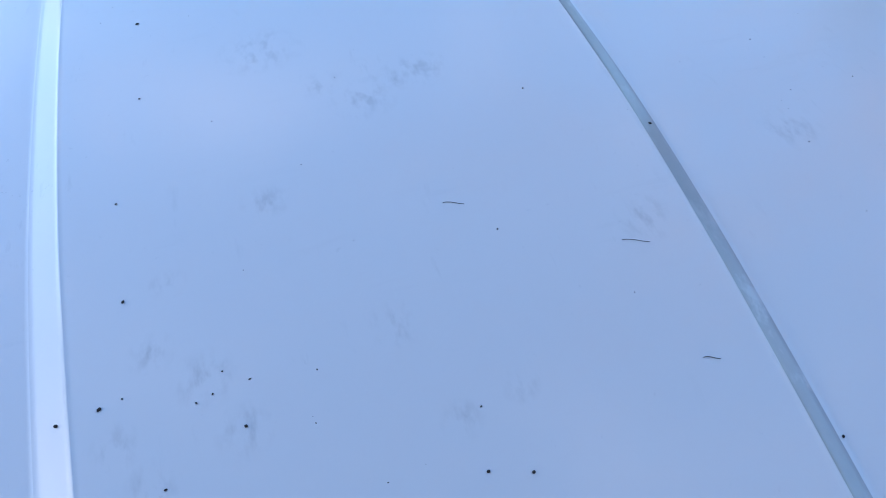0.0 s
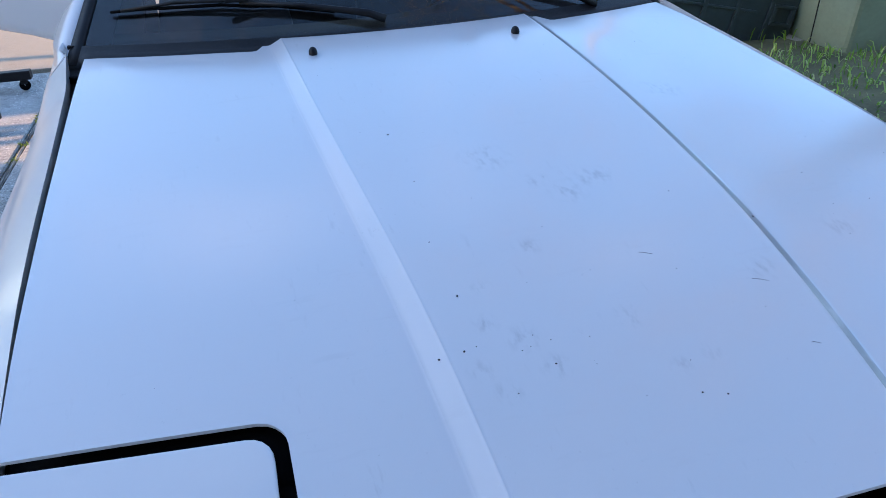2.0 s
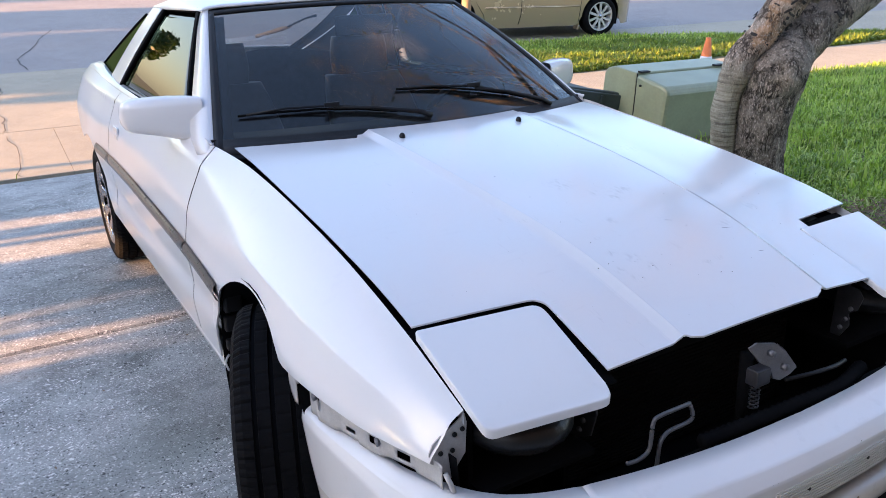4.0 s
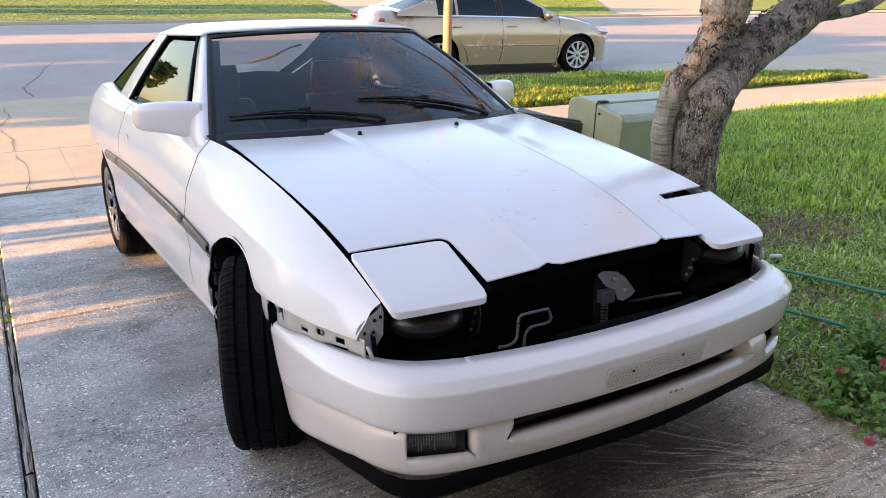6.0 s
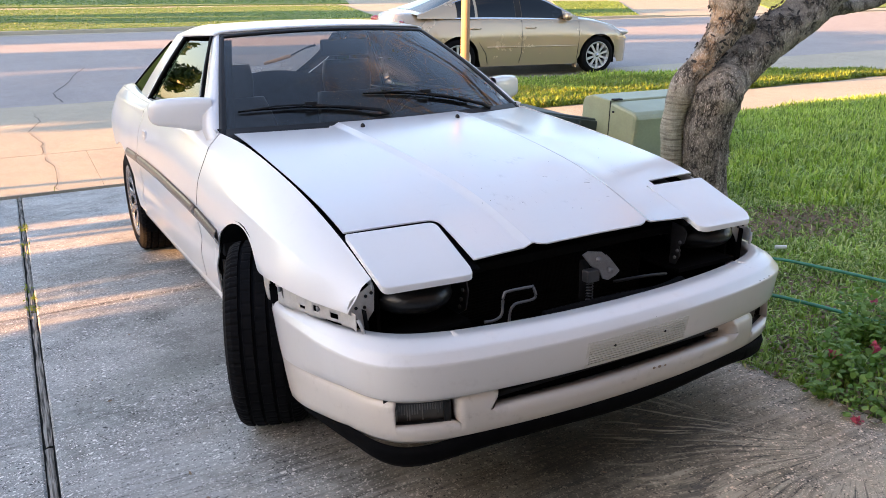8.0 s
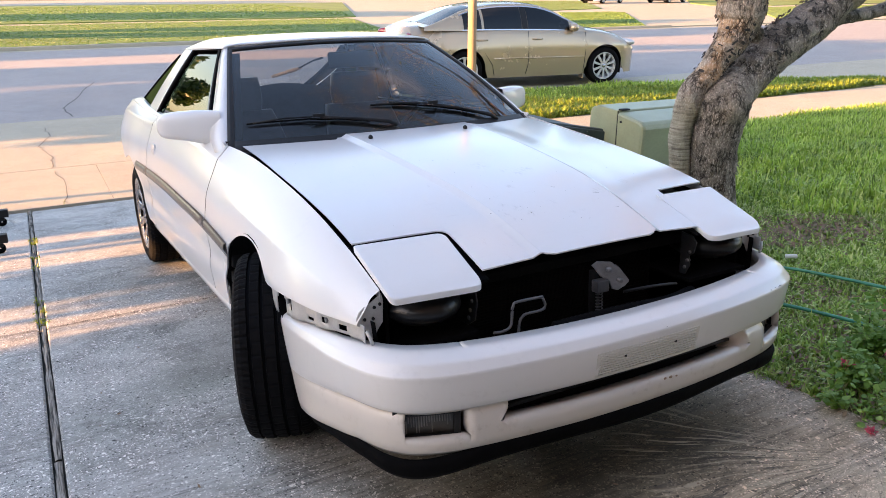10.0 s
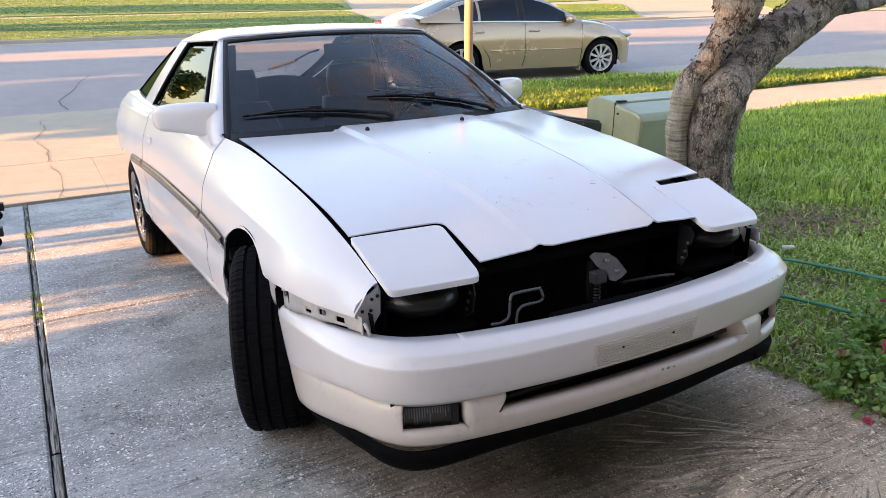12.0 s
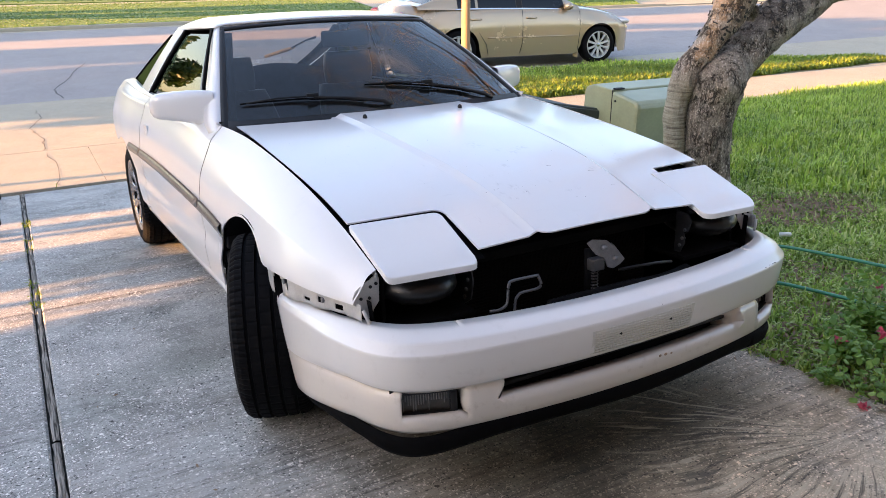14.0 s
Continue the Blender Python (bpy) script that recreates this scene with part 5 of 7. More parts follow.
ROADM = concrete_material("road_asphalt", (0.31, 0.275, 0.255), pebbles=False, stain=0.25)
SOIL = simple("lawn_soil", (0.15, 0.14, 0.065), 0.95, vary=0.5, scale=3, bumps=0.4, bscale=40)
STREET_Z = -0.445


def drive_z(x, y):
    return 0.003303 * x - 0.084968 * y


def ground_z(x, y):
    """Height of the ground: it falls with the driveway, then runs level."""
    if y > 5.3:
        return STREET_Z
    return max(drive_z(min(x, 12), y), STREET_Z) if y > -40 else drive_z(0, -40)


# one ground sheet out to the horizon, under everything
_xs = [-900, -300, -100, -40, -20, -10, -6, -3, -1, 0, 1, 2, 4, 7, 12, 20, 40, 100, 300, 900]
_ys = [-900, -300, -100, -40, -20, -10, -5, -2, 0, 2, 4, 5.3, 8, 12, 20, 30, 60, 120, 300, 900]
bm = grid([[(x, y, ground_z(x, y) - 0.10) for x in _xs] for y in _ys])
tagged(part("ground", bm, SOIL), "bare brown soil below lawns and paving", "ground", kind="structure")


def slab_bm(x0, x1, y0, y1, top, thick=0.10, e=0.008):
    """A slab with softened top edges; top(x, y) gives the height."""
    bm = bmesh.new()
    ring = []
    for dx, dz in ((e, 0.0), (0.0, -e), (0.0, -thick)):
        ring.append([bm.verts.new((x, y, top(x, y) + dz)) for x, y in ((x0 + dx, y0 + dx), (x1 - dx, y0 + dx), (x1 - dx, y1 - dx), (x0 + dx, y1 - dx))])
    bm.faces.new(ring[0])
    for a, b in zip(ring, ring[1:]):
        for k in range(4):
            bm.faces.new((a[k], b[k], b[(k + 1) % 4], a[(k + 1) % 4]))
    return bm


def paved(name, label, category):
    return thing(name, label, category, kind="structure")


drive = paved("driveway", "worn concrete driveway with exposed shell aggregate, damp and stained, car shade painted on", "driveway")
drive.matrix_world = TILT.copy()
flat0 = lambda x, y: 0.0
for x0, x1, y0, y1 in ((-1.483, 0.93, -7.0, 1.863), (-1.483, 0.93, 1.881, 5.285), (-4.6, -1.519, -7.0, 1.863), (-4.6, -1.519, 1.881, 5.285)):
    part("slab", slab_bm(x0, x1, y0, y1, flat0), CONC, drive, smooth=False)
# old wooden strip in the long joint, split in pieces
WOOD = material("weathered_wood_strip", 0.9)
_wm = node(WOOD, "ShaderNodeMapping")
_wm.inputs["Scale"].default_value = (160, 5, 60)
link(WOOD, coords(WOOD), _wm.inputs["Vector"])
_wg = noise_tex(WOOD, 1.0, 5, 0.65, _wm.outputs[0])
base(WOOD, ramp(WOOD, _wg, [(0.36, (0.025, 0.021, 0.018)), (0.47, (0.16, 0.145, 0.12)), (0.60, (0.42, 0.38, 0.33))]))
bump(WOOD, _wg, 0.8, 0.01)
MOSS = simple("joint_dirt", (0.03, 0.028, 0.022), 0.95, vary=0.5, scale=25)
part("joint_dirt", box_bm(-1.54, -1.46, -7.0, 5.28, -0.06, -0.022), MOSS, drive, "black dirt in the long joint", smooth=False)
part("joint_dirt", box_bm(-4.6, 0.93, 1.855, 1.89, -0.06, -0.010), MOSS, drive, "black dirt in the cross joint", smooth=False)
rnd = random.Random(11)
yy = -3.0
while yy < 4.9:
    ln = rnd.uniform(0.7, 1.6)
    x = -1.501 + rnd.uniform(-0.004, 0.004)
    rows = []
    x1 = rnd.uniform(-0.004, 0.004)
    for k in range(22):
        y = yy + ln * k / 21
        x += (x1 - (x + 1.5)) * 0.1 + rnd.uniform(-0.0015, 0.0015)
        w = 0.0115 + rnd.uniform(-0.003, 0.003)
        z = -0.008 + rnd.uniform(-0.004, 0.004)
        rows.append([(x - w, y, z - 0.02), (x - w, y, z), (x, y, z + 0.003), (x + w, y, z), (x + w, y, z - 0.02)])
    part("wood_strip", grid(rows), WOOD, drive, smooth=False)
    yy += ln + rnd.uniform(0.004, 0.02)

walk_slabs = paved("sidewalk", "pale concrete sidewalk lit by low sun", "sidewalk")
level = lambda x, y: STREET_Z
for k in range(22):
    x0 = -13.2 + 1.55 * k
    part("slab", slab_bm(x0 + 0.001, x0 + 1.549, 5.345, 6.93, lambda x, y: STREET_Z + 0.0, 0.10, 0.002), WALKC, walk_slabs, smooth=False)
apron = paved("driveway_apron", "pale concrete driveway apron with fine cracks", "driveway")
for x0, x1, y0, y1 in ((-4.6, 2.35, 6.95, 9.85), (9.6, 14.5, 6.95, 9.85), (14.52, 20, 6.95, 9.85)):
    part("slab", slab_bm(x0, x1, y0, y1, lambda x, y: STREET_Z - 0.002 - 0.006 * (y - 6.95)), WALKC, apron, smooth=False)
gut = paved("gutter", "concrete gutter along the road", "gutter")
for y0, y1 in ((9.86, 10.45), (23.0, 23.45)):
    part("gutter_strip", slab_bm(-60, 90, y0, y1, lambda x, y: STREET_Z - 0.03), WALKC, gut, smooth=False)
kerb = paved("kerb", "low concrete kerb", "kerb")
part("kerb_stone", slab_bm(-60, 11.5, 23.46, 23.62, lambda x, y: STREET_Z + 0.07), WALKC, kerb, smooth=False)
part("kerb_stone", slab_bm(19.5, 24.0, 23.46, 23.62, lambda x, y: STREET_Z + 0.07), WALKC, kerb, smooth=False)
rows = []
for y in frange(10.44, 23.02, 9):
    rows.append([(x, y, STREET_Z - 0.035 + 0.09 * math.sin(math.pi * (y - 10.44) / 12.6)) for x in (-400, -60, -20, 0, 20, 40, 90, 400)])
tagged(part("road", grid(rows), ROADM, None), "grey asphalt road with cracks and sun streaks", "road", kind="structure")
# cracks: thin dark ragged lines
CRACK = simple("crack_shadow", (0.07, 0.068, 0.065), 0.95)


def crack(pts, wid, zf, parent, seed):
    r = random.Random(seed)
    bm = bmesh.new()
    fine = []
    for a, b in zip(pts, pts[1:]):
        for k in range(6):
            t = k / 6
            fine.append((a[0] + (b[0] - a[0]) * t + r.uniform(-0.02, 0.02), a[1] + (b[1] - a[1]) * t + r.uniform(-0.02, 0.02)))
    prev = None
    for x, y in fine:
        w = wid * r.uniform(0.4, 1.2)
        cur = (bm.verts.new((x - w, y, zf(x, y))), bm.verts.new((x + w, y, zf(x, y))))
        if prev:
            bm.faces.new((prev[0], prev[1], cur[1], cur[0]))
        prev = cur
    part("crack", bm, CRACK, parent, "ragged dark crack", smooth=False)


crack([(-1.22, 6.95), (-1.2, 7.6), (-1.3, 8.3), (-1.15, 9.0), (-1.2, 9.84)], 0.0055, lambda x, y: STREET_Z + 0.001 - 0.006 * (y - 6.95), apron, 1)
crack([(-1.2, 5.35), (-1.15, 6.1), (-1.22, 6.92)], 0.004, lambda x, y: STREET_Z + 0.003, walk_slabs, 2)
cr = thing("road_crack", "dark branching crack in the asphalt road", "crack", kind="structure")
road_h = lambda x, y: STREET_Z - 0.031 + 0.09 * math.sin(math.pi * (y - 10.44) / 12.6)
crack([(-0.75, 10.6), (-0.85, 11.4), (-0.55, 12.4), (-0.35, 13.4), (-0.05, 14.4)], 0.009, road_h, cr, 3)
crack([(-4, 10.75), (-1.5, 10.65), (-0.3, 10.7), (1.8, 10.6)], 0.012, road_h, cr, 4)

# far side of the road
FLAWN = simple("far_lawn", (0.14, 0.205, 0.05), 0.95, vary=0.35, scale=1.2, bumps=0.5, bscale=30)


def flat_poly(name, pts, z, mat, label, category):
    bm = bmesh.new()
    top = [bm.verts.new((x, y, z)) for x, y in pts]
    bot = [bm.verts.new((x, y, z - 0.12)) for x, y in pts]
    bm.faces.new(top)
    for k in range(len(pts)):
        bm.faces.new((top[k], bot[k], bot[(k + 1) % len(pts)], top[(k + 1) % len(pts)]))
    bmesh.ops.recalc_face_normals(bm, faces=bm.faces)
    return tagged(part(name, bm, mat, None, smooth=False), label, category, kind="structure")


flat_poly("far_lawn", [(-80, 23.64), (11.0, 23.64), (14.0, 35.5), (-80, 36.6)], STREET_Z + 0.05, FLAWN, "mown grass strip across the road", "lawn")
flat_poly("far_lawn", [(-80, 38.6), (15.0, 37.4), (24.0, 62.0), (-80, 70.0)], STREET_Z + 0.06, FLAWN, "green front lawn across the road", "lawn")
flat_poly("far_lawn", [(18.9, 23.64), (22.7, 23.64), (31.8, 35.3), (28.2, 37.2)], STREET_Z + 0.05, FLAWN, "small grass patch between driveways", "lawn")
flat_poly("far_lawn", [(29.0, 39.9), (35.0, 41.3), (46.0, 57.0), (38.0, 60.0)], STREET_Z + 0.06, FLAWN, "green lawn across the road", "lawn")
flat_poly("far_lawn", [(33.5, 25.5), (90.0, 24.5), (90.0, 39.0), (46.0, 38.0)], STREET_Z + 0.06, FLAWN, "green lawn across the road", "lawn")
flat_poly("far_lawn", [(47.5, 43.2), (52.0, 41.0), (90.0, 41.0), (90.0, 58.0), (60.0, 58.0), (49.7, 47.3)], STREET_Z + 0.06, FLAWN, "green lawn across the road", "lawn")
flat_poly("far_paving", [(-80, 23.63), (90, 23.63), (90, 80), (-80, 80)], STREET_Z + 0.012, WALKC, "pale concrete sidewalk and driveways across the road", "paving")
flat_poly("near_soil", [(0.95, -9), (22, -9), (22, 5.33), (0.95, 5.33)], 0.0, SOIL, "brown lawn soil", "lawn")
bpy.data.objects["near_soil"].matrix_world = TILT @ Matrix.Translation((0, 0, -0.02))
flat_poly("strip_soil", [(2.37, 6.94), (13.0, 6.94), (14.0, 7.6), (9.3, 9.3), (2.37, 9.84)], STREET_Z + 0.0, SOIL, "brown soil of the grass strip", "lawn")


# ---------------------------------------------------------------- grass and leaves
def leaf_material(name, a, b, c=None, trans=0.35, rough=0.45):
    """Leaves that differ one from another and let light through."""
    m = material(name, rough)
    g = node(m, "ShaderNodeNewGeometry")
    stops = [(0.0, a), (0.6, b), (1.0, c or b)]
    col = ramp(m, g.outputs["Random Per Island"], stops)
    col = mix(m, 0.3, col, ramp(m, noise_tex(m, 2.0, 3), [(0.35, a), (0.65, b)]))
    base(m, col)
    t = node(m, "ShaderNodeBsdfTranslucent")
    link(m, col, t.inputs[0])
    mx = node(m, "ShaderNodeMixShader")
    mx.inputs[0].default_value = trans
    out = m.node_tree.nodes["Material Output"]
    link(m, bsdf(m).outputs[0], mx.inputs[1])
    link(m, t.outputs[0], mx.inputs[2])
    link(m, mx.outputs[0], out.inputs[0])
    return m


GRASS = leaf_material("lawn_grass", (0.06, 0.12, 0.014), (0.42, 0.62, 0.07), (0.70, 0.76, 0.25))
NGRASS = leaf_material("near_lawn_grass", (0.055, 0.11, 0.016), (0.42, 0.62, 0.10), (0.82, 0.82, 0.42))
FGRASS = leaf_material("far_lawn_grass", (0.105, 0.19, 0.04), (0.15, 0.25, 0.055), (0.19, 0.27, 0.07))
COVER = leaf_material("strip_ground_cover", (0.10, 0.18, 0.02), (0.27, 0.36, 0.045), (0.38, 0.38, 0.07), 0.4)
LEAF = leaf_material("tree_leaves", (0.035, 0.07, 0.015), (0.06, 0.11, 0.02), (0.09, 0.12, 0.03))
SHRUBL = leaf_material("shrub_leaves", (0.10, 0.21, 0.035), (0.20, 0.37, 0.06), (0.30, 0.45, 0.11))
DRYL = leaf_material("dry_leaves", (0.19, 0.125, 0.075), (0.33, 0.24, 0.16), (0.17, 0.09, 0.055), 0.2, 0.8)
PETAL = leaf_material("pink_petals", (0.60, 0.07, 0.14), (0.75, 0.14, 0.22), (0.78, 0.25, 0.32), 0.4)


def mesh_object(name, verts, faces, mat):
    me = bpy.data.meshes.new(name)
    me.from_pydata(verts.tolist(), [], faces.tolist())
    me.materials.append(mat)
    me.update()
    return new(name, me)


def blades(name, roots, lengths, widths, lean, mat, seed, flat=0.0):
    """Bent grass blades, three faces each, at the roots."""
    g = np.random.default_rng(seed)
    n = len(roots)
    az = g.uniform(0, 2 * np.pi, n)
    d = np.stack([np.cos(az), np.sin(az), np.zeros(n)], 1)
    s = np.stack([-np.sin(az), np.cos(az), np.zeros(n)], 1) * widths[:, None] / 2
    le = lean * g.uniform(0.2, 1.6, n)
    h1, h2 = lengths * 0.55, lengths * (1.0 - flat * g.uniform(0, 1, n))
    up = np.array([0, 0, 1.0])
    p1 = roots + up * (h1 * np.cos(le * 0.5))[:, None] + d * (h1 * np.sin(le * 0.5))[:, None]
    p2 = roots + up * (h2 * np.cos(le))[:, None] + d * (h2 * np.sin(le))[:, None]
    v = np.stack([roots - s * 0.8, roots + s * 0.8, p1 + s, p1 - s, p2], 1).reshape(-1, 3)
    k = np.arange(n)[:, None] * 5
    quads = np.concatenate([k, k + 1, k + 2, k + 3], 1)
    tris = np.concatenate([k + 3, k + 2, k + 4], 1)
    me = bpy.data.meshes.new(name)
    me.from_pydata(v.tolist(), [], quads.tolist() + tris.tolist())
    me.materials.append(mat)
    me.update()
    return new(name, me)


def patchy(x, y, scale, seed):
    """Slow waves between 0 and 1."""
    return 0.5 + 0.25 * (np.sin(x * scale + seed) * np.cos(y * scale * 1.3 + 2 * seed) + np.sin(x * scale * 2.3 + y * scale * 1.7 + seed))


def lawn(name, n, x0, x1, y0, y1, length, width, lean, mat, seed, zf, keep, label, flat=0.3):
    g = np.random.default_rng(seed)
    x, y = g.uniform(x0, x1, n), g.uniform(y0, y1, n)
    ok = keep(x, y, g)
    x, y = x[ok], y[ok]
    r = np.stack([x, y, zf(x, y)], 1)
    m = len(x)
    L = length * g.uniform(0.5, 1.25, m) * (0.75 + 0.5 * patchy(x, y, 1.9, seed))
    W = width * g.uniform(0.7, 1.3, m)
    return tagged(blades(name, r, L, W, lean, mat, seed + 1, flat), label, "grass", kind="stuff")


def lawn_z(x, y):
    return drive_z(x, y) - 0.02


def thin_for_shade(x, y, g):
    """Few blades grow between the car, the tree and the boxes; the thinning also stands in for shade."""
    bare = (y > 1.25 + 0.25 * (x - 1.0)) & (x < 4.9) & (y < 4.6) & (y > 0.817 * x - 0.88)
    return ~bare | (g.uniform(0, 1, len(x)) < 0.045)


def near_keep(x, y, g):
    d = np.hypot((x - 2.95) / 0.55, (y - 0.92) / 0.34)
    thin = np.clip(d - 0.35, 0.12, 1)
    thin *= np.clip((patchy(x, y, 3.1, 2.0)) * 1.9, 0.45, 1)
    edge = 0.93 + 0.05 * np.sin(y * 5) - 0.10 * np.clip(-y - 0.5, 0, 1)
    return (x > edge) & (g.uniform(0, 1, len(x)) < thin) & thin_for_shade(x, y, g)


lawn("lawn_grass", 165000, 0.9, 4.2, -2.2, 3.6, 0.064, 0.0096, 1.05, NGRASS, 21, lawn_z, near_keep, "short broad-bladed green lawn grass beside the driveway")
lawn("lawn_grass", 150000, 1.8, 15.5, -1.5, 5.32, 0.125, 0.0130, 0.70, GRASS, 22, lawn_z, lambda x, y, g: ((x + 0.55 * y > 4.15 + 0.12 * np.sin(y * 4)) & (y > 0.2 + 0.06 * (x - 3.5)) | (x > 5.2)) & thin_for_shade(x, y, g), "lush green lawn grass behind the tree")


def strip_keep(x, y, g):
    far = np.where(x < 9.0, 9.75 - 0.06 * (x - 2.4), 9.35 - 0.36 * (x - 9.0))
    near = 7.0 + 0.06 * np.sin(x * 3.0)
    return (x > 2.42) & (y > near) & (y < far) & (x < 13.9)


def strip_z(x, y):
    return STREET_Z + 0 * x


lawn("strip_grass", 40000, 2.4, 14.0, 7.6, 9.85, 0.12, 0.015, 0.7, GRASS, 23, strip_z, strip_keep, "tall green grass strip along the road")
lawn("strip_cover", 88000, 2.4, 14.0, 6.98, 8.8, 0.13, 0.026, 0.95, COVER, 24, strip_z, lambda x, y, g: strip_keep(x, y, g) & (y < 8.5 + 0.2 * np.sin(x)), "sunlit yellow-green leafy ground cover beside the sidewalk")
lawn("far_grass", 34000, -30, 17.0, 38.0, 60.0, 0.03, 0.10, 0.9, FGRASS, 29, lambda x, y: STREET_Z + 0.06 + 0 * x, lambda x, y, g: x < 15 + (y - 38) * 0.3, "mown grass blades of the far front lawn")
lawn("far_grass", 50000, -20, 14.0, 23.66, 36.5, 0.022, 0.05, 0.9, FGRASS, 25, lambda x, y: STREET_Z + 0.05 + 0 * x, lambda x, y, g: x < 11 + (y - 23.66) * 0.24, "mown grass blades across the road")
for _box, _n, _seed, _keep in (((18.9, 31.8, 23.66, 36.5), 22000, 41, lambda x, y, g: (x > 18.9 + (y - 23.64) * 0.69) & (x < 22.7 + (y - 23.64) * 0.78)),
                               ((29.0, 45.0, 40.2, 58.0), 9000, 42, lambda x, y, g: (x > 29.0 + (y - 39.9) * 0.45) & (x < 34.3 + (y - 41.3) * 0.70)),
                               ((33.5, 66.0, 25.5, 38.0), 16000, 43, lambda x, y, g: x > 33.5 + (y - 25.5))):
    lawn("far_grass", _n, *_box, 0.03, 0.06, 0.9, FGRASS, _seed, lambda x, y: STREET_Z + 0.055 + 0 * x, _keep, "mown grass blades between the far driveways")
lawn("joint_weeds", 900, -1.53, -1.47, 1.6, 4.9, 0.048, 0.008, 1.1, COVER, 26, lambda x, y: drive_z(x, y) - 0.02, lambda x, y, g: (np.abs(y - 4.0) < 0.12) | (np.abs(y - 3.45) < 0.04) | (np.abs(y - 3.2) < 0.03) | (np.abs(y - 2.36) < 0.04) | (np.abs(y - 2.17) < 0.03) | (np.abs(y - 2.0) < 0.05), "small weeds growing in the driveway joint")


lawn("joint_weeds", 420, -1.75, 0.0, 5.26, 6.96, 0.045, 0.010, 1.2, COVER, 27, strip_z, lambda x, y, g: (np.hypot(x + 1.18, (y - 6.94) * 4) < 0.14) | ((np.abs(y - 5.315) < 0.012) & (np.sin(x * 9.0) > 0.55)), "small weeds along the sidewalk edges")


def leaf_cloud(name, centres, radii, n, size, mat, seed, label, parent=None, kind="", flatten=1.0):
    """Many small leaves in and round the given clumps."""
    g = np.random.default_rng(seed)
    c = np.array(centres)
    k = g.integers(0, len(c), n)
    v = g.normal(0, 1, (n, 3))
    v /= np.linalg.norm(v, axis=1)[:, None]
    rr = np.array(radii)[k][:, None] * (g.uniform(0.15, 1, n) ** 0.45)[:, None]
    p = c[k] + v * rr * np.array([1, 1, flatten])
    a, b = g.normal(0, 1, (n, 3)), g.normal(0, 1, (n, 3))
    a /= np.linalg.norm(a, axis=1)[:, None]
    b -= a * np.sum(a * b, 1)[:, None]
    b /= np.linalg.norm(b, axis=1)[:, None]
    s = (size * g.uniform(0.6, 1.3, n))[:, None]
    verts = np.stack([p - a * s, p - b * s * 0.45, p + a * s, p + b * s * 0.45], 1).reshape(-1, 3)
    f = np.arange(n * 4).reshape(-1, 4)
    ob = mesh_object(name, verts, f, mat)
    if parent:
        ob.parent = parent
    if label:
        tagged(ob, label, kind=kind)
    return ob


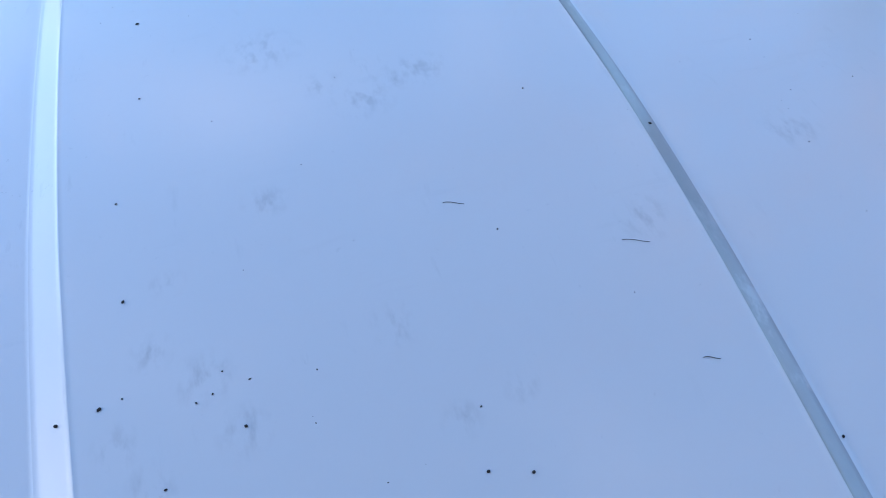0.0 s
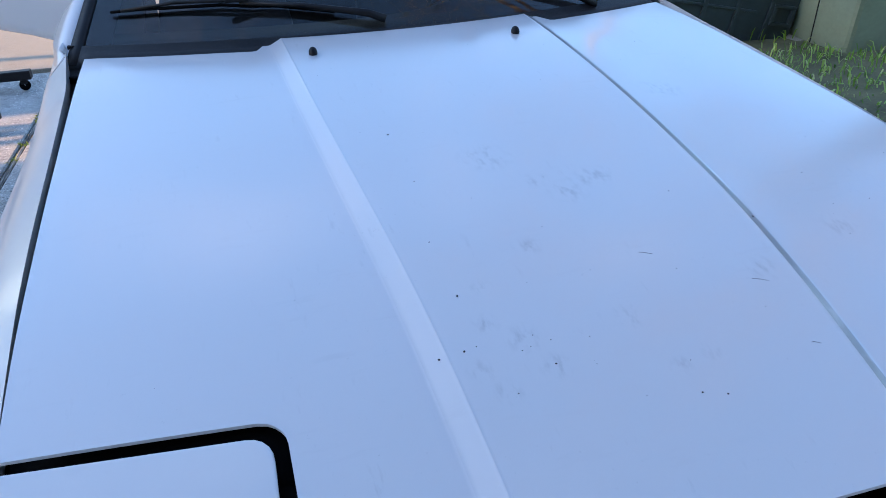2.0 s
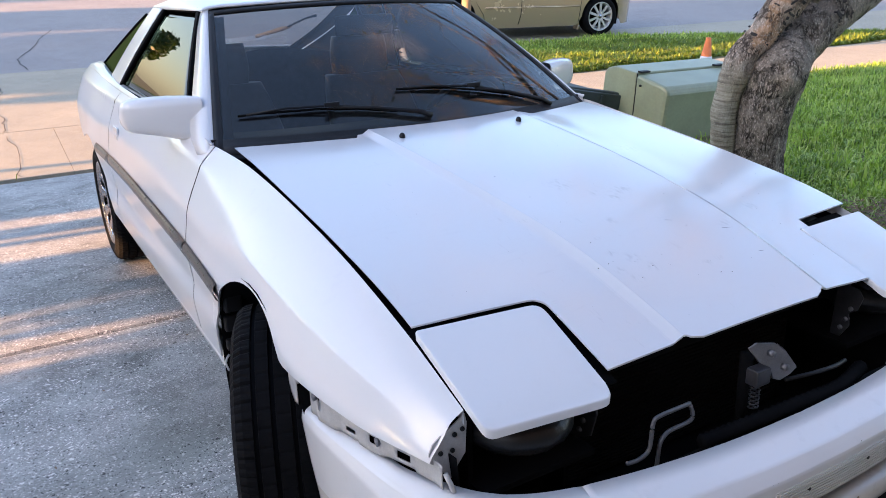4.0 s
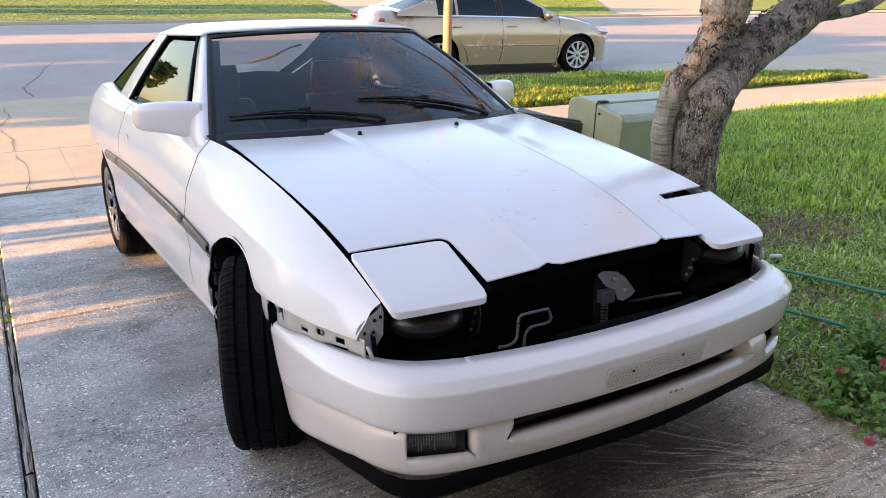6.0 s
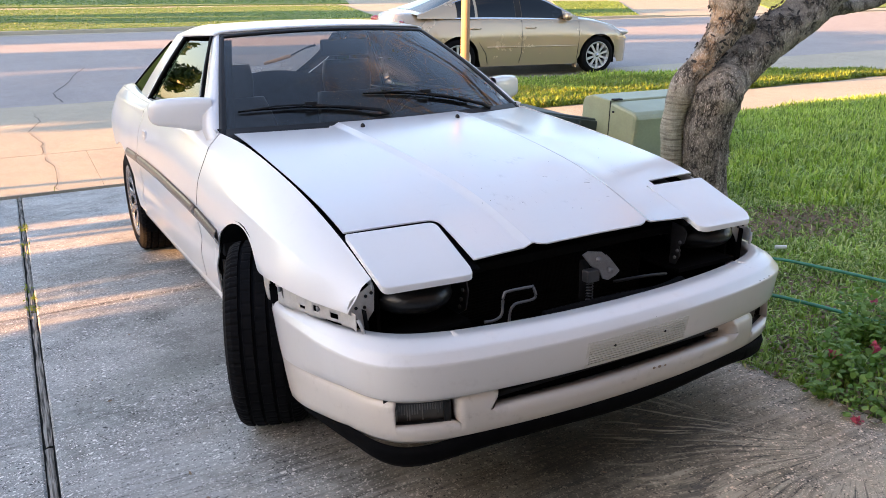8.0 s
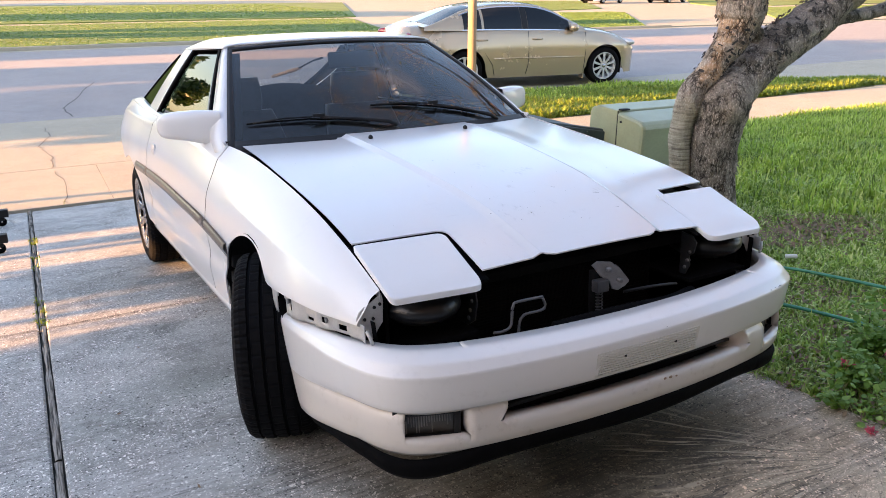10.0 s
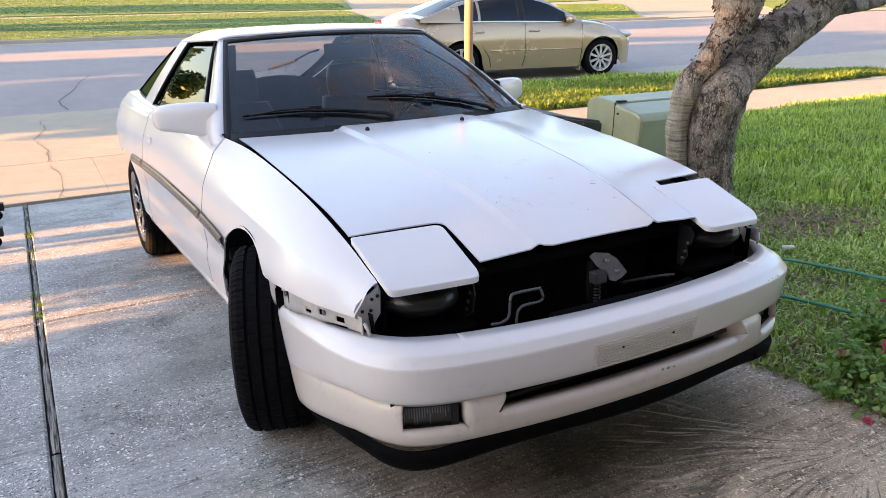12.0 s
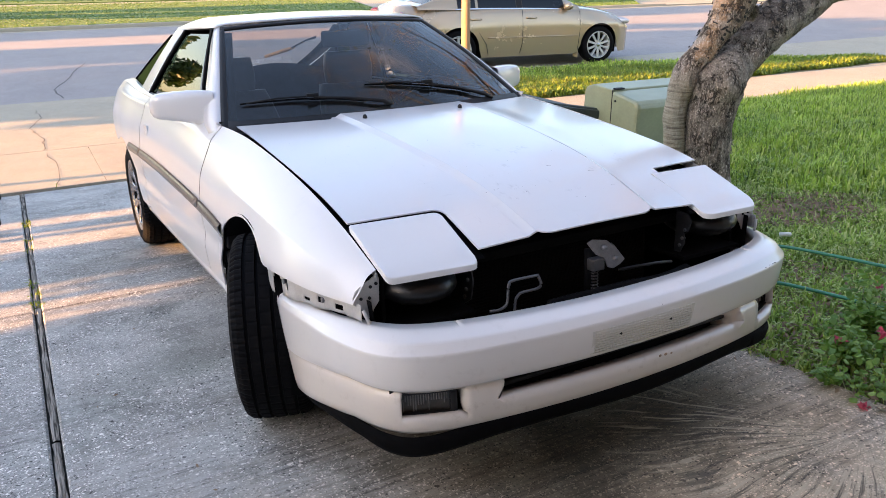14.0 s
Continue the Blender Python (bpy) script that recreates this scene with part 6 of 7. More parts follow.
# ---------------------------------------------------------------- the old tree beside the driveway
def bark_material(name, light, tones, rings=False):
    """Bark in upright plates with dark cracks, lichen-grey and tan patches."""
    BARK = material(name, 0.9)
    _v = coords(BARK)
    _wide, _fine = noise_tex(BARK, 3.2, 5, 0.6, _v), noise_tex(BARK, 70.0, 6, 0.75, _v)

    def stretched(scale, push):
        m = node(BARK, "ShaderNodeMapping")
        m.inputs["Scale"].default_value = scale
        link(BARK, _v, m.inputs["Vector"])
        if not push:
            return m.outputs[0]
        n = node(BARK, "ShaderNodeTexNoise", Scale=9.0, Detail=5.0, Roughness=0.65)
        link(BARK, _v, n.inputs["Vector"])
        add = node(BARK, "ShaderNodeVectorMath")
        add.operation = "MULTIPLY_ADD"
        link(BARK, n.outputs["Color"], add.inputs[0])
        add.inputs[1].default_value = (push, push, push)
        link(BARK, m.outputs[0], add.inputs[2])
        return add.outputs[0]

    def cracks(scale, push, width, keep):
        vor = node(BARK, "ShaderNodeTexVoronoi", Scale=1.0, Randomness=1.0)
        vor.feature = "DISTANCE_TO_EDGE"
        link(BARK, stretched(scale, push), vor.inputs["Vector"])
        c = ramp(BARK, vor.outputs["Distance"], [(0.0, grey(0)), (width * 0.4, grey(0.35)), (width, grey(1))])
        return mix(BARK, ramp(BARK, noise_tex(BARK, 6.5, 3, 0.6, _v), [(keep, grey(0)), (keep + 0.14, grey(1))]), grey(1), c)

    xyz = node(BARK, "ShaderNodeSeparateXYZ")
    link(BARK, _v, xyz.inputs[0])
    _gap = mix(BARK, 1.0, cracks((16, 16, 3.0), 1.5, 0.085, 0.44), cracks((58, 58, 20), 1.8, 0.11, 0.46), "MULTIPLY")
    _fib = noise_tex(BARK, 1.0, 7, 0.75, stretched((46, 46, 12), 1.2))
    _c = ramp(BARK, _wide, tones)
    _c = mix(BARK, 0.50, _c, ramp(BARK, _fib, [(0.36, (0.030, 0.025, 0.021)), (0.50, (0.135, 0.116, 0.098)), (0.66, (0.34, 0.305, 0.27))]))
    _c = mix(BARK, 0.30, _c, ramp(BARK, _fine, [(0.38, (0.03, 0.026, 0.022)), (0.62, (0.36, 0.33, 0.29))]))
    # pale scales left standing, dark flakes half shed
    for sc, lo, tone in (((85, 85, 48), 0.57, (0.38, 0.35, 0.32)), ((34, 34, 20), 0.62, (0.045, 0.038, 0.033))):
        f = ramp(BARK, noise_tex(BARK, 1.0, 4, 0.7, stretched(sc, 1.5)), [(lo, grey(0)), (lo + 0.03, grey(0.85))])
        _c = mix(BARK, f, _c, tone)
    if rings:       # the lower stem is ringed and grey
        rg = noise_tex(BARK, 1.0, 4, 0.6, stretched((5, 5, 60), 0.8))
        low = node(BARK, "ShaderNodeMapRange")
        link(BARK, xyz.outputs[2], low.inputs[0])
        low.inputs[1].default_value, low.inputs[2].default_value, low.inputs[3].default_value, low.inputs[4].default_value = 0.62, 0.42, 0.0, 0.8
        _c = mix(BARK, low.outputs[0], _c, ramp(BARK, rg, [(0.36, (0.07, 0.066, 0.055)), (0.48, (0.17, 0.17, 0.14)), (0.62, (0.26, 0.26, 0.22))]))
        _gap = mix(BARK, low.outputs[0], _gap, grey(1))
    _c = mix(BARK, _gap, mix(BARK, 1.0, _c, (0.16, 0.14, 0.125), "MULTIPLY"), _c)
    base(BARK, mix(BARK, 1.0, _c, (light, light * 0.935, light * 0.855), "MULTIPLY"))
    bump(BARK, mix(BARK, 0.5, mix(BARK, 0.35, _fib, _fine), _gap), 1.0, 0.04)
    return BARK


BARK = bark_material("grey_brown_bark", 1.75, [(0.30, (0.085, 0.07, 0.058)), (0.42, (0.125, 0.105, 0.088)), (0.52, (0.155, 0.135, 0.113)), (0.60, (0.17, 0.165, 0.14)), (0.70, (0.24, 0.19, 0.14))])
BARK_PALE = bark_material("pale_flaking_bark", 2.1, [(0.32, (0.12, 0.10, 0.085)), (0.43, (0.24, 0.20, 0.17)), (0.50, (0.34, 0.28, 0.235)), (0.545, (0.36, 0.25, 0.17)), (0.58, (0.46, 0.25, 0.11))], True)
FLAKE = simple("dark_bark_flakes", (0.055, 0.046, 0.040), 0.9, vary=0.5, scale=30)


def limb_bm(pts, radii, seed, sides=84, per=24, rough=0.15):
    """A gnarled limb: a swept ring with bulges and furrows."""
    P = catmull([(*p, r) for p, r in zip(pts, radii)], per)
    bm = bmesh.new()
    rings = []
    for i, q in enumerate(P):
        a, b = P[max(i - 1, 0)], P[min(i + 1, len(P) - 1)]
        d = Vector(b[:3] - a[:3]).normalized()
        u = d.cross(Vector((0.2, 1, 0.1))).normalized()
        w = d.cross(u)
        ring = []
        for k in range(sides):
            t = 2 * math.pi * k / sides
            o = u * math.cos(t) + w * math.sin(t)
            base_p = Vector(q[:3])
            n1 = noise.noise((base_p + o * 0.25) * 4.0 + Vector((seed, 0, 0)))
            n2 = noise.noise(Vector((math.cos(t) * 3, math.sin(t) * 3, i * 0.12)) + Vector((0, seed, 0)))
            n3 = noise.noise((base_p + o * q[3]) * 11)
            furrow = 1 - abs(noise.noise(Vector(((base_p.x + o.x * q[3]) * 16, (base_p.y + o.y * q[3]) * 16, base_p.z * 5 + seed)))) * 2
            ring.append(bm.verts.new(base_p + o * q[3] * (1 + rough * 1.2 * n1 + rough * n2 + rough * 0.6 * n3 - rough * 0.6 * max(0.0, furrow) ** 3)))
        rings.append(ring)
    for a, b in zip(rings, rings[1:]):
        for k in range(sides):
            bm.faces.new((a[k], a[(k + 1) % sides], b[(k + 1) % sides], b[k]))
    bm.faces.new(rings[-1])
    return bm


tree = thing("tree", "old gnarled tree with two twisted grey-brown stems on the lawn", "tree")
tree.matrix_world = Matrix.Translation((-0.213, -0.315, 0.221)) @ Matrix.Scale(0.85, 4)
part("trunk", limb_bm([(3.787, 2.427, -0.632), (3.759, 2.459, -0.244), (3.751, 2.468, -0.016), (3.747, 2.473, 0.207), (3.759, 2.459, 0.355), (3.779, 2.436, 0.501), (4.010, 2.540, 0.616), (4.149, 2.540, 0.726), (4.288, 2.540, 0.812), (4.456, 2.540, 0.920), (4.672, 2.540, 1.018), (4.844, 2.540, 1.105), (5.014, 2.540, 1.196), (5.195, 2.540, 1.322), (5.383, 2.540, 1.521), (5.800, 3.200, 2.500)], [0.237, 0.202, 0.204, 0.219, 0.217, 0.213, 0.201, 0.195, 0.184, 0.195, 0.189, 0.181, 0.171, 0.161, 0.140, 0.090], 3.1, sides=96, per=16, rough=0.055), BARK, tree, "thick furrowed main stem leaning into a side limb")
part("stem", limb_bm([(3.527, 2.566, -0.472), (3.496, 2.598, -0.014), (3.483, 2.612, 0.208), (3.491, 2.603, 0.355), (3.511, 2.582, 0.501), (3.544, 2.577, 0.606), (3.647, 2.524, 0.746), (3.718, 2.505, 0.866), (3.806, 2.481, 1.001), (3.875, 2.478, 1.118), (3.897, 2.484, 1.252), (3.910, 2.514, 1.418), (3.925, 2.573, 1.681), (3.850, 2.800, 2.300), (3.650, 3.000, 3.000)], [0.096, 0.089, 0.095, 0.095, 0.112, 0.103, 0.105, 0.112, 0.138, 0.167, 0.203, 0.200, 0.161, 0.140, 0.100], 7.7, sides=84, per=16, rough=0.055), BARK_PALE, tree, "twisted paler stem with flaking bark and tan patches")
part("knot", limb_bm([(4.02, 2.42, 0.99), (4.02, 2.38, 1.06), (4.01, 2.36, 1.10)], [.05, .04, .022], 1.3, sides=16, per=4, rough=0.3), BARK, tree, "small dark broken stub in the fork")
part("stem", limb_bm([(4.14, 2.80, 0.62), (4.26, 2.84, 1.0), (4.42, 2.88, 1.32), (4.6, 3.0, 1.9), (4.8, 3.2, 2.7)], [.12, .11, .10, .09, .07], 2.3, sides=40, per=14), BARK, tree, "thin upright stem behind the fork")
part("branch", limb_bm([(5.02, 2.66, 1.12), (5.24, 2.58, 1.15), (5.59, 2.55, 1.175), (5.96, 2.55, 1.235), (6.6, 2.5, 1.5)], [.11, .075, .064, .060, .03], 9.2, sides=18), BARK, tree, "thin side branch")
# curled flakes of shed bark on the upper stem and along the limb
_fr, _fl = random.Random(19), bmesh.new()
for _axis, _rad, _n in ((((3.62, 2.54, 0.72), (3.806, 2.481, 1.001), (3.897, 2.484, 1.252), (3.91, 2.514, 1.42)), (0.105, 0.138, 0.203, 0.20), 260),
                        (((4.24, 2.54, 0.85), (4.62, 2.54, 1.02), (4.96, 2.54, 1.20)), (0.19, 0.19, 0.172), 170)):
    _pts = catmull([(*p, q) for p, q in zip(_axis, _rad)], 10)
    for _k in range(_n):
        _i = _fr.randrange(len(_pts) - 1)
        _d = Vector(_pts[_i + 1][:3] - _pts[_i][:3]).normalized()
        _a = _fr.gauss(3.5, 1.2) if _n > 200 else _fr.uniform(0, 6.28)
        _u = _d.cross(Vector((0.2, 1, 0.1))).normalized()
        _o = _u * math.cos(_a) + _d.cross(_u) * math.sin(_a)
        _t = _d.cross(_o)
        _c = Vector(_pts[_i][:3]) + _o * (_pts[_i][3] * _fr.uniform(0.94, 1.005))
        _l, _w = _fr.uniform(0.010, 0.032), _fr.uniform(0.006, 0.014)
        _q = (_d * math.cos(_a * 3) + _t * math.sin(_a * 3), _t * math.cos(_a * 3) - _d * math.sin(_a * 3))
        _v = [_fl.verts.new(_c + _q[0] * _l * i + _q[1] * _w * j * (1 - 0.3 * abs(i)) + _o * (0.007 * i * i + _fr.uniform(-0.003, 0.004))) for i in (-1, 0, 1) for j in (-1, 1)]
        _fl.faces.new((_v[0], _v[1], _v[3], _v[2]))
        _fl.faces.new((_v[2], _v[3], _v[5], _v[4]))
tagged(part("loose_bark", _fl, FLAKE, tree, smooth=False, solid=0.003), "dark curled flakes of loose bark", kind="stuff")
_cl, _rd = [], []
_r = random.Random(5)
for k in range(17):
    a = _r.uniform(0, 6.28)
    d = _r.uniform(0.6, 3.4)
    tip = Vector((4.4 + d * math.cos(a), 2.9 + d * math.sin(a), _r.uniform(2.6, 5.2)))
    st = Vector((3.8, 2.95, 2.7)) if k % 2 else Vector((5.7, 3.2, 2.3))
    midp = (st + tip) / 2 + Vector((_r.uniform(-.3, .3), _r.uniform(-.3, .3), _r.uniform(-.1, .4)))
    part("branch", tube_bm(catmull([st, midp, tip], 4), [0.042 * (1 - 0.085 * i) for i in range(9)], 7), BARK, tree)
    for j in range(5):
        _cl.append(tip + Vector((_r.gauss(0, .5), _r.gauss(0, .5), _r.gauss(0, .35))))
        _rd.append(_r.uniform(.35, .7))
leaf_cloud("crown", _cl, _rd, 260, 0.05, LEAF, 31, "loose crown of small green leaves", tree)
_tw = bmesh.new()
for c in _cl:
    for j in range(13):
        v = Vector((_r.gauss(0, 1), _r.gauss(0, 1), _r.gauss(0, 0.7)))
        k = Vector((_r.gauss(0, .12), _r.gauss(0, .12), _r.gauss(0, .12)))
        tube_bm([c - v * 0.30, c + k, c + v * 0.30 + k], [0.0036, 0.0026, 0.0012], 4, _tw)
tagged(part("twigs", _tw, BARK_PALE, tree), "thin bare brown twigs", kind="stuff")


# ---------------------------------------------------------------- utility boxes, pole, cone
UGREEN = simple("pale_green_enamel", (0.285, 0.315, 0.20), 0.45, 0.0, 0.15, vary=0.16, scale=3)
BGREEN = simple("dark_green_plastic", (0.046, 0.062, 0.060), 0.5, vary=0.25, scale=8)
TAN = simple("tan_lamp_post", (0.30, 0.225, 0.145), 0.7, vary=0.2, scale=5, bumps=0.2)


def make_transformer():
    root = thing("transformer_box", "pale green metal transformer cabinet standing on the lawn", "utility box")
    root.matrix_world = Matrix.Translation((3.71, 3.28, -0.345)) @ Matrix.Rotation(radians(-3), 4, "Z") @ Matrix.Diagonal((1.16, 1.16, 0.90, 1))
    H = 0.68
    # rear tank with curved top edge
    prof = [(0.36, 0.0), (0.36, H - 0.01), (0.62, H + 0.005), (0.71, H - 0.03), (0.74, H - 0.09), (0.76, 0.0)]
    bm = poly_plate([(0.0, y, z) for y, z in prof], (1.02, 0, 0))
    part("tank", bm, UGREEN, root, "pale green rear cabinet", smooth=False, bevel=0.012)
    prof = [(0.354, 0.0), (0.354, H - 0.02), (0.05, H - 0.075), (0.012, H - 0.10), (0.0, H - 0.15), (0.02, 0.0)]
    bm = poly_plate([(-0.012, y, z) for y, z in prof], (1.044, 0, 0))
    part("hood_door", bm, UGREEN, root, "pale green sloping front door", smooth=False, bevel=0.03)
    for x in (0.02, 0.80):
        part("hinge", box_bm(x, x + 0.09, 0.33, 0.375, H - 0.012, H + 0.006), BLACKP, root, "dark hinge", smooth=False, bevel=0.003)
    bm = bmesh.new()
    bmesh.ops.create_cone(bm, cap_ends=True, segments=12, radius1=0.012, radius2=0.012, depth=0.01,
                          matrix=Matrix.Translation((-0.014, 0.29, H - 0.12)) @ Matrix.Rotation(math.pi / 2, 4, "Y"))
    part("lock", bm, BLACKP, root)
    part("seam", box_bm(-0.004, 0.004, 0.349, 0.356, 0.0, H - 0.015), BLACKP, root, smooth=False)
    part("pad", box_bm(-0.06, 1.09, -0.05, 0.82, -0.08, 0.02), WALKC, root, "concrete pad", smooth=False, bevel=0.01)


def make_bin():
    root = thing("plastic_bin", "dark green plastic bin lying on its side in the grass", "bin")
    root.matrix_world = Matrix.Translation((3.13, 4.03, -0.105)) @ Matrix.Rotation(radians(-8), 4, "Z") @ Matrix.Rotation(radians(10), 4, "Y") @ Matrix.Diagonal((1.3, 1.2, 0.75, 1))
    rows = []
    for t in frange(0, 1, 8):
        y = 0.0 + 0.95 * t
        k = 1 - 0.18 * t
        rows.append([(x * k, y, z * k) for x, z in ((-.42, -.30), (-.45, -.24), (-.45, .22), (-.40, .30), (.40, .30), (.45, .22), (.45, -.24), (.42, -.30))])
    part("body", grid(rows, closed=True), BGREEN, root, "dark green bin body", smooth=False, solid=0.008)
    part("bottom", box_bm(-.35, .35, .94, .955, -.24, .24), BGREEN, root, smooth=False)
    bm = bmesh.new()
    for x0, x1, z0, z1 in ((-.49, .49, .285, .335), (-.49, .49, -.335, -.285), (-.49, -.44, -.30, .30), (.44, .49, -.30, .30)):
        box_bm(x0, x1, -0.03, 0.03, z0, z1, bm)
    part("rim", bm, BGREEN, root, "thick dark green rim", smooth=False, bevel=0.012)
    part("lid", box_bm(-.47, .47, -0.055, -0.025, -.31, .31), BGREEN, root, "flat dark green lid", smooth=False, bevel=0.01)
    for x in (-.30, -.10, .10, .30):
        part("rib", box_bm(x - 0.012, x + 0.012, -0.07, -0.05, -.28, .28), BGREEN, root, smooth=False, bevel=0.004)
    part("rib", box_bm(-.45, .22, -0.068, -0.05, .02, .045), BGREEN, root, smooth=False, bevel=0.004)
    bm = bmesh.new()
    for x0, x1, z0, z1 in ((.31, .45, .10, .13), (.31, .45, -.07, -.04), (.31, .335, -.04, .10), (.425, .45, -.04, .10)):
        box_bm(x0, x1, -0.08, -0.05, z0, z1, bm)
    part("grip_frame", bm, BGREEN, root, "square moulded grip", smooth=False, bevel=0.004)


make_transformer()
make_bin()

post = thing("street_lamp_post", "tan weathered street lamp post in the grass strip", "lamp post")
part("shaft", tube_bm([(4.36, 7.55, STREET_Z - 0.2), (4.355, 7.55, 1.0), (4.35, 7.55, 3.6)], [0.066, 0.062, 0.05], 16), TAN, post)
part("base_collar", tube_bm([(4.36, 7.55, STREET_Z - 0.05), (4.36, 7.55, STREET_Z + 0.18)], 0.085, 16), TAN, post)


def make_cone():
    root = thing("traffic_cone", "faded orange traffic cone with white collar behind the cabinet", "cone")
    root.matrix_world = Matrix.Translation((5.77, 4.70, ground_z(5.7, 4.7)))
    OR = simple("faded_orange_plastic", (0.75, 0.20, 0.06), 0.6, vary=0.15)
    WH = simple("white_collar", (0.72, 0.68, 0.66), 0.5, vary=0.1)
    part("foot", box_bm(-.17, .17, -.17, .17, 0, .03), OR, root, smooth=False, bevel=0.01)

    def seg(nm, z0, z1, mat, d):
        r = lambda z: 0.135 - 0.155 * z + d
        bm = bmesh.new()
        bmesh.ops.create_cone(bm, cap_ends=True, segments=24, radius1=r(z0), radius2=r(z1), depth=z1 - z0, matrix=Matrix.Translation((0, 0, (z0 + z1) / 2)))
        part(nm, bm, mat, root)
    seg("cone_body", 0.02, 0.70, OR, 0)
    seg("collar", 0.30, 0.50, WH, 0.003)


make_cone()


def make_crane():
    root = thing("floor_crane", "black steel floor crane legs on casters at the driveway edge", "crane")
    root.matrix_world = TILT.copy()
    for y in (3.76, 4.77):
        part("leg", box_bm(-3.0, -1.645, y - 0.04, y + 0.04, 0.075, 0.135), BLACKP, root, "black square steel leg", smooth=False, bevel=0.006)
        for x in (-2.85, -1.70):
            fork = part("caster_fork", box_bm(x - 0.022, x + 0.022, y - 0.02, y + 0.02, 0.045, 0.076), BLACKP, root, smooth=False, bevel=0.003)
            bm = lathe_x([(-0.013, 0.006), (-0.013, 0.031), (-0.009, 0.035), (0.009, 0.035), (0.013, 0.031), (0.013, 0.006)], 20)
            bm.transform(Matrix.Translation((x, y, 0.036)) @ Matrix.Rotation(math.pi / 2, 4, "Z"))
            part("caster_wheel", bm, BLACKR, root)
    part("cross_beam", box_bm(-3.08, -2.99, 3.70, 4.83, 0.07, 0.145), BLACKP, root, "black steel cross beam", smooth=False, bevel=0.006)


make_crane()


# ---------------------------------------------------------------- hose, shrub, litter
HOSE = simple("green_garden_hose", (0.045, 0.26, 0.15), 0.35, 0.0, 0.2, vary=0.25, scale=10)
hose = thing("garden_hose", "green garden hose lying in two runs across the lawn", "hose")
hose.matrix_world = TILT.copy()
part("hose_run", tube_bm(catmull([(1.55, 1.2, .03), (1.80, .80, .035), (1.97, .48, .04), (2.045, .33, .045), (2.10, .08, .045), (2.13, -.13, .045), (2.2, -.6, .045), (2.4, -1.4, .03)], 8), 0.0085, 10), HOSE, hose)
part("hose_run", tube_bm(catmull([(1.40, .55, .03), (1.50, .16, .035), (1.56, -.02, .04), (1.60, -.25, .042), (1.615, -.455, .045), (1.70, -.95, .04), (2.0, -1.8, .03)], 8), 0.0085, 10), HOSE, hose)
pipe = thing("pipe_stub", "short white plastic pipe stub lying in the grass", "pipe")
pipe.matrix_world = TILT.copy()
part("tube", tube_bm([(2.20, .50, .05), (2.25, .465, .05)], 0.012, 10), simple("white_plastic", (0.7, 0.7, 0.66), 0.5), pipe)

def round_leaves(name, centres, radii, n, size, mat, seed, label, parent):
    """Many small round leaves, mostly facing up, in and round the clumps."""
    g = np.random.default_rng(seed)
    c = np.array(centres)
    k = g.integers(0, len(c), n)
    v = g.normal(0, 1, (n, 3))
    v /= np.linalg.norm(v, axis=1)[:, None]
    p = c[k] + v * np.array(radii)[k][:, None] * (g.uniform(0.1, 1, n) ** 0.5)[:, None] * np.array([1, 1, 0.8])
    p[:, 2] = np.maximum(p[:, 2], 0.006)
    up = g.normal(0, 0.55, (n, 3)) + np.array([0, 0, 1.0])
    up /= np.linalg.norm(up, axis=1)[:, None]
    a = np.cross(up, g.normal(0, 1, (n, 3)))
    a /= np.linalg.norm(a, axis=1)[:, None]
    b = np.cross(up, a)
    s_ = (size * g.uniform(0.6, 1.3, n))[:, None]
    ring = [p + (a * math.cos(t) + b * math.sin(t) * 0.85) * s_ + up * s_ * (0.18 if i % 2 else 0.0) for i, t in enumerate(2 * math.pi * q / 7 for q in range(7))]
    ob = mesh_object(name, np.stack(ring, 1).reshape(-1, 3), np.arange(n * 7).reshape(-1, 7), mat)
    ob.parent = parent
    return tagged(ob, label)


shrub = thing("flowering_shrub", "low green shrub with pink flowers at the lawn edge", "shrub")
shrub.matrix_world = TILT.copy()
_r = random.Random(9)
_cl, _rd = [], []
for k in range(120):
    x, y = _r.uniform(0.86, 1.95), _r.uniform(-1.55, -0.42)
    if x + y * 0.62 < 0.37 or y > -0.71 + 0.42 * (x - 0.87):
        continue
    h = _r.uniform(0.03, 0.16) * (0.6 + 0.6 * min(1, (x - 0.8)))
    _cl.append((x, y, h))
    _rd.append(_r.uniform(0.05, 0.11))
    if k % 2:
        part("twig", tube_bm([(x, y, 0), (x + _r.uniform(-.04, .04), y + _r.uniform(-.04, .04), h)], 0.0025, 5), BARK, shrub)
round_leaves("foliage", _cl, _rd, 6000, 0.0132, SHRUBL, 33, "small rounded green leaves", shrub)
for x, y, z in ((1.64, -.43, .13), (1.17, -.725, .13), (1.035, -.66, .12), (0.85, -.89, .006), (1.25, -.86, .14), (1.45, -.75, .15)):
    c = Vector((x, y, z))
    leaf_cloud("flower", [c + Vector((_r.gauss(0, .006), _r.gauss(0, .006), _r.gauss(0, .004))) for _ in range(4)], [0.016] * 4, 16, 0.016, PETAL, int(x * 1000), "pink blossom", shrub, flatten=0.6)


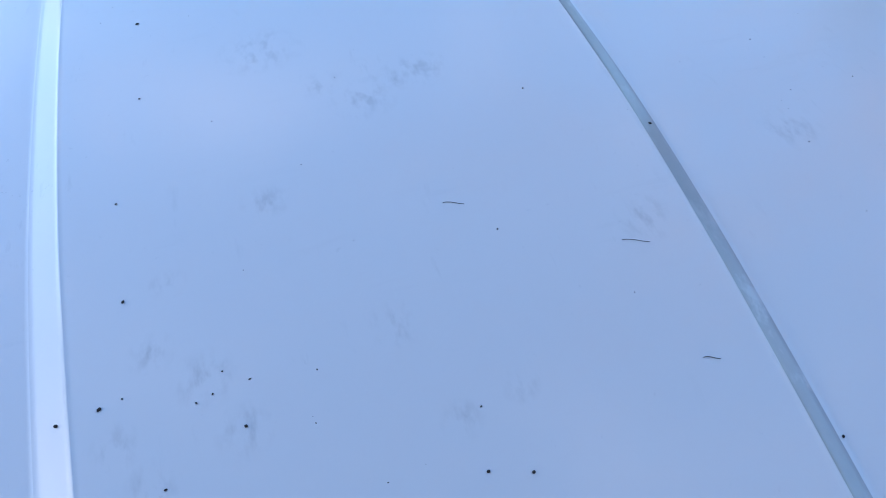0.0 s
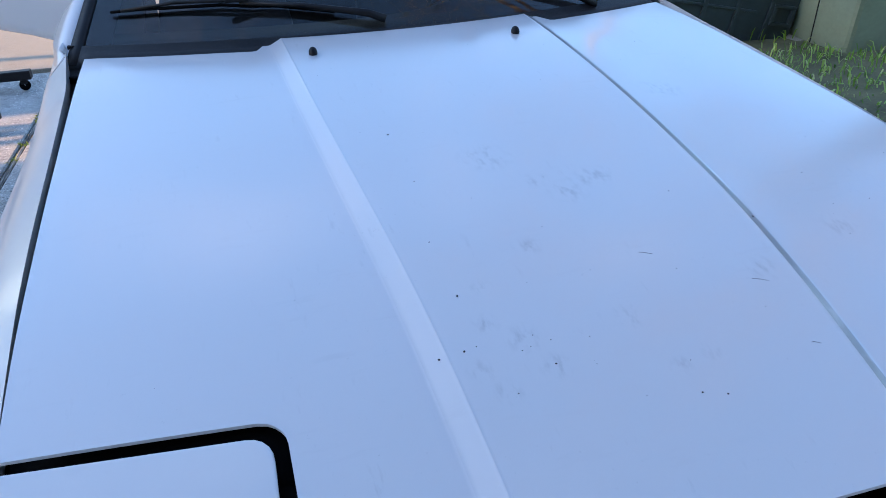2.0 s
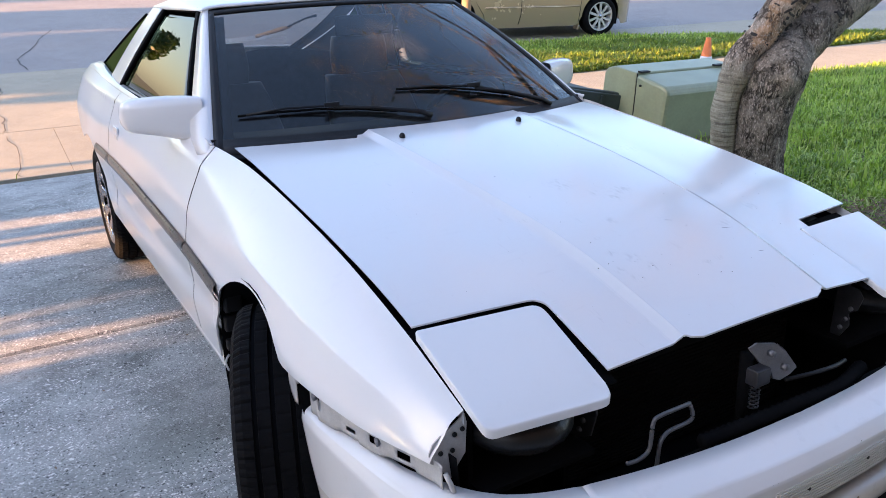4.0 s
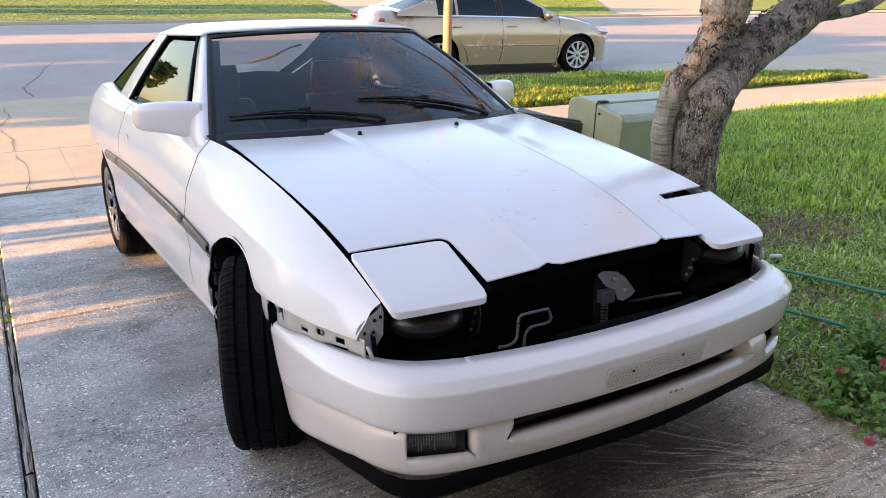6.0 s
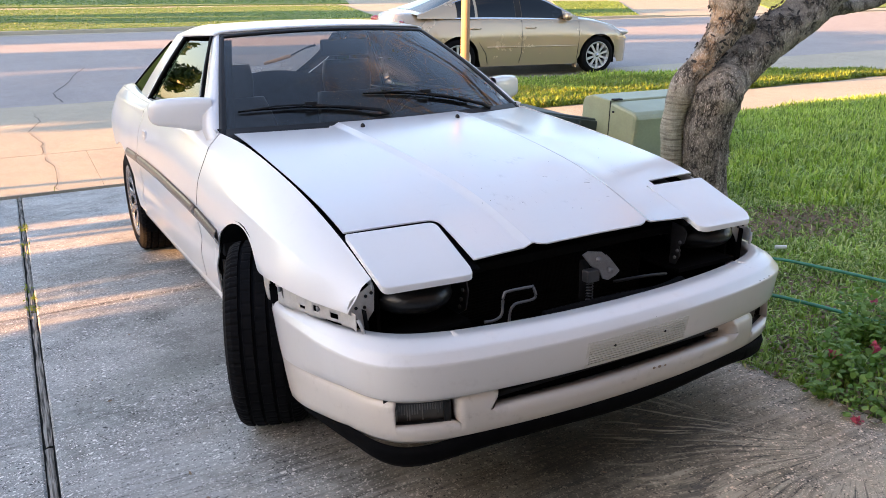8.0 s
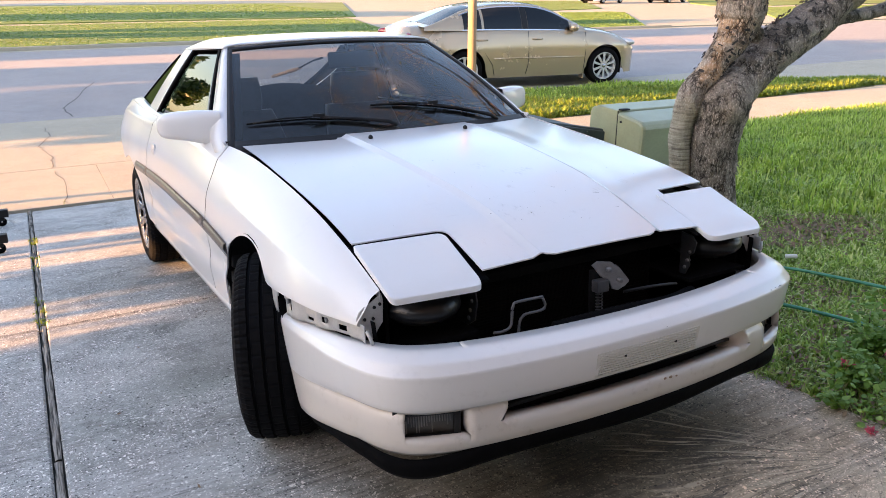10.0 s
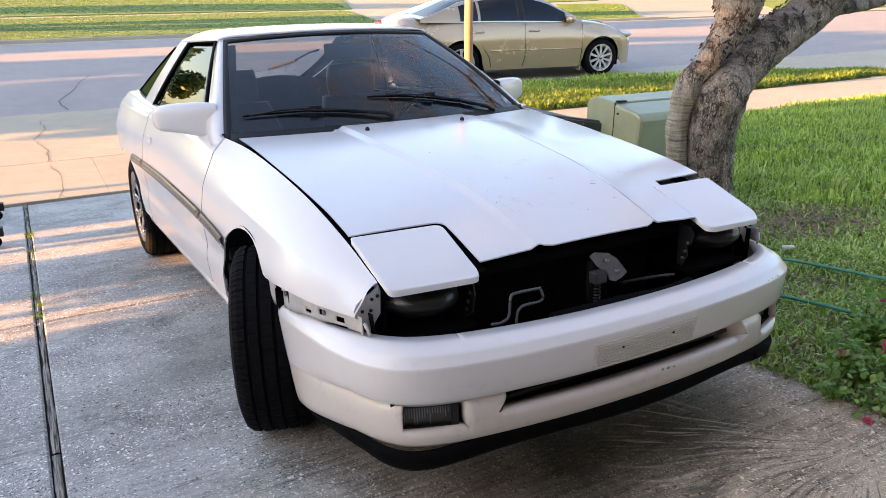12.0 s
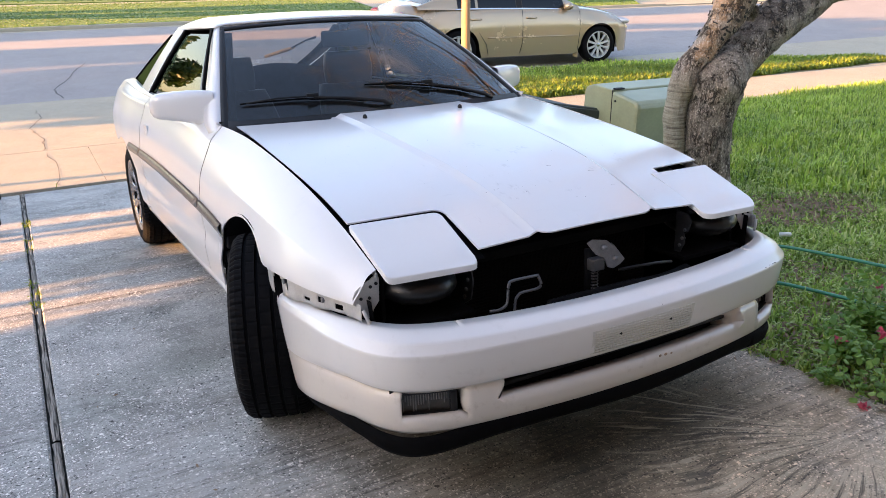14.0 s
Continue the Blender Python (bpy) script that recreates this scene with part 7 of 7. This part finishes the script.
def litter(name, n, box, size, seed, label, keep, mat=DRYL):
    g = np.random.default_rng(seed)
    x, y = g.uniform(box[0], box[1], n), g.uniform(box[2], box[3], n)
    ok = keep(x, y)
    x, y = x[ok], y[ok]
    n = len(x)
    z = drive_z(x, y) + g.uniform(0.002, 0.02, n)
    a = g.uniform(0, 6.28, n)
    s = size * g.uniform(0.4, 1.3, n)
    t = g.uniform(-0.5, 0.5, (n, 2))
    u = np.stack([np.cos(a), np.sin(a), t[:, 0]], 1) * s[:, None]
    v = np.stack([-np.sin(a), np.cos(a), t[:, 1]], 1) * s[:, None] * 0.42
    p = np.stack([x, y, z], 1)
    ob = mesh_object(name, np.stack([p - u, p - v, p + u, p + v], 1).reshape(-1, 3), np.arange(4 * n).reshape(-1, 4), mat)
    return tagged(ob, label, "leaf litter", kind="stuff")


litter("leaf_litter", 2600, (0.86, 2.0, -1.4, 0.3), 0.017, 41, "dry brown leaves between lawn and driveway", lambda x, y: x > 0.90 - 0.1 * np.clip(-y - 0.5, 0, 1))
litter("leaf_litter", 2400, (2.3, 3.7, 0.5, 1.4), 0.02, 42, "brown twigs and dry grass on a bare patch", lambda x, y: np.hypot((x - 2.95) / 0.55, (y - 0.92) / 0.38) < 1)
litter("leaf_litter", 90, (-1.4, 0.9, -1.6, 1.7), 0.008, 43, "few dark crumbs on the driveway", lambda x, y: x > -5)

litter("leaf_litter", 2200, (1.0, 3.4, -0.7, 1.5), 0.012, 44, "dry brown bits lying in the short lawn", lambda x, y: x > 0.96)


# ---------------------------------------------------------------- gold saloon at the kerb
def make_sedan():
    root = thing("sedan", "gold four-door saloon with dark windows parked at the kerb", "car")
    h = radians(SEDAN_TURN)
    root.matrix_world = Matrix.Translation((SEDAN_X, SEDAN_Y, STREET_Z - 0.02)) @ Matrix.Rotation(h, 4, "Z") @ Matrix.Diagonal((SEDAN_K, SEDAN_K, SEDAN_K, 1))
    # own axes: x forward from the front axle, y to its left, z up
    FA, RA, WR = 0.0, -2.775, 0.335
    kx = [-3.86, -3.82, -3.74, -3.5, -2.9, -2.4, -1.6, -0.8, -0.3, 0.0, 0.33, 0.56, 0.70, 0.79, 0.84]
    w_sill = pchip(kx, [.62, .70, .78, .84, .87, .875, .88, .88, .88, .875, .86, .80, .70, .50, .01])
    w_mid = pchip(kx, [.64, .72, .80, .87, .905, .91, .91, .91, .91, .91, .885, .82, .72, .52, .01])
    w_belt = pchip(kx, [.58, .66, .73, .80, .85, .86, .865, .865, .86, .85, .80, .72, .62, .45, .01])
    z_belt = pchip(kx, [.70, .86, .94, .98, 1.0, 1.0, .985, .97, .955, .92, .85, .77, .71, .67, .64])
    z_top = pchip(kx, [.74, .94, 1.05, 1.085, 1.08, 1.05, 1.02, 1.01, 1.005, .975, .90, .81, .745, .70, .66])

    def bottom(x):
        z = 0.20
        for a in (FA, RA):
            d = 0.385 ** 2 - (x - a) ** 2
            if d > 0:
                z = max(z, 0.335 + math.sqrt(d))
        return z
    xs = set(frange(-3.86, 0.70, 40) + frange(0.70, 0.84, 14))
    for a in (FA, RA):
        for k in range(25):
            xs.add(a - 0.3849 * math.cos(math.pi * k / 24))
    xs = sorted(x for x in xs if -3.86 <= x <= 0.84)
    for s in (-1, 1):
        rows = []
        for x in xs:
            zb = bottom(x)
            flare = 0.012 * sum(math.exp(-((x - a) / 0.34) ** 2) for a in (FA, RA))
            pts = catmull([(0.001, z_top(x) + 0.012), (w_belt(x) * 0.62, z_top(x)), (w_belt(x) * 0.93, z_belt(x) + 0.012), (w_belt(x), z_belt(x) - 0.03), (w_mid(x) + flare, 0.74 if z_belt(x) > .80 else z_belt(x) - 0.08),
                           (w_mid(x) + flare, 0.60 if z_belt(x) > .68 else z_belt(x) - .1), (w_mid(x) * 0.992, 0.42), (w_sill(x), 0.20)], 5)
            keep = [p for p in pts if p[1] >= zb]
            while len(keep) < 3:
                keep.append(pts[len(keep)])
            keep.append(np.array((side_w(pts, zb), zb)))
            L = [0.0]
            for a, b in zip(keep, keep[1:]):
                L.append(L[-1] + float(np.linalg.norm(b - a)))
            row = []
            for k in range(26):
                d = L[-1] * k / 25
                i = min(max(0, int(np.searchsorted(L, d)) - 1), len(keep) - 2)
                t = (d - L[i]) / max(1e-9, L[i + 1] - L[i])
                q = keep[i] + (keep[i + 1] - keep[i]) * t
                row.append((x, q[0] * s, q[1]))
            rows.append(row)
        part("body_side", grid(rows), GOLD, root, "gold painted body side")
    # cabin: one arched form from the cowl to the boot
    z_roof = pchip([-3.50, -3.36, -3.08, -2.74, -2.42, -2.05, -1.70, -1.38, -1.10, -0.78, -0.42], [1.085, 1.125, 1.225, 1.355, 1.425, 1.458, 1.462, 1.44, 1.375, 1.225, 1.015])
    z_sill = pchip([-3.50, -2.9, -2.4, -1.6, -0.8, -0.42], [1.02, 1.005, 1.0, 0.985, 0.97, 0.96])

    def shell(x, u):
        """u from 0 at the roof's middle over the rail at 0.5 to the belt at 1."""
        zr, zb = z_roof(x), z_sill(x)
        rise = max(0.02, zr - zb)
        w1 = 0.845 - 0.52 * rise
        if u <= 0.5:
            t = u / 0.5
            return (w1 * t, zr - 0.030 * t ** 3 * min(1, rise / 0.3) - 0.006 * t * t)
        t = (u - 0.5) / 0.5
        zt = zr - 0.036 * min(1, rise / 0.3)
        return (w1 + (0.845 - w1) * t + 0.035 * math.sin(math.pi * t) * min(1, rise / 0.4), zt + (zb - zt) * t)

    def skin(nm, x0, x1, us, mat, lab, out=0.0, n=14, side=(1, -1), solid=0.0):
        for s in side:
            rows = []
            for x in frange(x0, x1, n):
                r = []
                for u in (us(x) if callable(us) else us):
                    y, z = shell(x, u)
                    k = smooth01((u - 0.35) / 0.3)
                    r.append((x, (y + out * k) * s, z + out * (1 - k)))
                rows.append(r)
            part(nm, grid(rows), mat, root, lab, solid=solid)
    skin("cabin_shell", -3.50, -0.42, frange(0, 1, 25), GOLD, "gold roof and pillars", n=60)
    skin("windscreen", -1.06, -0.47, frange(0, 0.46, 9), TGLASS, "dark windscreen", 0.004)
    skin("rear_window", -3.38, -2.58, frange(0, 0.45, 9), TGLASS, "dark blue rear window", 0.004)

    def pane_us(lo):
        def f(x):
            rise = z_roof(x) - z_sill(x)
            top = 0.5 + 0.5 * min(0.9, 0.035 / max(0.05, rise)) + 0.02
            return frange(min(top, lo - 0.01), lo, 6)
        return f
    for nm, x0, x1, lab in (("front_door_glass", -1.56, -0.74, "dark front door glass"), ("rear_door_glass", -2.40, -1.68, "dark rear door glass"), ("quarter_glass", -2.78, -2.45, "small dark quarter glass")):
        skin(nm, x0, x1, pane_us(0.965), TGLASS, lab, 0.006)
    skin("centre_pillar", -1.675, -1.565, pane_us(0.965), BLACKP, "black door pillar", 0.005, 4)
    skin("belt_trim", -2.82, -0.66, (0.968, 0.99), CHROME, "bright belt trim", 0.010, 20)
    skin("window_trim", -2.84, -0.66, lambda x: [pane_us(0.965)(x)[0] - 0.022, pane_us(0.965)(x)[0] - 0.004], CHROME, "bright window trim", 0.008, 24)
    for s in (-1, 1):
        part("door_seam", tube_bm([(-1.57, s * .862, .975), (-1.57, s * .908, .74), (-1.57, s * .912, .6), (-1.57, s * .906, .42), (-1.61, s * .885, .25)], 0.006, 5), BLACKP, root)
        part("door_seam", tube_bm([(-2.68, s * .853, .985), (-2.62, s * .905, .80), (-2.40, s * .910, .62), (-2.26, s * .905, .42), (-2.22, s * .885, .25)], 0.006, 5), BLACKP, root)
        part("door_seam", tube_bm([(-0.42, s * .860, .94), (-0.42, s * .910, .74), (-0.42, s * .910, .6), (-0.43, s * .904, .42), (-0.44, s * .885, .25)], 0.006, 5), BLACKP, root)
        part("side_moulding", tube_bm([(-0.45, s * .908, .52), (-1.3, s * .910, .525), (-2.24, s * .910, .53)], 0.013, 6), GOLD, root, "gold rubbing strip")
        for x in (-1.50, -2.56):
            part("door_handle", tube_bm([(x, s * .895, .845), (x + 0.06, s * .925, .848), (x + 0.15, s * .925, .846), (x + 0.20, s * .895, .842)], 0.013, 8), GOLD, root)
        bm = bmesh.new()
        bmesh.ops.create_uvsphere(bm, u_segments=14, v_segments=10, radius=1, matrix=Matrix.LocRotScale((-0.70, s * 0.93, 1.03), None, (.085, .12, .075)))
        part("door_mirror", bm, GOLD, root, "gold door mirror")
        bm = bmesh.new()
        bmesh.ops.create_uvsphere(bm, u_segments=14, v_segments=10, radius=1, matrix=Matrix.LocRotScale((0.53, s * 0.745, 0.735), Euler((0, 0, -s * 0.62)), (.05, .17, .065)))
        part("headlamp", bm, LENS, root, "clear headlamp")
        bm = bmesh.new()
        bmesh.ops.create_uvsphere(bm, u_segments=14, v_segments=10, radius=1, matrix=Matrix.LocRotScale((-3.74, s * 0.73, 0.93), Euler((0, 0, s * 0.6)), (.05, .13, .06)))
        part("tail_lamp", bm, RED, root, "red tail lamp")
        part("mud_flap", box_bm(-0.44, -0.42, s * .74, s * .88, 0.13, 0.36), GOLD, root, smooth=False)
        for ax in (FA, RA):
            hub = new("wheel")
            hub.parent = root
            hub.matrix_local = Matrix.Translation((ax, s * 0.79, WR)) @ Matrix.Rotation(math.pi / 2 * s, 4, "Z")
            tagged(hub, "wheel with ten-spoke silver rim")
            prof = [(-.10, .225), (-.112, .28), (-.10, .325), (-.05, .335), (.05, .335), (.10, .325), (.112, .28), (.10, .225)]
            part("tyre", lathe_x(prof, 40), TYRE, hub)
            part("rim", lathe_x([(.098, .246), (.106, .236), (.09, .218), (.0, .20), (-.09, .21)], 40, closed=False), SILVER, hub, solid=0.004)
            for k in range(10):
                a = 2 * math.pi * k / 10
                bm = poly_plate([(.094, -.016, .03), (.094, .016, .03), (.098, .022, .222), (.098, -.022, .222)], (-.02, 0, 0))
                bm.transform(Matrix.Rotation(a, 4, "X"))
                part("spoke", bm, SILVER, hub, smooth=False)
            part("hub_cap", lathe_x([(.104, .001), (.096, .035), (.085, .05), (.06, .05)], 20, closed=False), ALLOY, hub)
            part("brake", lathe_x([(.03, .01), (.03, .17), (.0, .17)], 24, closed=False), DARK, hub)
    part("underbody", box_bm(-3.5, 0.45, -.74, .74, .18, .62), DARK, root, smooth=False)
    return root


def side_w(pts, z):
    for a, b in zip(pts, pts[1:]):
        if b[1] <= z <= a[1]:
            t = (a[1] - z) / max(1e-6, a[1] - b[1])
            return a[0] + (b[0] - a[0]) * t
    return pts[-1][0]


SEDAN_X, SEDAN_Y, SEDAN_TURN, SEDAN_K = 8.84, 10.72, -8.0, 1.06
sedan = make_sedan()
for _x, _y, _turn, _col, _word in ((45.4, 52.5, 20.0, (0.75, 0.75, 0.75), "white"), (52.0, 51.6, 20.0, (0.03, 0.032, 0.036), "dark grey")):
    _car = copy_thing(sedan, Matrix.Translation((_x, _y, STREET_Z + 0.02)) @ Matrix.Rotation(radians(_turn), 4, "Z"))
    tagged(_car, _word + " saloon parked on a driveway across the road", "car")
    _coat = paint_material(_word.replace(" ", "_") + "_saloon_paint", _col, amount=0.1, low=0.2)
    for _o in _car.children_recursive:
        if _o.type == "MESH" and GOLD in list(_o.data.materials):
            _o.data = _o.data.copy()
            for _i, _m in enumerate(_o.data.materials):
                if _m == GOLD:
                    _o.data.materials[_i] = _coat


# ---------------------------------------------------------------- unseen houses and trees, nearly all added to shape light and reflections
STUCCO = simple("beige_stucco", (0.46, 0.41, 0.34), 0.9, vary=0.1, scale=3, bumps=0.3, bscale=50)
# tone chosen for the bounce light it sends onto the bumper
BRICKW = simple("brown_brick_wall", (0.18, 0.145, 0.115), 0.9, vary=0.25, scale=5, bumps=0.3, bscale=30)
SHINGLE = simple("grey_roof_shingles", (0.10, 0.095, 0.09), 0.9, vary=0.3, scale=6, bumps=0.4, bscale=20)


def plain_house(name, x0, x1, y0, y1, zg, wall_h, roof_h, label, eave=0.5, wall_mat=None):
    wall_mat = wall_mat or STUCCO
    root = thing(name, label, "house")
    t = 0.2
    part("wall", box_bm(x0, x1, y1 - t, y1, zg - 0.6, zg + wall_h), wall_mat, root, smooth=False)
    part("wall", box_bm(x0, x1, y0, y0 + t, zg - 0.6, zg + wall_h), wall_mat, root, smooth=False)
    part("wall", box_bm(x0, x0 + t, y0 + t, y1 - t, zg - 0.6, zg + wall_h), wall_mat, root, smooth=False)
    part("wall", box_bm(x1 - t, x1, y0 + t, y1 - t, zg - 0.6, zg + wall_h), wall_mat, root, smooth=False)
    e = eave
    zt = zg + wall_h
    cx0, cx1, cy = x0 + (y1 - y0) / 2, x1 - (y1 - y0) / 2, (y0 + y1) / 2
    if cx1 < cx0:
        cx0 = cx1 = (x0 + x1) / 2
    bm = bmesh.new()
    a = [bm.verts.new(p) for p in ((x0 - e, y0 - e, zt), (x1 + e, y0 - e, zt), (x1 + e, y1 + e, zt), (x0 - e, y1 + e, zt))]
    r0, r1 = bm.verts.new((cx0, cy, zt + roof_h)), bm.verts.new((cx1 + 0.01, cy, zt + roof_h))
    bm.faces.new((a[0], a[1], r1, r0))
    bm.faces.new((a[2], a[3], r0, r1))
    bm.faces.new((a[1], a[2], r1))
    bm.faces.new((a[3], a[0], r0))
    bm.faces.new(a[::-1])
    part("roof", bm, SHINGLE, root, "grey hip roof", smooth=False)


# unseen house added to keep skylight off the bumper front
plain_house("house", -5.5, 5.2, -14.0, -3.3, 0.33, 4.8, 2.2, "unseen plain brown brick house with grey hip roof, added to block skylight from the car's nose", 0.35, BRICKW)
# unseen house added so that its edge bounds the driveway's sun
plain_house("neighbour_house", -24.0, -13.0, -14.0, 2.65, 0.1, 3.4, 2.2, "unseen plain beige stucco house with grey hip roof, added to shade the driveway")

# unseen houses added to darken the horizon in reflections
for _x0, _x1, _h in ((-60, -38, 3.2), (50, 74, 3.4)):
    plain_house("far_house", _x0, _x1, 74.0, 88.0, STREET_Z, _h, 4.2, "unseen plain beige house with grey hip roof, added to darken reflections")


def shade_tree(x, y, h, r, n, size, seed, label, low=0.35):
    root = thing("shade_tree", label, "tree", group="street trees")
    zg = ground_z(x, y)
    g = random.Random(seed)
    part("trunk", limb_bm([(x, y, zg - 0.2), (x + .1, y, zg + h * .2), (x - .05, y + .1, zg + h * .45), (x, y, zg + h * .7)], [.05 * h, .04 * h, .03 * h, .015 * h], seed, sides=10, per=4), BARK, root)
    cl, rd = [], []
    for k in range(26):
        a, d = g.uniform(0, 6.28), r * math.sqrt(g.uniform(0, 1)) * 0.85
        cl.append((x + d * math.cos(a), y + d * math.sin(a), zg + h * g.uniform(low, 0.95)))
        rd.append(r * g.uniform(.22, .42))
    leaf_cloud("crown", cl, rd, n, size, LEAF, seed, "dense green crown", root)




def sun_blocking_row(x, y0, y1, z0, z1, n, seed, label, size=0.12):
    """An unseen row of low trees that blocks the sun: stems below, a dense crown above."""
    root = thing("shade_tree", label, "tree", group="street trees")
    g = random.Random(seed)
    cl, rd = [], []
    step = 0.34 * size / 0.12
    for i in range(max(1, round((y1 - y0) / step))):
        for k in range(max(1, round((z1 - z0) / step))):
            yy, zz = y0 + step * (i + 0.5) + g.uniform(-0.3, 0.3) * step, z0 + step * (k + 0.75) + g.uniform(-0.25, 0.25) * step
            cl.append((x + g.uniform(-0.5, 0.5), yy, zz))
            rd.append(step * g.uniform(0.75, 1.15))
    for yy in frange(y0 + 0.4, y1 - 0.4, 3):
        part("trunk", limb_bm([(x, yy, ground_z(x, yy) - 0.2), (x + .05, yy, z0), (x, yy + .1, z1)], [.05, .045, .03], seed, sides=8, per=3), BARK, root)
    leaf_cloud("crown", cl, rd, n, size, LEAF, seed, "dense green crown", root)


# unseen trees added so that low sun reaches only chosen patches
sun_blocking_row(-11.5, 3.0, 5.0, 3.0, 4.6, 3600, 63, "unseen tall green tree with a dense crown, added to shade the old tree's stem", 0.16)
sun_blocking_row(-9.5, 1.0, 3.15, 1.20, 3.4, 7500, 51, "unseen row of low green trees, added to cut the driveway's sun patches")
sun_blocking_row(-9.5, 3.15, 4.05, 1.50, 3.4, 3600, 60, "unseen low green tree, added to edge a sun patch on the driveway")
sun_blocking_row(-9.6, 5.25, 6.75, 1.28, 4.2, 6000, 61, "unseen low green tree, added to block low sun")
sun_blocking_row(-9.65, 3.85, 4.95, 1.95, 4.2, 4000, 62, "unseen low green tree, added to block low sun")
sun_blocking_row(-9.7, 4.78, 5.65, 0.5, 3.2, 4000, 52, "unseen low green tree, added to block low sun")
shade_tree(-9.3, 3.35, 1.5, 0.38, 2200, 0.09, 59, "unseen low rounded green shrub, added to part the driveway's sun patches", 0.05)
# unseen trees added to shade the apron, road and far lawns
shade_tree(-16.0, 10.6, 6.5, 1.1, 4200, 0.18, 53, "unseen slim green tree, added to shade the apron", 0.10)
shade_tree(-30.0, 14.0, 9.0, 2.7, 7000, 0.34, 54, "unseen broad green tree, added to shade the road and far lawns", 0.08)
shade_tree(-34.0, 17.9, 9.5, 2.2, 6000, 0.34, 55, "unseen broad green tree, added to shade the road and far lawns", 0.08)
shade_tree(-38.0, 25.4, 10.5, 3.0, 7000, 0.42, 56, "unseen broad green tree, added to shade the road and far lawns", 0.08)
shade_tree(-40.0, 33.5, 11.0, 2.2, 4000, 0.45, 57, "unseen broad green tree, added to shade the road and far lawns", 0.08)
shade_tree(-46.0, 47.0, 12.0, 4.6, 7000, 0.5, 50, "unseen broad green tree, added to shade the road and far lawns", 0.08)
# this one shows mirrored in the door glass
shade_tree(-3.4, 28.0, 4.4, 1.3, 5000, 0.16, 58, "round green tree across the road", 0.12)

# unseen far trees added to darken what the hood crease mirrors
for _k, _x in enumerate((-44, -33, 50, 62, 74)):
    shade_tree(_x, 70.0 + 2.0 * (_k % 3), 8.5 + _k % 3, 4.4, 2600, 0.55, 70 + _k, "unseen broad green tree across the road, added to darken reflections", 0.10)
for _k, (_x, _y) in enumerate(((54, 92), (65, 90), (78, 88), (98, 84), (96, 58), (92, 34), (88, 12), (86, -10))):
    shade_tree(_x, _y, 21.0 + 2 * (_k % 3), 9.0, 4200, 1.2, 90 + _k, "unseen tall broad tree far across the road, added to darken the hood's reflections", 0.08)
